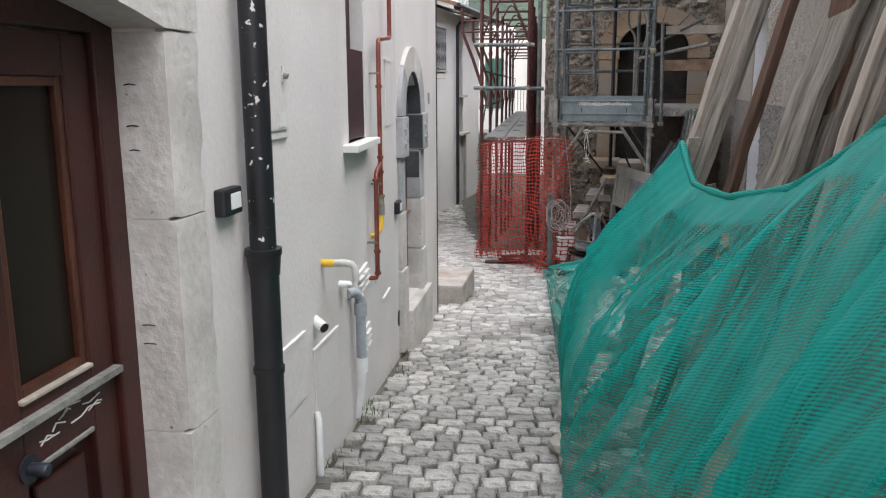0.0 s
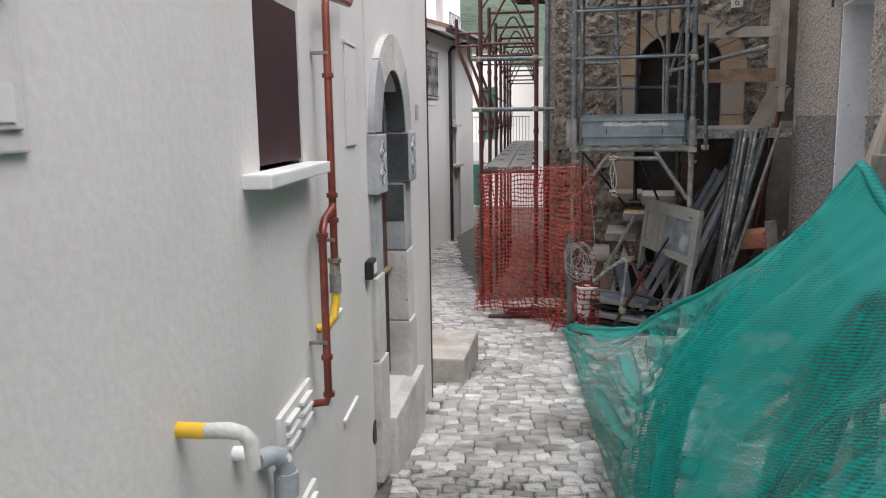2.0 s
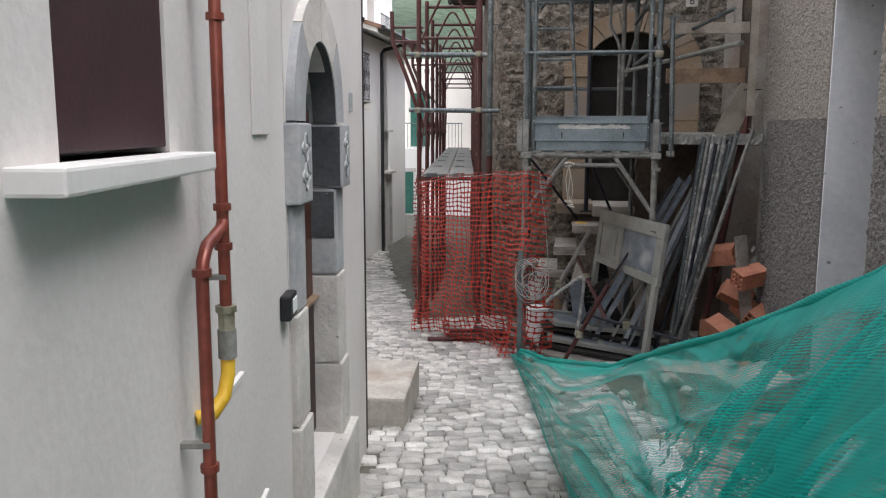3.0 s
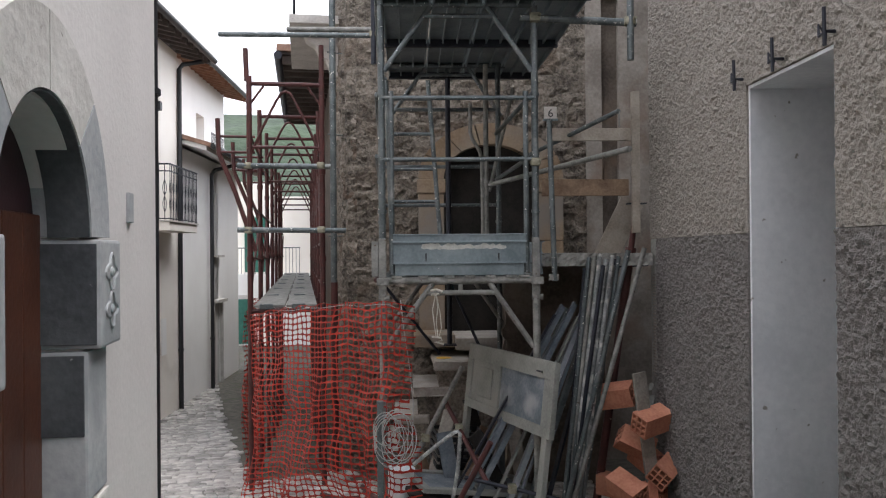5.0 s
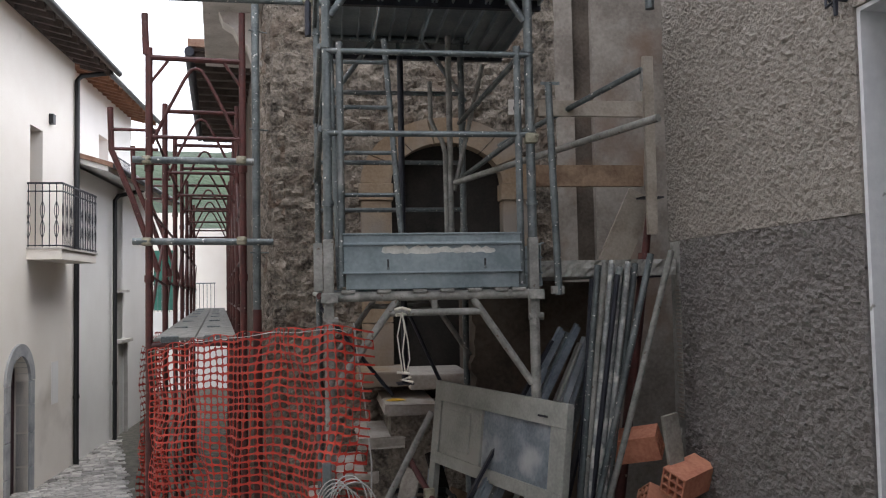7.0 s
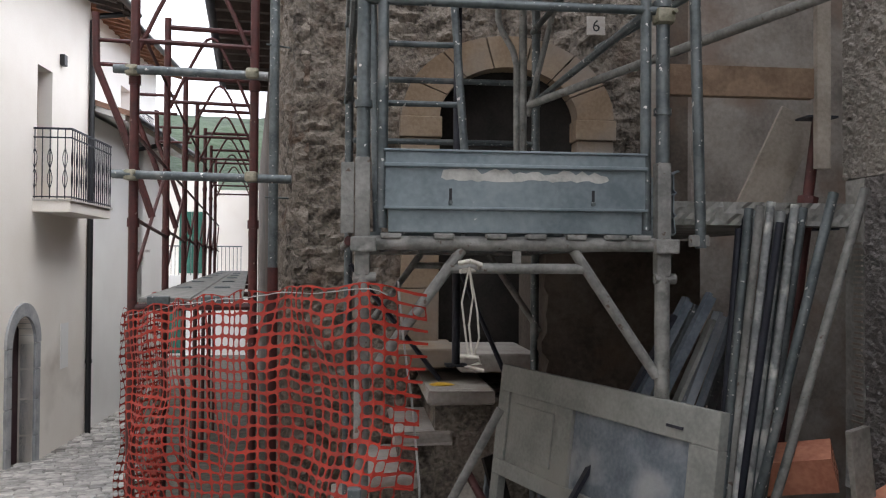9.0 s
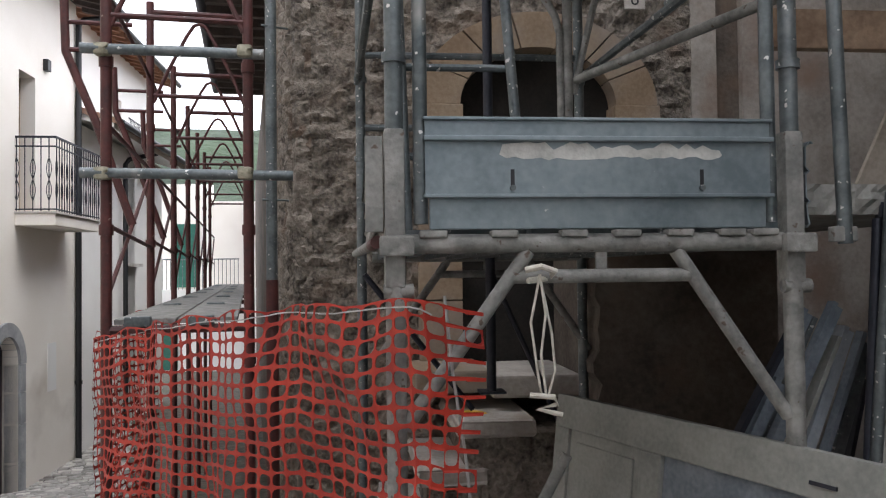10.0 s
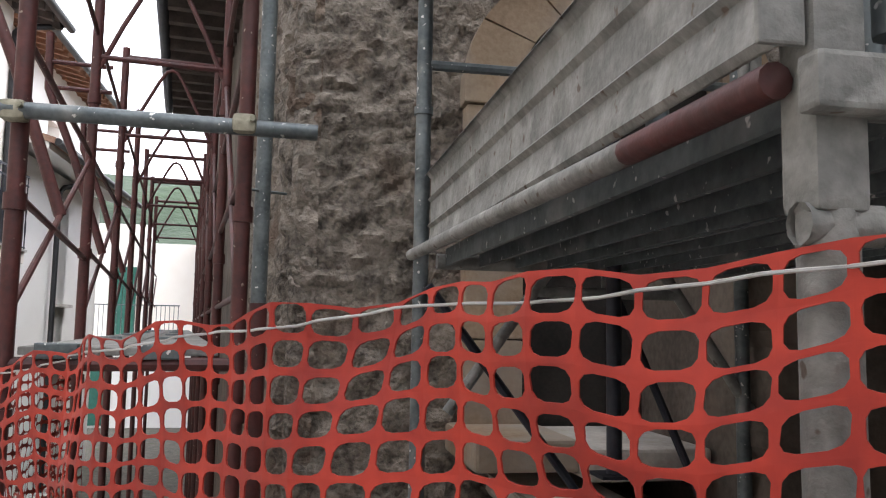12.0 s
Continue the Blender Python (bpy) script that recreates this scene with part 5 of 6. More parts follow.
net2 = thing("safety_net", Matrix.Identity(4), "orange plastic safety net along the red scaffold", "safety net")
part("net", safety_net(net_path_2, 2.2, lambda s: 0.80 - 0.02 * math.sin(s * 3), lambda s: ground_z(*net_path_2(s)[0].xy) + 0.02, 0.056, 0.05, 4), "orange", net2)
# red tubes and rubble lying behind the net
rng = random.Random(21)
for k in range(9):
    a = HOUSE @ Vector((-0.9 + 0.09 * k + rng.uniform(-0.1, 0.1), 0.75 + 0.08 * k, 0))
    b = HOUSE @ Vector((-0.35 + 0.06 * k, 0.25 + rng.uniform(0.0, 0.9), 0))
    a.z, b.z = ground_z(a.x, a.y) + 0.04 + 0.03 * (k % 3), ground_z(b.x, b.y) + 0.04 + 0.03 * (k % 4)
    t = thing("steel_tube", Matrix.Translation(a), "rusty red scaffold tube lying on the setts", "steel tube", "tubes lying behind the orange net")
    part("tube", tube((0, 0, 0), b - a, 0.022, 8), "red_steel", t, smooth=True)

# ======================================================= green shade net round the building site
TOP_Y = (1.2, 2.31, 2.9, 3.4, 3.85, 4.05, 4.15, 4.43, 5.39, 6.82, 8.2, 9.38)
TOP_Z = (1.55, 1.46, 1.20, 1.10, 1.10, 1.20, 1.28, 1.095, 0.639, 0.099, -0.25, -0.52)
LOW_Y = (1.2, 2.9, 4.64, 5.14, 5.78, 7.5, 9.38)
LOW_X = (0.52, 0.55, 0.80, 0.86, 0.92, 1.12, 1.32)
bm = bmesh.new()
uvl = bm.loops.layers.uv.new("UVMap")
lay = bm.loops.layers.uv.new("layers")
NS, NW = 400, 110


def soft(v, a, b):
    return max(0.0, min(1.0, (v - a) / (b - a)))


def net_folds(y, w):
    """Folds hang from the hem near the stakes and run along it towards the far tie: relief and layers of cloth."""
    k = soft(y, 4.3, 5.8)
    wob = 1.1 * noise.noise(Vector((y * 0.9, w * 1.4, 2.0)))
    a = Vector((y * 4.6 + 1.4 * w + wob, w * 0.9, 1.0))
    b = Vector((w * 5.5 + wob, y * 0.45, 7.0))
    relief = dense = 0.0
    for p, s_ in ((a, 1 - k), (b, k)):
        if s_ > 0:
            big, mid, thin = noise.noise(p), noise.noise(p * 2.3), noise.noise(Vector((p.x * 5.5, p.y * 2.0, p.z)))
            relief += s_ * (0.075 * big + 0.034 * (1 - 2.2 * abs(mid)) + 0.014 * (1 - 2.5 * abs(thin)))
            dense += s_ * (0.26 * soft(big, 0.06, 0.13) + 0.24 * soft(mid, 0.13, 0.20) + 0.20 * soft(0.12 - abs(thin), 0.0, 0.10))
    return relief, dense


grid = []
for i in range(NS + 1):
    y = 1.2 + (9.38 - 1.2) * i / NS
    tx, tz = 1.30 + 0.03 * math.sin(y * 3) + 0.06 * max(0, y - 8.5), interp(y, TOP_Y, TOP_Z)
    lx = interp(y, LOW_Y, LOW_X)
    lz = ground_z(lx, y) + 0.015
    col = []
    for k in range(NW + 1):
        w = k / NW
        bulge = math.sin(math.pi * w)
        x = lx + (tx - lx) * w ** 1.25
        z = lz + (tz - lz) * w ** 0.9
        relief, dense = net_folds(y, w)
        h_ = max(0.05, tz - lz)
        amp = (0.15 + 0.85 * bulge) * min(1.0, h_)
        dense += interp(y, (1.2, 3.6, 4.8, 6.8, 8.2), (0.46, 0.44, 0.26, 0.26, 0.40)) + 0.38 * soft(w, 0.87, 0.90) + 0.16 * soft(0.06 - w, 0.0, 0.05)   # hem and skirt are doubled
        col.append((bm.verts.new((x - relief * amp * 1.1 - 0.05 * bulge, y + relief * amp * 0.6 + 0.20 * (1 - w) * math.sin(y * 2.0) * bulge, z + 0.3 * relief * amp)), (y, w * h_ * 1.1 + 0.5 * y), (dense, w)))
    grid.append(col)
for i in range(NS):
    for k in range(NW):
        q = (grid[i][k], grid[i + 1][k], grid[i + 1][k + 1], grid[i][k + 1])
        f = bm.faces.new([c[0] for c in q])
        for lp, c in zip(f.loops, q):
            lp[uvl].uv = c[1]
            lp[lay].uv = c[2]
green = thing("shade_netting", Matrix.Identity(4), "teal-green woven shade netting slung round the building site", "netting")
part("sheet", bm, "shade_net", green, smooth=True)
bm = bmesh.new()
hem_y = [1.2 + 8.18 * i / 160 for i in range(161)]
ring_tube(bm, [(1.30 + 0.03 * math.sin(y * 3) + 0.06 * max(0, y - 8.5), y, interp(y, TOP_Y, TOP_Z)) for y in hem_y], 0.016, 9, radii=[0.017 + 0.008 * noise.noise(Vector((y * 5, 0, 0))) for y in hem_y])
uvl, lay = bm.loops.layers.uv.new("UVMap"), bm.loops.layers.uv.new("layers")
for f in bm.faces:
    for lp in f.loops:
        lp[uvl].uv, lp[lay].uv = (lp.vert.co.y, lp.vert.co.z), (0.95, 1.0)
part("hem", bm, "shade_net", green, "bunched rolled hem", smooth=True)
for x, y, z in ((1.36, 4.16, 1.30), (1.36, 2.30, 1.50)):
    t = thing("stake", Matrix.Translation((x, y, ground_z(x, y))), "rough timber stake holding the netting", "stake", "stakes of the netting")
    part("post", boxed(-0.025, 0.025, -0.025, 0.025, -0.1, z - ground_z(x, y), bevel=0.004), "wood_grey", t)

# timbers leaning on the wall of the site
rng = random.Random(13)
beams = (
    ((0.98, 4.0), (1.82, 4.25, 2.5), 0.12, 0.06, "beam_grey"), ((0.92, 4.05), (1.70, 4.35, 2.3), 0.04, 0.04, "beam_pale"),
    ((0.98, 3.15), (1.78, 3.35, 2.2), 0.16, 0.06, "beam_grey"), ((1.11, 3.12), (1.86, 3.3, 2.15), 0.07, 0.05, "beam_grey"),
    ((1.04, 3.6), (1.78, 3.9, 2.3), 0.05, 0.05, "beam_brown"), ((1.42, 3.22), (1.70, 3.32, 2.3), 0.12, 0.05, "beam_brown"),
    ((1.70, 3.5), (1.84, 3.6, 2.3), 0.13, 0.05, "beam_brown"),
    ((1.14, 2.85), (1.66, 3.0, 1.85), 0.04, 0.035, "beam_pale"), ((1.20, 2.84), (1.70, 3.0, 1.8), 0.03, 0.03, "beam_pale"),
    ((1.0, 2.75), (1.72, 2.98, 1.25), 0.13, 0.04, "beam_pale"),
)
for (x, y), top, w_, d_, mt in beams:
    foot = Vector((x, y, ground_z(x, y) + 0.02))
    top = Vector(top)
    axis = top - foot
    m = Matrix.Translation(foot) @ axis.to_track_quat("Z", "Y").to_matrix().to_4x4()
    t = thing("timber_beam", m, "weathered grey-brown timber beam leaning on the wall", "timber", "timbers leaning in the building site")
    ln = axis.length
    bm = bmesh.new()
    n = 16
    prev = None
    for i in range(n + 1):
        wob = 0.012 * noise.noise(Vector((x * 9, y * 7, i * 0.6)))
        ring = [bm.verts.new((sx * w_ / 2 * (1 + 0.06 * noise.noise(Vector((i * 0.9, sx, x * 5)))) + wob, sy * d_ / 2 + wob, ln * i / n)) for sx, sy in ((-1, -0.8), (-0.85, -1), (0.85, -1), (1, -0.8), (1, 0.8), (0.85, 1), (-0.85, 1), (-1, 0.8))]
        if prev:
            for j in range(8):
                bm.faces.new((prev[j], prev[(j + 1) % 8], ring[(j + 1) % 8], ring[j]))
        else:
            bm.faces.new(ring[::-1])
        prev = ring
    bm.faces.new(prev)
    part("beam", bm, mt, t)
# earth and rubble on the site
def site_edge(y):
    """Where the setts give way to earth inside the netting."""
    return interp(y, (1.5, 3.6, 4.6, 6.8, 7.6, 8.9), (0.8, 0.85, 1.5, 2.0, 1.75, 1.75)) + 0.08 * noise.noise(Vector((0, y * 2.3, 0)))


def site_z(x, y):
    e = max(0.0, min(1.0, (x - site_edge(y)) / 0.35, (8.9 - y) / 0.9))
    return ground_z(x, y) - 0.02 + e * (0.10 + 0.10 * noise.noise(Vector((x * 1.7, y * 1.7, 0))) + 0.04 * noise.noise(Vector((x * 7, y * 7, 0))))


bm = bmesh.new()
rows = []
for i in range(40):
    y = 1.5 + 7.4 * i / 39
    row = []
    for k in range(14):
        x = site_edge(y) + k * 0.11
        row.append(bm.verts.new((x, y, site_z(x, y))))
    rows.append(row)
for a, b in zip(rows, rows[1:]):
    for k in range(13):
        bm.faces.new((a[k], a[k + 1], b[k + 1], b[k]))
structure("earth_mound", bm, "earth", "trampled earth with weeds inside the netting", "earth", smooth=True)
rng = random.Random(31)


def rock(r, seed):
    bm = bmesh.new()
    bmesh.ops.create_icosphere(bm, subdivisions=2, radius=r)
    for v in bm.verts:
        v.co *= 1 + 0.35 * noise.noise(v.co * (1.6 / r) + Vector((seed, 0, 0)))
        v.co.z *= 0.65
    return bm


for k in range(44):
    y = rng.uniform(3.2, 8.4)
    x = site_edge(y) + rng.uniform(-0.35, 0.75)
    r = rng.uniform(0.03, 0.09)
    t = thing("rubble_stone", Matrix.Translation((x, y, site_z(x, y) + 0.02 + r * 0.35)), "broken pale stone on the earth of the site", "stone", "rubble on the site")
    part("stone", rock(r, k * 3.7), "step_stone", t)
t = thing("white_plank", Matrix.Translation((1.26, 5.45, ground_z(1.26, 5.45) + 0.12)) @ pose(0, 0, 0, -8, 3, -14), "dirty white board lying on the site", "board")
part("board", boxed(-0.10, 0.10, 0, 1.4, 0, 0.03, bevel=0.004), "pvc_white", t)
part("hook", ring_tube(bmesh.new(), [(0.0, 0.55, 0.035), (-0.03, 0.62, 0.04), (-0.02, 0.72, 0.04), (0.04, 0.78, 0.04)], 0.012, 8), "green_shutter", t, smooth=True)
for p, q_, r, mt, lab in (((1.72, 6.02, -0.30), (2.62, 6.66, 0.02), 0.03, "wood_pale", "pale round timber pole lying across the site"), ((1.88, 5.92, -0.30), (2.36, 6.2, -0.12), 0.022, "pvc_grey", "grey plastic pipe lying on the site"), ((1.71, 6.79, -0.385), (1.96, 6.46, -0.345), 0.012, "wire", "thin pale rod lying on the setts"), ((1.64, 6.40, -0.34), (1.52, 6.09, -0.31), 0.026, "pvc_grey", "short grey pipe offcut on the setts"), ((1.55, 5.3, -0.2), (2.2, 5.75, 0.1), 0.025, "wood_grey", "weathered pole lying across the site")):
    t = thing("site_pole", Matrix.Translation(p), lab, "pole", "poles lying on the site")
    dd = Vector(q_) - Vector(p)
    part("pole", ring_tube(bmesh.new(), [(0, 0, 0), dd * 0.5 + Vector((0, 0, -0.012)), dd], r, 10), mt, t, smooth=True)
t = thing("dumped_slab", Matrix.Translation((2.36, 7.35, site_z(2.36, 7.35) + 0.05)) @ pose(0, 0, 0, 12, -6, 20), "pale broken slab lying on the earth", "slab")
part("slab", worn_block(0, 0.42, 0, 0.26, 0, 0.05, 0.014, 3.0), "step_stone", t)
t = thing("dumped_block", Matrix.Translation((1.95, 7.95, site_z(1.95, 7.95))) @ pose(0, 0, 0, 4, 3, -14), "mossy stone block on the earth", "stone block")
part("block", worn_block(0, 0.55, 0, 0.25, 0, 0.20, 0.025, 5.0), "step_stone", t, smooth=True)
t = thing("pole", Matrix.Translation((1.6, 6.6, -0.15)) @ pose(0, 0, 0, 0, 85, 25), "grey tube lying on the rubble", "pole")
part("tube", tube((0, 0, -0.1), (0, 0, 1.3), 0.018, 8), "pvc_grey", t, smooth=True)

# ======================================================= clutter under the scaffold
def dressed(u, v, z):
    return HOUSE @ Matrix.Translation((u, v, z))


def frame_of(o, a, b):
    """A pose with its origin at o, x along a - o and z near b - o."""
    o, a, b = Vector(o), Vector(a), Vector(b)
    x = (a - o).normalized()
    y = (b - o).cross(x).normalized()
    z = x.cross(y)
    m = Matrix.Identity(4)
    for i in range(3):
        m[i][0], m[i][1], m[i][2], m[i][3] = x[i], y[i], z[i], o[i]
    return m


PM = HOUSE @ frame_of((0.63, 1.0, 0.09), (1.08, -0.3, 0.10), (0.69, 1.0, 0.56))
t = thing("old_door", PM, "grey-painted old panelled door lying on its side, leaning on the rubbish", "door")
L_, H_ = 1.40, 0.50
for s in ((0, L_, 0, 0.07), (0, L_, H_ - 0.12, H_), (0, 0.09, 0.07, H_ - 0.12), (L_ - 0.13, L_, 0.07, H_ - 0.12), (0.50, 0.60, 0.07, H_ - 0.12)):
    part("rail", boxed(s[0], s[1], -0.02, 0.02, s[2], s[3], bevel=0.004), "panel_grey", t)
part("panel", boxed(0.09, 0.50, -0.008, 0.008, 0.07, H_ - 0.12), "panel_grey", t)
part("panel", boxed(0.13, 0.46, -0.016, -0.006, 0.11, H_ - 0.16, bevel=0.006), "panel_grey", t)
part("glass_panel", boxed(0.60, L_ - 0.13, -0.004, 0.008, 0.07, H_ - 0.12), "blue_grey", t, "dusty blue-grey glazed panel")
part("latch", boxed(1.16, 1.24, -0.026, -0.018, H_ - 0.085, H_ - 0.075), "black_iron", t)
part("stile_end", boxed(L_ - 0.10, L_ - 0.03, -0.02, 0.02, -0.72, 0.0, bevel=0.004), "panel_grey", t)
part("stile_end", boxed(0.0, 0.07, -0.02, 0.02, -0.72, 0.0, bevel=0.004), "panel_grey", t)

rng = random.Random(17)
# long tubes leaning on the landing: top u, top z, lean in u per metre, thickness, finish
for ut, vt, zt, lean_, r, mt in ((1.455, 0.17, 1.275, 0.065, 0.017, "galvanised"), (1.490, 0.15, 1.285, 0.067, 0.016, "steel_dirty"), (1.527, 0.14, 1.30, 0.078, 0.016, "scuffed"), (1.575, 0.16, 1.265, 0.08, 0.019, "scuffed"), (1.600, 0.19, 1.24, 0.09, 0.015, "galvanised"), (1.625, 0.17, 1.22, 0.095, 0.018, "steel_dirty"), (1.43, 0.20, 1.20, 0.05, 0.014, "black_iron"), (1.55, 0.20, 1.18, 0.075, 0.016, "galvanised"), (1.47, 0.24, 1.25, 0.07, 0.015, "black_iron"), (1.51, 0.23, 1.27, 0.075, 0.017, "galvanised"), (1.645, 0.20, 1.26, 0.10, 0.016, "black_iron"), (1.665, 0.16, 1.28, 0.11, 0.017, "galvanised"), (1.54, 0.10, 1.22, 0.085, 0.015, "black_iron"), (1.61, 0.12, 1.29, 0.09, 0.016, "scuffed"), (1.585, 0.25, 1.26, 0.085, 0.018, "black_iron"), (1.690, 0.00, 1.325, 0.25, 0.018, "galvanised"), (1.797, -0.02, 1.34, 0.28, 0.017, "steel_dirty")):
    top = Vector((ut, vt, zt))
    lean_ += 0.06 if lean_ < 0.2 else 0.0
    g = house_ground(ut - 1.8 * lean_, 0.05)
    foot = Vector((ut - (zt - g) * lean_, 0.05 + 0.06 * rng.random(), g))
    t = thing("scaffold_tube", HOUSE @ Matrix.Translation(foot), "scuffed grey steel tube leaning in the corner", "steel tube", "tubes leaning in the corner")
    part("tube", ring_tube(bmesh.new(), [(0, 0, 0), (top - foot) * 0.5 + Vector((rng.uniform(-0.006, 0.006), 0, 0)), top - foot], r, 10), mt, t, smooth=True)
    # tube is capped; a near-black disc paints the shade of its hollow
    part("bore", ring_tube(bmesh.new(), [(top - foot) * 0.9995, (top - foot) * 1.0008], r * 0.78, 10), "dark", t, "dark disc for the shade inside the open end")
t = thing("steel_prop", HOUSE @ Matrix.Translation((1.50, 0.30, house_ground(1.5, 0.3))), "rusty dark red adjustable prop with a flat head plate", "prop")
d = Vector((1.867 - 1.50, 0.10, 1.665 - house_ground(1.5, 0.3)))
part("outer_tube", tube((0, 0, 0), d * 0.86, 0.03, 12), "red_steel", t, smooth=True)
part("inner_tube", tube(d * 0.84, d, 0.022, 12), "red_steel", t, smooth=True)
part("head_plate", boxed(d.x - 0.07, d.x + 0.06, d.y - 0.05, d.y + 0.05, d.z, d.z + 0.008), "black_iron", t)
part("nut", ring_tube(bmesh.new(), [d * 0.83, d * 0.86], 0.042, 8), "red_steel", t, smooth=True)
part("pin", tube(d * 0.80 + Vector((-0.08, 0, 0)), d * 0.80 + Vector((0.14, -0.02, 0.01)), 0.007, 6), "black_iron", t)
# short battens and angle irons slanting under the landing
for k, (ut, zt, lean_, mt) in enumerate(((1.24, 0.86, 0.60, "black_iron"), (1.30, 0.93, 0.56, "blue_grey"), (1.345, 0.90, 0.52, "galvanised"), (1.385, 0.95, 0.54, "blue_grey"), (1.41, 0.84, 0.48, "panel_grey"), (1.45, 0.87, 0.42, "pvc_grey"), (1.478, 0.855, 0.40, "blue_grey"), (1.495, 0.82, 0.36, "galvanised"), (1.51, 0.70, 0.28, "black_iron"), (1.19, 0.72, 0.55, "blue_grey"))):
    vt = 0.36 + 0.03 * (k % 3)
    g = house_ground(ut - 0.6, vt)
    top = Vector((ut, vt, zt))
    foot = Vector((ut - (zt - g) * lean_, vt - 0.08, g))
    m = (top - foot).to_track_quat("Z", "Y").to_matrix().to_4x4()
    t = thing("formwork_batten", HOUSE @ Matrix.Translation(foot), "blue-grey dusty batten slanting under the landing", "batten", "battens under the landing")
    w_ = 0.016 + 0.005 * (k % 3)
    bm = boxed(-w_, w_, -0.008, 0.008, 0, (top - foot).length, m=m)
    if k % 2:
        box(bm, -w_, -w_ + 0.006, -0.03, -0.0085, 0, (top - foot).length - 0.01, m=m)
    part("batten", bm, mt, t)


def hollow_brick(m):
    """Red hollow clay block, 25 x 12 x 12 cm, with a grid of cells through it."""
    t = thing("hollow_brick", m, "red hollow clay block dumped in the corner", "brick", "hollow bricks in the corner")
    bm = bmesh.new()
    n, w_, wall = 3, 0.14, 0.010
    cell = (w_ - wall) / n
    line = [c for i in range(n + 1) for c in (i * cell, i * cell + wall)]
    ends = [{(i, k): bm.verts.new((line[i], y, line[k])) for i in range(2 * n + 2) for k in range(2 * n + 2)} for y in (0.0, 0.25)]

    def solid(i, k):
        return 0 <= i <= 2 * n and 0 <= k <= 2 * n and (i % 2 == 0 or k % 2 == 0)

    for i in range(2 * n + 1):
        for k in range(2 * n + 1):
            if solid(i, k):
                q = ((i, k), (i + 1, k), (i + 1, k + 1), (i, k + 1))
                bm.faces.new([ends[0][c] for c in q])
                bm.faces.new([ends[1][c] for c in reversed(q)])
                for c, d, o in ((q[0], q[1], (i, k - 1)), (q[1], q[2], (i + 1, k)), (q[2], q[3], (i, k + 1)), (q[3], q[0], (i - 1, k))):
                    if not solid(*o):
                        bm.faces.new((ends[0][d], ends[0][c], ends[1][c], ends[1][d]))
    part("block", bm, "brick", t)
    return t


for u, v, z, rx, ry, rz in ((1.55, -0.02, 0.22, 10, 20, -60), (1.60, 0.05, 0.36, -12, -20, 60), (1.62, -0.12, -0.08, 15, 38, -30), (1.52, -0.22, -0.28, 20, -25, 25), (1.70, -0.15, -0.22, -20, 30, 40), (1.45, -0.32, -0.55, 5, 8, 70), (1.64, -0.36, -0.57, 4, -5, 10), (1.72, 0.02, 0.02, 30, 30, 100), (1.55, 0.08, -0.30, 0, 0, 45), (1.68, 0.10, -0.12, 10, 5, 15)):
    hollow_brick(dressed(u + 0.13, v - 0.02, z - 0.12) @ pose(0, 0, 0, rx, ry, rz))
t = thing("short_board", dressed(1.86, -0.02, -0.45) @ pose(0, 0, 0, 0, -8, 20), "weathered board propped on the roughcast wall", "board")
part("board", boxed(-0.05, 0.05, -0.012, 0.012, -0.1, 0.95, bevel=0.003), "wood_grey", t)
rng = random.Random(63)
for k in range(9):
    a = Vector((CU - 0.03 - 0.04 * rng.random(), 0.12 + 0.16 * rng.random(), 0.28 - 0.13 * k + 0.05 * rng.random()))
    t = thing("plaster_shard", HOUSE @ Matrix.Translation(a) @ pose(0, 0, 0, rng.uniform(-30, 30), rng.uniform(-70, -40), rng.uniform(-60, 60)), "broken pale plaster flake hanging from the corner mesh", "plaster flake", "broken plaster at the corner")
    part("flake", worn_block(0, 0.05 + 0.05 * rng.random(), 0, 0.03 + 0.03 * rng.random(), 0, 0.012, 0.006, k), "concrete", t)
t = thing("tin_can", dressed(1.72, -0.45, -0.60), "dented silver tin on the rubble", "tin")
part("can", ring_tube(bmesh.new(), [(0, 0, 0), (0, 0, 0.09)], 0.04, 14), "galvanised", t, smooth=True)
t = thing("pale_tub", dressed(1.60, -0.42, -0.62), "dusty clay-coloured tub on the ground", "tub")
part("tub", ring_tube(bmesh.new(), [(0, 0, 0), (0, 0, 0.16)], 0.09, 18, radii=[0.08, 0.095]), "paper", t, smooth=True)

# rusty crossed props
for p, q_, mt, r in (((0.14, 0.60, -0.36), (0.575, 0.55, 0.463), "steel_dirty", 0.019), ((0.444, 0.60, 0.195), (0.70, 0.02, -0.26), "red_steel", 0.018), ((0.366, -0.15, -0.57), (0.69, -0.38, 0.11), "red_steel", 0.019), ((0.55, 0.05, -0.23), (1.45, -0.25, -0.38), "black_iron", 0.014)):
    t = thing("rusty_prop", HOUSE @ Matrix.Translation(p), "rusty flaking steel prop lying across the rubbish", "prop", "rusty props in the rubbish heap")
    dd = Vector(q_) - Vector(p)
    part("tube", tube((0, 0, 0), dd, r, 10), mt, t, smooth=True)
    part("clamp", boxed(dd.x * 0.35 - 0.03, dd.x * 0.35 + 0.03, dd.y * 0.35 - 0.03, dd.y * 0.35 + 0.03, dd.z * 0.35 - 0.03, dd.z * 0.35 + 0.03, bevel=0.01), "brass_dirty", t)
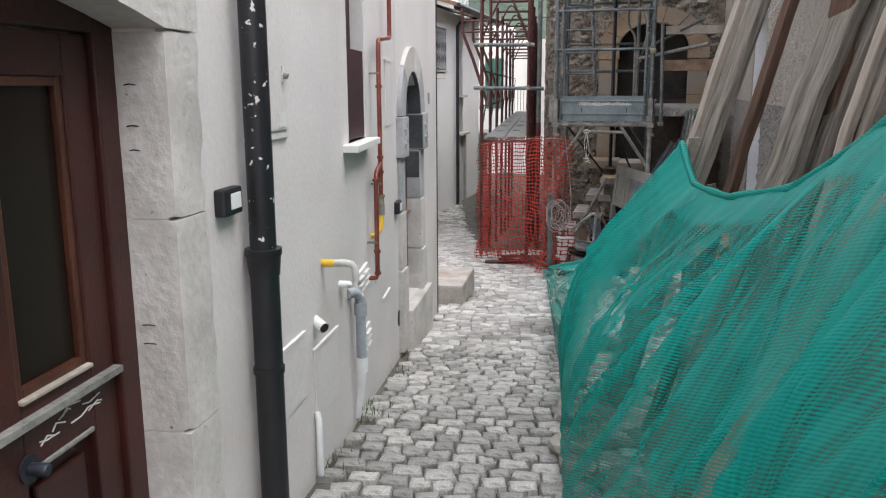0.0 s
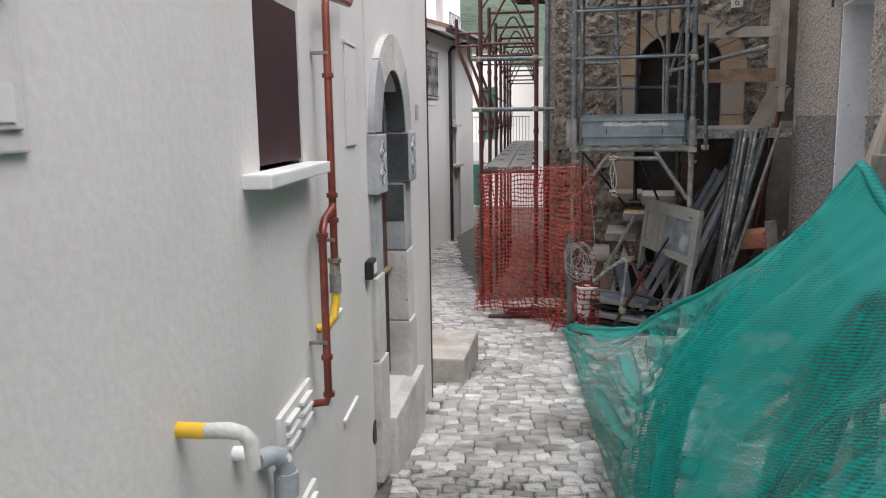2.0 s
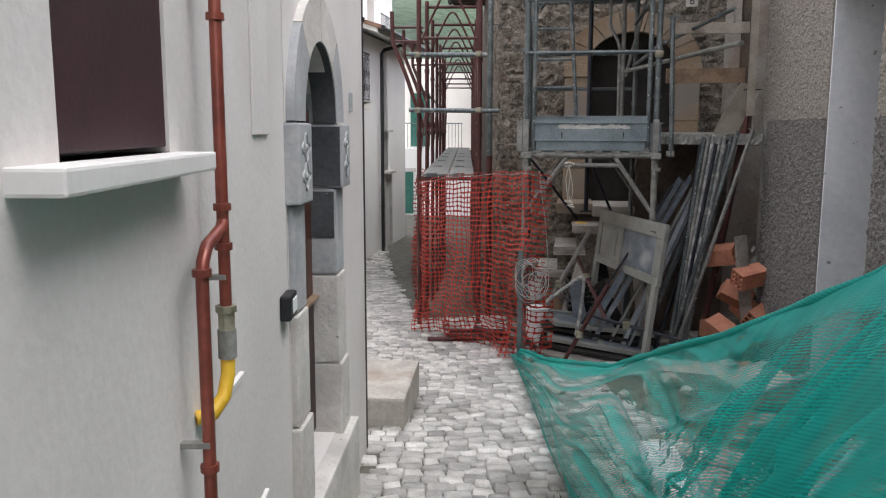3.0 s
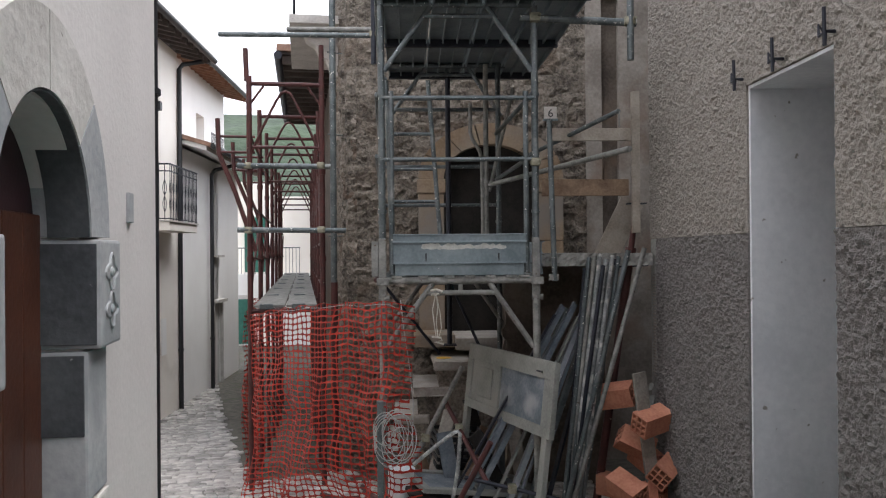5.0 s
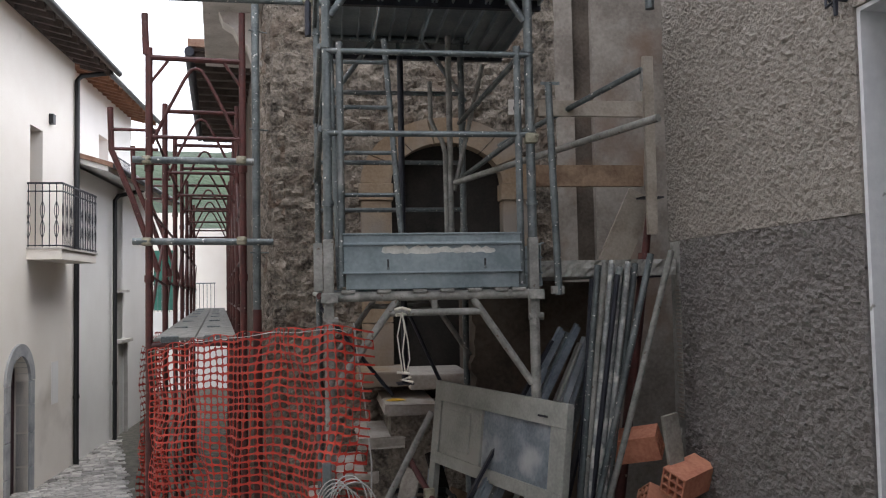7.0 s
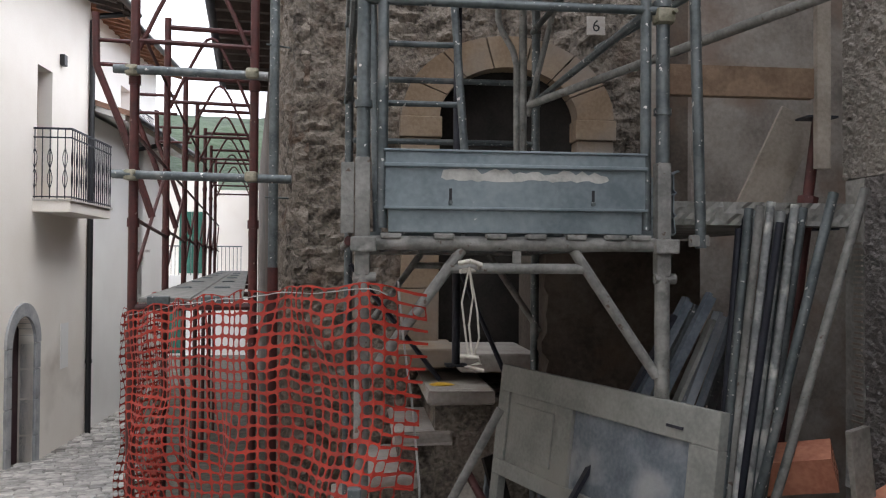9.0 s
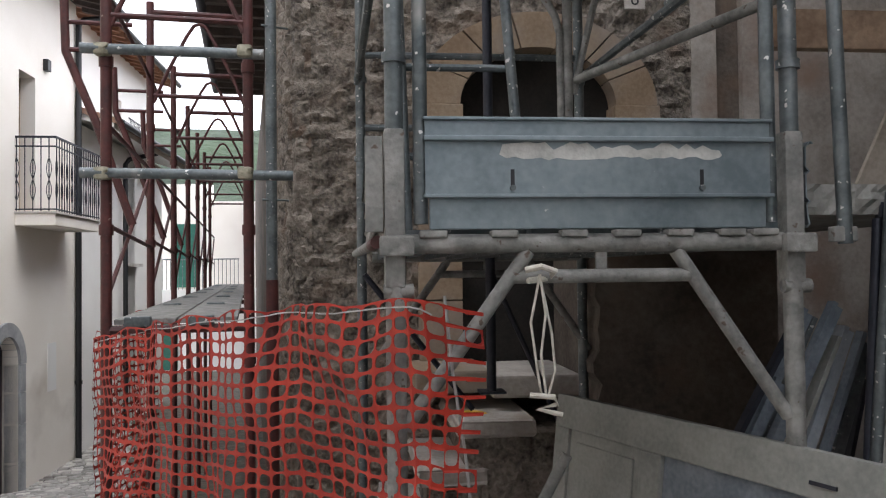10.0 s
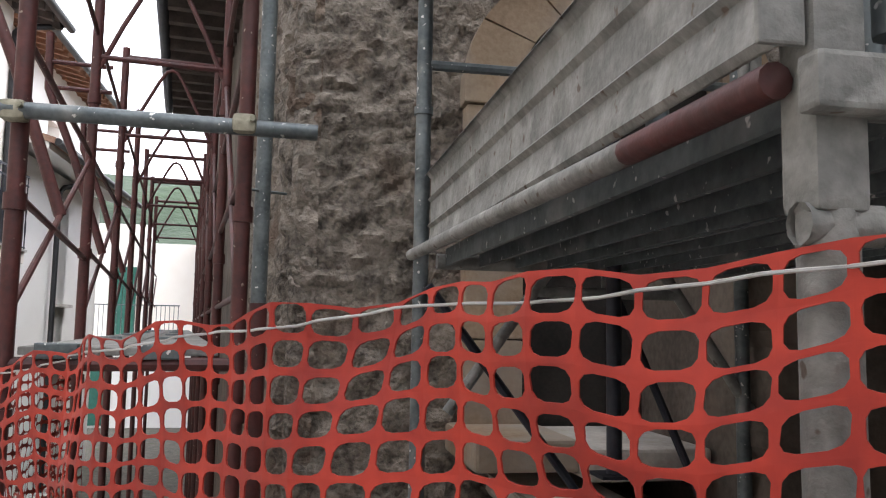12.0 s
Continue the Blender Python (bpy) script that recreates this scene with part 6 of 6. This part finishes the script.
# stacked window frames and boards on the ground
for k in range(6):
    z = -0.64 + 0.055 * k
    m = dressed(0.12 + 0.03 * k, -0.1 + 0.05 * k, z) @ pose(0, 0, 0, 7 - k, 9, -16 + 7 * k)
    if k in (3, 5):
        t = thing("window_sash", m, "old grey window sash lying on the heap", "window sash", "sashes on the rubbish heap")
        for s in ((0, 0.95, 0, 0.06), (0, 0.95, 0.46, 0.52), (0, 0.06, 0.06, 0.46), (0.89, 0.95, 0.06, 0.46), (0.45, 0.50, 0.06, 0.46)):
            part("sash_bar", boxed(s[0], s[1], s[2], s[3], 0, 0.035, bevel=0.004), "panel_grey", t)
        part("pane", boxed(0.05, 0.9, 0.05, 0.47, 0.012, 0.018), "blue_grey", t, "dusty glass pane")
    else:
        t = thing("old_board", m, "dark old board lying on the heap", "board", "boards on the rubbish heap")
        part("board", boxed(-0.05, 1.0, 0.02 * k, 0.32 + 0.02 * k, 0, 0.03, bevel=0.004), "wood_grey" if k % 2 else "dark", t)
rng = random.Random(41)
for k in range(12):
    u, v = rng.uniform(0.25, 1.2), rng.uniform(0.4, 1.6)
    t = thing("waste_board", dressed(u, v, house_ground(u, v) + 0.05) @ pose(0, 0, 0, rng.uniform(-35, -5), rng.uniform(-30, 30), rng.uniform(-60, 60)), "dark scrap board in the rubbish heap", "board", "scrap boards in the rubbish heap")
    part("board", boxed(-0.06, 0.06, -0.01, 0.01, -0.05, rng.uniform(0.4, 0.8), bevel=0.003), rng.choice(("wood_grey", "dark", "wood_brown", "blue_grey")), t)
t = thing("plastic_crate", dressed(0.38, 0.75, -0.35) @ pose(0, 0, 0, 8, 5, 12), "black plastic crate with slotted sides", "crate")
part("base", boxed(0, 0.38, 0, 0.28, -0.01, 0.0), "black", t)
for k in range(5):
    bm = boxed(0, 0.38, -0.005, 0.005, 0.055 * k, 0.055 * k + 0.03)
    box(bm, 0, 0.38, 0.275, 0.285, 0.055 * k, 0.055 * k + 0.03)
    box(bm, -0.005, 0.005, 0.006, 0.274, 0.055 * k, 0.055 * k + 0.03)
    box(bm, 0.375, 0.385, 0.006, 0.274, 0.055 * k, 0.055 * k + 0.03)
    part("slat", bm, "black", t)
for k in range(7):
    part("slat", boxed(0.02 + 0.055 * k, 0.035 + 0.055 * k, -0.007, 0.004, 0, 0.25), "black", t)
t = thing("bucket", dressed(0.10, 0.45, -0.34), "dirty white plastic bucket", "bucket")
part("body", ring_tube(bmesh.new(), [(0, 0, -0.2), (0, 0, 0.06), (0, 0, 0.065), (0, 0, 0.075)], 0.1, 20, radii=[0.085, 0.105, 0.112, 0.112]), "pvc_white", t, smooth=True)
# post with a coil of wire
t = thing("wire_post", dressed(-0.02, -0.13, house_ground(0, -0.13)), "short grey steel post holding a coil of wire", "post")
part("post", boxed(-0.022, 0.022, -0.022, 0.022, 0, 0.98, bevel=0.006), "galvanised", t)
for k in range(9):
    r1, cx, cz, ph = 0.075 + 0.012 * (k % 4), 0.03 + 0.014 * k, 0.80 - 0.030 * (k % 5), k
    pts = [(cx + r1 * math.cos(a), -0.035 + 0.012 * math.sin(a * 2 + ph) - 0.004 * k, cz + 1.45 * r1 * math.sin(a)) for a in (i * math.pi / 12 for i in range(25))]
    part("wire_loop", ring_tube(bmesh.new(), pts, 0.0032, 6, caps=False), "wire", t, smooth=True)
# rope hanging from the tie bar
t = thing("rope", dressed(0.36, -0.02, 1.05), "knotted off-white rope hanging from the scaffold", "rope")
part("knot", ring_tube(bmesh.new(), [(-0.035, -0.015, 0.012), (0.0, -0.035, 0.02), (0.04, -0.015, 0.008), (0.03, 0.015, -0.01), (-0.03, -0.02, -0.015)], 0.008, 8), "rope", t, smooth=True)
for pts in ([(0, -0.02, 0), (-0.025, -0.02, -0.12), (-0.01, -0.02, -0.24), (0.0, -0.02, -0.31)], [(0.0, -0.02, 0), (0.012, -0.025, -0.10), (0.0, -0.02, -0.2), (0.012, -0.02, -0.31)], [(0.0, -0.015, 0), (0.028, -0.02, -0.15), (0.035, -0.02, -0.24), (0.015, -0.02, -0.31)]):
    part("strand", ring_tube(bmesh.new(), pts, 0.0034, 8), "rope", t, smooth=True)
part("knot", ring_tube(bmesh.new(), [(-0.03, -0.02, -0.30), (0.03, -0.03, -0.305), (0.04, -0.02, -0.325), (-0.01, -0.02, -0.335), (0.05, -0.03, -0.35)], 0.007, 8), "rope", t, smooth=True)
t = thing("cable", dressed(0.12, -0.03, 0.9), "thin white cable hanging through the scaffold", "cable")
part("cord", ring_tube(bmesh.new(), [(0.0, 0, 0.1), (0.02, 0.01, -0.1), (0.05, 0.02, -0.3), (0.08, 0.03, -0.6), (0.07, 0.0, -0.9)], 0.004, 6), "wire", t, smooth=True)
t = thing("rag", dressed(0.50, 2.2, 0.315), "crumpled yellow rag lying on the stone step", "rag")
part("rag", rock(0.07, 2.0), "yellow", t, at=pose(0, 0, 0) @ Matrix.Diagonal((1, 0.8, 0.25, 1)))
t = thing("bent_tube", HOUSE, "pale bent steel tube lying in the rubbish", "steel tube")
part("tube", ring_tube(bmesh.new(), [(0.20, -0.08, -0.10), (0.35, -0.15, 0.04), (0.46, -0.21, 0.135), (0.49, -0.22, 0.148), (0.505, -0.22, 0.13), (0.49, -0.20, -0.10), (0.45, -0.15, -0.36)], 0.013, 10), "scuffed", t, smooth=True)
# hooks over the doorway
for v in (-1.33, -1.78, -2.26):
    t = thing("iron_hook", dressed(CU, v, 2.19), "rusty iron hook in the roughcast over the doorway", "hook", "hooks over the doorway")
    part("hook", ring_tube(bmesh.new(), [(0.01, 0, 0.03), (-0.045, 0, 0.03), (-0.05, 0, -0.03), (-0.052, 0, 0.13)], 0.009, 6), "black_iron", t, smooth=True)
    part("staple", ring_tube(bmesh.new(), [(0.01, 0.09, 0.03), (-0.03, 0.09, 0.08), (-0.03, 0.085, 0.03), (-0.045, 0.0, 0.03)], 0.0065, 6), "black_iron", t, smooth=True)

# ======================================================= houses across the street
def f_thing(name, x, z, label, category, off=0.0, kind="", group=""):
    return thing(name, F_M @ Matrix.Translation((x, -off, z)), label, category, group, kind)


# balcony
t = f_thing("balcony", 10.02, 1.78, "small balcony with black wrought-iron railing", "balcony")
part("slab", boxed(0, 2.0, -0.55, 0.05, 0, 0.17, bevel=0.01), "plaster_cream", t)
part("tile_edge", boxed(-0.02, 2.02, -0.58, 0.0, 0.17, 0.20), "limestone", t)
rail = part("railing", boxed(0.0, 2.0, -0.56, -0.54, 1.25, 1.28), "black_iron", t)
box_m = boxed(0.0, 0.02, -0.55, 0.0, 1.25, 1.28)
part("railing", box_m, "black_iron", t)
for z in (0.22, 1.12):
    part("railing", boxed(0.0, 2.0, -0.557, -0.543, z, z + 0.02), "black_iron", t)
    part("railing", boxed(0.003, 0.017, -0.54, 0.0, z, z + 0.02), "black_iron", t)


def baluster(x, y, scroll):
    bm = ring_tube(bmesh.new(), [(x, y, 0.2), (x, y, 1.26)], 0.008, 6)
    if scroll:
        for s in (-1, 1):
            pts = [(x + (s * 0.035 * abs(math.sin(a * 2)) if y < -0.54 else 0), y + (0 if y < -0.54 else s * 0.035 * abs(math.sin(a * 2))), 0.35 + 0.62 * a / math.pi) for a in (i * math.pi / 14 for i in range(15))]
            ring_tube(bm, pts, 0.006, 5)
    return bm


for k in range(19):
    part("baluster", baluster(0.05 + 0.106 * k, -0.55, k % 2 == 0), "black_iron", t)
for k in range(5):
    part("baluster", baluster(0.01, -0.46 + 0.11 * k, k % 2 == 0), "black_iron", t)
# upper window beside the balcony, recessed
t = f_thing("window_2", 10.15, 1.95, "tall balcony door in a plain recess", "window", kind="structure")
part("leaf", boxed(0, 0.6, 0.22, 0.27, 0, 2.1), "wood_brown", t)
part("glass_pane", boxed(0.08, 0.52, 0.21, 0.22, 0.5, 2.0), "glass_dark", t)
# arched door
t = f_thing("door_4", 9.3, -2.1, "dark plank door in a grey stone arched surround", "door", kind="structure")
part("leaf", boxed(0, 0.85, 0.22, 0.27, 0, 2.3), "maroon", t)
for side, x0, x1 in (("a", -0.18, 0.0), ("b", 0.85, 1.03)):
    z = 0.0
    for h in (0.5, 0.55, 0.45, 0.4):
        part("stone_block", boxed(x0, x1 + 0.0, -0.04, 0.2, z, z + h - 0.01, bevel=0.01), "limestone_grey", t)
        z += h
for k in range(5):
    outl = arc(0.425, 1.9, 0.425, 180 - 36 * k, 144 - 36 * k, 5) + arc(0.425, 1.9, 0.62, 144 - 36 * k, 180 - 36 * k, 5)
    part("voussoir", prism(bmesh.new(), outl, -0.04, 0.2), "limestone_grey", t)
bm = bmesh.new()
prism(bm, [(0.85, 2.36), (0.0, 2.36)] + arc(0.425, 1.9, 0.425, 180, 0, 12), 0.0, 0.2)
part("spandrel", bm, "plaster_cream", t)
part("step", boxed(-0.2, 1.1, -0.35, 0.1, -0.2, 0.02, bevel=0.015), "limestone", t)
t = f_thing("outside_light", 11.05, 4.25, "small dark box lamp on the cream wall", "wall light", 0.08)
part("box", boxed(0, 0.14, 0, 0.08, 0, 0.18, bevel=0.01), "black", t)
# downpipes
for x, z0, z1, lab in ((12.5, -2.1, 5.4, "brown-black downpipe with a swan neck at the eaves"), (15.35, -2.15, 3.35, "brown-black downpipe under the low roof")):
    t = f_thing("downpipe", x, 0, lab, "downpipe", 0.06)
    part("pipe", ring_tube(bmesh.new(), [(0, 0, z0), (0, 0, z1), (0.1, -0.05, z1 + 0.12), (0.5, -0.52, z1 + 0.3)], 0.05, 10), "black", t, smooth=True)
    part("collar", ring_tube(bmesh.new(), [(0, 0, z0 + 1.3), (0, 0, z0 + 1.36)], 0.062, 10), "black", t, smooth=True)


def roof_edge(name, x0, x1, z, over, y_wall, mt, label, rise=0.25, tilt=0.0):
    t = f_thing(name, x0, z, label, "eaves", -y_wall)
    n = max(3, int((x1 - x0) / 0.42))
    for k in range(n):
        bm = boxed(0.2 + (x1 - x0 - 0.3) * k / (n - 1) - 0.05, 0.2 + (x1 - x0 - 0.3) * k / (n - 1) + 0.05, -over + 0.03, 0.0, -0.02, 0.10)
        for v in bm.verts:
            v.co.z += (v.co.y + over) * rise
        part("rafter", bm, mt, t)
    bm = boxed(-0.1, x1 - x0 + 0.1, -over, 0.2, 0.10, 0.14)
    for v in bm.verts:
        v.co.z += (v.co.y + over) * rise
    part("boarding", bm, mt, t)
    bm = boxed(-0.15, x1 - x0 + 0.15, -over - 0.06, 3.0, 0.142, 0.22)
    for v in bm.verts:
        v.co.z += (v.co.y + over) * rise
    part("roof_tiles", bm, "tile_roof", t)
    part("gutter", ring_tube(bmesh.new(), [(-0.15, -over - 0.07, 0.10), (x1 - x0 + 0.15, -over - 0.07, 0.10)], 0.065, 10), "black", t, smooth=True)
    return t


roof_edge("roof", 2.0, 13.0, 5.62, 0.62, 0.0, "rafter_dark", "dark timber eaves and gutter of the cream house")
roof_edge("roof", 12.8, 21.6, 6.35, 0.75, 1.0, "rafter", "red-brown timber eaves of the set-back storey")
t = f_thing("low_roof", 12.6, 3.62, "low lean-to roof with a pale rendered soffit", "roof")
bm = boxed(0.0, 6.6, -0.62, 1.3, 0, 0.10)
for v in bm.verts:
    v.co.z += (v.co.y + 0.62) * 0.3
part("soffit", bm, "plaster_pale", t)
bm = boxed(-0.05, 6.7, -0.72, 1.3, 0.102, 0.2)
for v in bm.verts:
    v.co.z += (v.co.y + 0.62) * 0.3
part("roof_tiles", bm, "tile_roof", t)
part("gutter", ring_tube(bmesh.new(), [(-0.05, -0.76, 0.1), (6.7, -0.76, 0.1)], 0.06, 10), "black", t, smooth=True)
# small window and door of the low house
t = f_thing("window_3", 15.8, 1.3, "small window with stone sill in the pale wall", "window", kind="structure")
part("glass_pane", boxed(0, 0.7, 0.2, 0.22, 0, 1.2), "glass_dark", t)
part("window_frame", boxed(0, 0.7, 0.15, 0.2, 0.55, 0.62), "paint_white", t)
part("window_sill", boxed(-0.1, 0.8, -0.1, 0.2, -0.06, 0.0), "limestone", t)
t = f_thing("door_5", 15.85, -2.15, "grey plank door with a small stone hood", "door", kind="structure")
part("leaf", boxed(0, 0.8, 0.2, 0.25, 0, 2.15), "panel_grey", t)
part("hood", boxed(-0.12, 0.92, -0.14, 0.05, 2.2, 2.28, bevel=0.01), "limestone", t)
for x in (-0.1, 0.8):
    part("jamb", boxed(x, x + 0.1, -0.02, 0.15, 0, 2.2), "limestone", t)
t = f_thing("balcony", 17.7, 3.75, "small iron balcony of the set-back storey", "balcony", -0.98)
part("slab", boxed(0, 1.5, -0.5, 0.0, -0.1, 0.0), "plaster_pale", t)
for k in range(13):
    part("baluster", tube((0.02 + 0.12 * k, -0.48, 0), (0.02 + 0.12 * k, -0.48, 1.0), 0.008, 5), "black_iron", t)
part("railing", boxed(0, 1.5, -0.49, -0.47, 1.0, 1.03), "black_iron", t)
t = f_thing("wall_bracket", 11.25, -0.75, "old pipe chase patch on the cream wall", "wall patch", 0.01)
part("patch", boxed(0, 0.35, 0, 0.01, 0, 0.75), "plaster_pale", t)

# end of the street: wall with railing, shutters, doors
E_M = HOUSE @ Matrix.Translation((-6.9, 26.98, 0))
t = thing("window_4", E_M @ Matrix.Translation((0.55, 0, 0.6)), "pair of green louvred shutters on the cream wall", "window", kind="structure")
for k in range(2):
    lf = part("shutter", boxed(0.42 * k, 0.40 + 0.42 * k, -0.05, 0.0, 0, 2.2), "green_shutter", t)
    for q in range(14):
        part("slat", boxed(0.42 * k + 0.04, 0.36 + 0.42 * k, -0.065, -0.05, 0.1 + 0.15 * q, 0.18 + 0.15 * q), "green_shutter", lf)
t = thing("terrace_rail", E_M @ Matrix.Translation((0.4, -1.2, 0.55)), "grey iron railing on the terrace wall", "railing")
for k in range(20):
    part("bar", tube((0.13 * k, 0, 0), (0.13 * k, 0, 1.0), 0.012, 5), "galvanised", t)
part("top_rail", tube((0, 0, 1.0), (2.5, 0, 1.0), 0.02, 6), "galvanised", t)
structure("wall_20", boxed(-8.5, -3.2, 25.7, 27.0, -3.2, 0.55), "plaster_pale", "terrace wall at the end of the street", "wall", HOUSE)
structure("wall_21", boxed(-8.6, -5.1, 27.0, 27.4, -3.2, 4.2), "plaster_cream", "cream house wall beyond the terrace", "wall", HOUSE)
t = thing("door_6", HOUSE @ Matrix.Translation((-6.9, 25.68, -2.1)), "dark green arched cellar door in the terrace wall", "door", kind="structure")
part("leaf", boxed(0, 0.9, -0.03, 0.02, 0, 1.7), "green_shutter", t)
part("frame", boxed(-0.12, 1.02, -0.015, 0.015, 1.7, 1.85), "limestone", t)

# wooded hill beyond the roofs
bm = bmesh.new()
rows = []
for i in range(70):
    x = -190 + 5.0 * i
    row = []
    for k in range(34):
        y = 70 + 6.0 * k
        hgt = 44 * (1 - math.exp(-(k / 14.0) ** 1.6)) * (0.75 + 0.25 * math.sin(x * 0.02 + 1.2))
        hgt += 2.4 * noise.noise(Vector((x * 0.05, y * 0.05, 0))) + 1.6 * noise.noise(Vector((x * 0.21, y * 0.21, 3))) + 1.2 * noise.noise(Vector((x * 0.6, y * 0.6, 5)))
        row.append(bm.verts.new((x, y, -4 + hgt * min(1, k / 2))))
    rows.append(row)
for a, b in zip(rows, rows[1:]):
    for k in range(33):
        bm.faces.new((a[k], b[k], b[k + 1], a[k + 1]))
structure("backdrop_hill", bm, "leaf_hill", "green wooded hillside beyond the roofs", "hill", smooth=True)


# ---------- setts ----------
def sett_rows():
    """Plan of the setts: rows across the lane, bowed, each stone a little different."""
    rng = random.Random(7)
    out = []
    for band, (y0, y1, x0, x1, s) in enumerate(((1.0, 12.2, -0.9, 3.9, 0.104), (7.0, 26.0, -6.0, 0.6, 0.16))):
        y, r = y0, 0
        while y < y1:
            d = s * rng.uniform(0.9, 1.1)
            x = x0 + (r % 2) * s * 0.5
            while x < x1:
                w = s * rng.uniform(0.75, 1.35)
                bow = 0.05 * math.sin(x * 2.1 + y * 0.7) + (0.28 * abs(x - 0.45) if band == 0 else 0.0) + rng.uniform(-0.012, 0.012)
                out.append((band, x + w / 2, y + d / 2 + bow, w * 0.95, d * 0.94, rng.random(), rng.uniform(-0.14, 0.14)))
                x += w
            y += d
            r += 1
    return out


def wall_x(y):
    """The foot of the white house's wall."""
    return -0.924 + 0.1584 * y if y < 3.645 else -0.64 + 0.0805 * y if y < 5.45 else -0.20 + 0.148 * (y - 5.45)


def sett_mesh(rng):
    """One sett of unit size with a worn, rounded top."""
    bm = bmesh.new()
    lo = [bm.verts.new((x * 0.5, y * 0.5, -0.04)) for x, y in ((-1, -1), (1, -1), (1, 1), (-1, 1))]
    mid = [bm.verts.new((x * 0.5 + rng.uniform(-0.09, 0.09), y * 0.5 + rng.uniform(-0.09, 0.09), 0.002)) for x, y in ((-1, -1), (1, -1), (1, 1), (-1, 1))]
    top = [bm.verts.new((v.co.x * 0.87, v.co.y * 0.87, 0.013 + rng.uniform(-0.003, 0.003))) for v in mid]
    for a, b in ((lo, mid), (mid, top)):
        for i in range(4):
            bm.faces.new((a[i], a[(i + 1) % 4], b[(i + 1) % 4], b[i]))
    bm.faces.new(top)
    return bm


rng = random.Random(3)
kinds = []
for k in range(8):
    me = bpy.data.meshes.new("sett")
    b_ = sett_mesh(rng)
    b_.normal_update()
    b_.to_mesh(me)
    b_.free()
    me.materials.append(M["sett"])
    me.polygons.foreach_set("use_smooth", [True] * len(me.polygons))
    kinds.append(me)
verts, faces, near_count = [], [], 0
for band, x, y, w, d, f, turn in sett_rows():
    if y < 7.2 and x < wall_x(y) + 0.03 or (band == 1 and (y < 7.4 + (0.1 - x) * 0.0 or y < 12.2 and x > -0.9)):
        continue
    if y < 8.9 and x > site_edge(y) + 0.1 + 0.2 * f:
        continue
    hu = HOUSE.inverted() @ Vector((x, y, 0))
    if hu.x > 1.8 or (hu.x > -0.4 and hu.y > 2.2) or hu.x < -5.0:
        continue
    if band == 1 and (WALL_B.inverted() @ Vector((x, y, 0))).x < 1.75 and x < 0.1:
        continue
    z = ground_z(x, y)
    me = kinds[int(f * 7.99)]
    m = Matrix.Translation((x, y, z + 0.008 * (f - 0.5))) @ pose(0, 0, 0, -math.degrees(math.atan(0.1)) + 4 * (f - 0.5), 6 * (f - 0.5), math.degrees(turn)) @ Matrix.Diagonal((w, d, 1, 1))
    if band == 0 and 2.9 < y < 6.6 and x < 1.0 and near_count < 300:
        ob = new("sett", me)
        ob.parent = ground
        ob.matrix_basis = m
        near_count += 1
    else:
        base = len(verts)
        verts += [(m @ v.co)[:] for v in me.vertices]
        faces += [[base + i for i in p.vertices] for p in me.polygons]
me = bpy.data.meshes.new("setts")
me.from_pydata(verts, [], faces)
me.materials.append(M["sett"])
me.polygons.foreach_set("use_smooth", [True] * len(me.polygons))
ob = new("setts", me)
ob.parent = ground
tagged(ob, "worn grey stone setts with dark joints", "", "", "stuff")


# weeds in the joints at the foot of the wall
rng = random.Random(77)
bm = bmesh.new()
for px, py, n_ in ((-0.27, 3.95, 60), (-0.33, 3.3, 30), (-0.20, 4.9, 25), (0.80, 3.75, 70), (0.86, 4.4, 50), (0.72, 3.3, 40), (-0.1, 6.0, 20), (1.0, 6.2, 40)):
    for k in range(n_):
        x, y = px + rng.gauss(0, 0.05), py + rng.gauss(0, 0.09)
        z = ground_z(x, y)
        a, ln, lean = rng.uniform(0, 6.3), rng.uniform(0.02, 0.07), rng.uniform(0.01, 0.05)
        wx, wy = 0.004 * math.cos(a + 1.57), 0.004 * math.sin(a + 1.57)
        v0, v1 = bm.verts.new((x - wx, y - wy, z)), bm.verts.new((x + wx, y + wy, z))
        v2 = bm.verts.new((x + lean * math.cos(a), y + lean * math.sin(a), z + ln))
        bm.faces.new((v0, v1, v2))
ob = part("weeds", bm, "weed")
tagged(ob, "small green weeds in the joints of the setts", "weeds", "", "stuff")
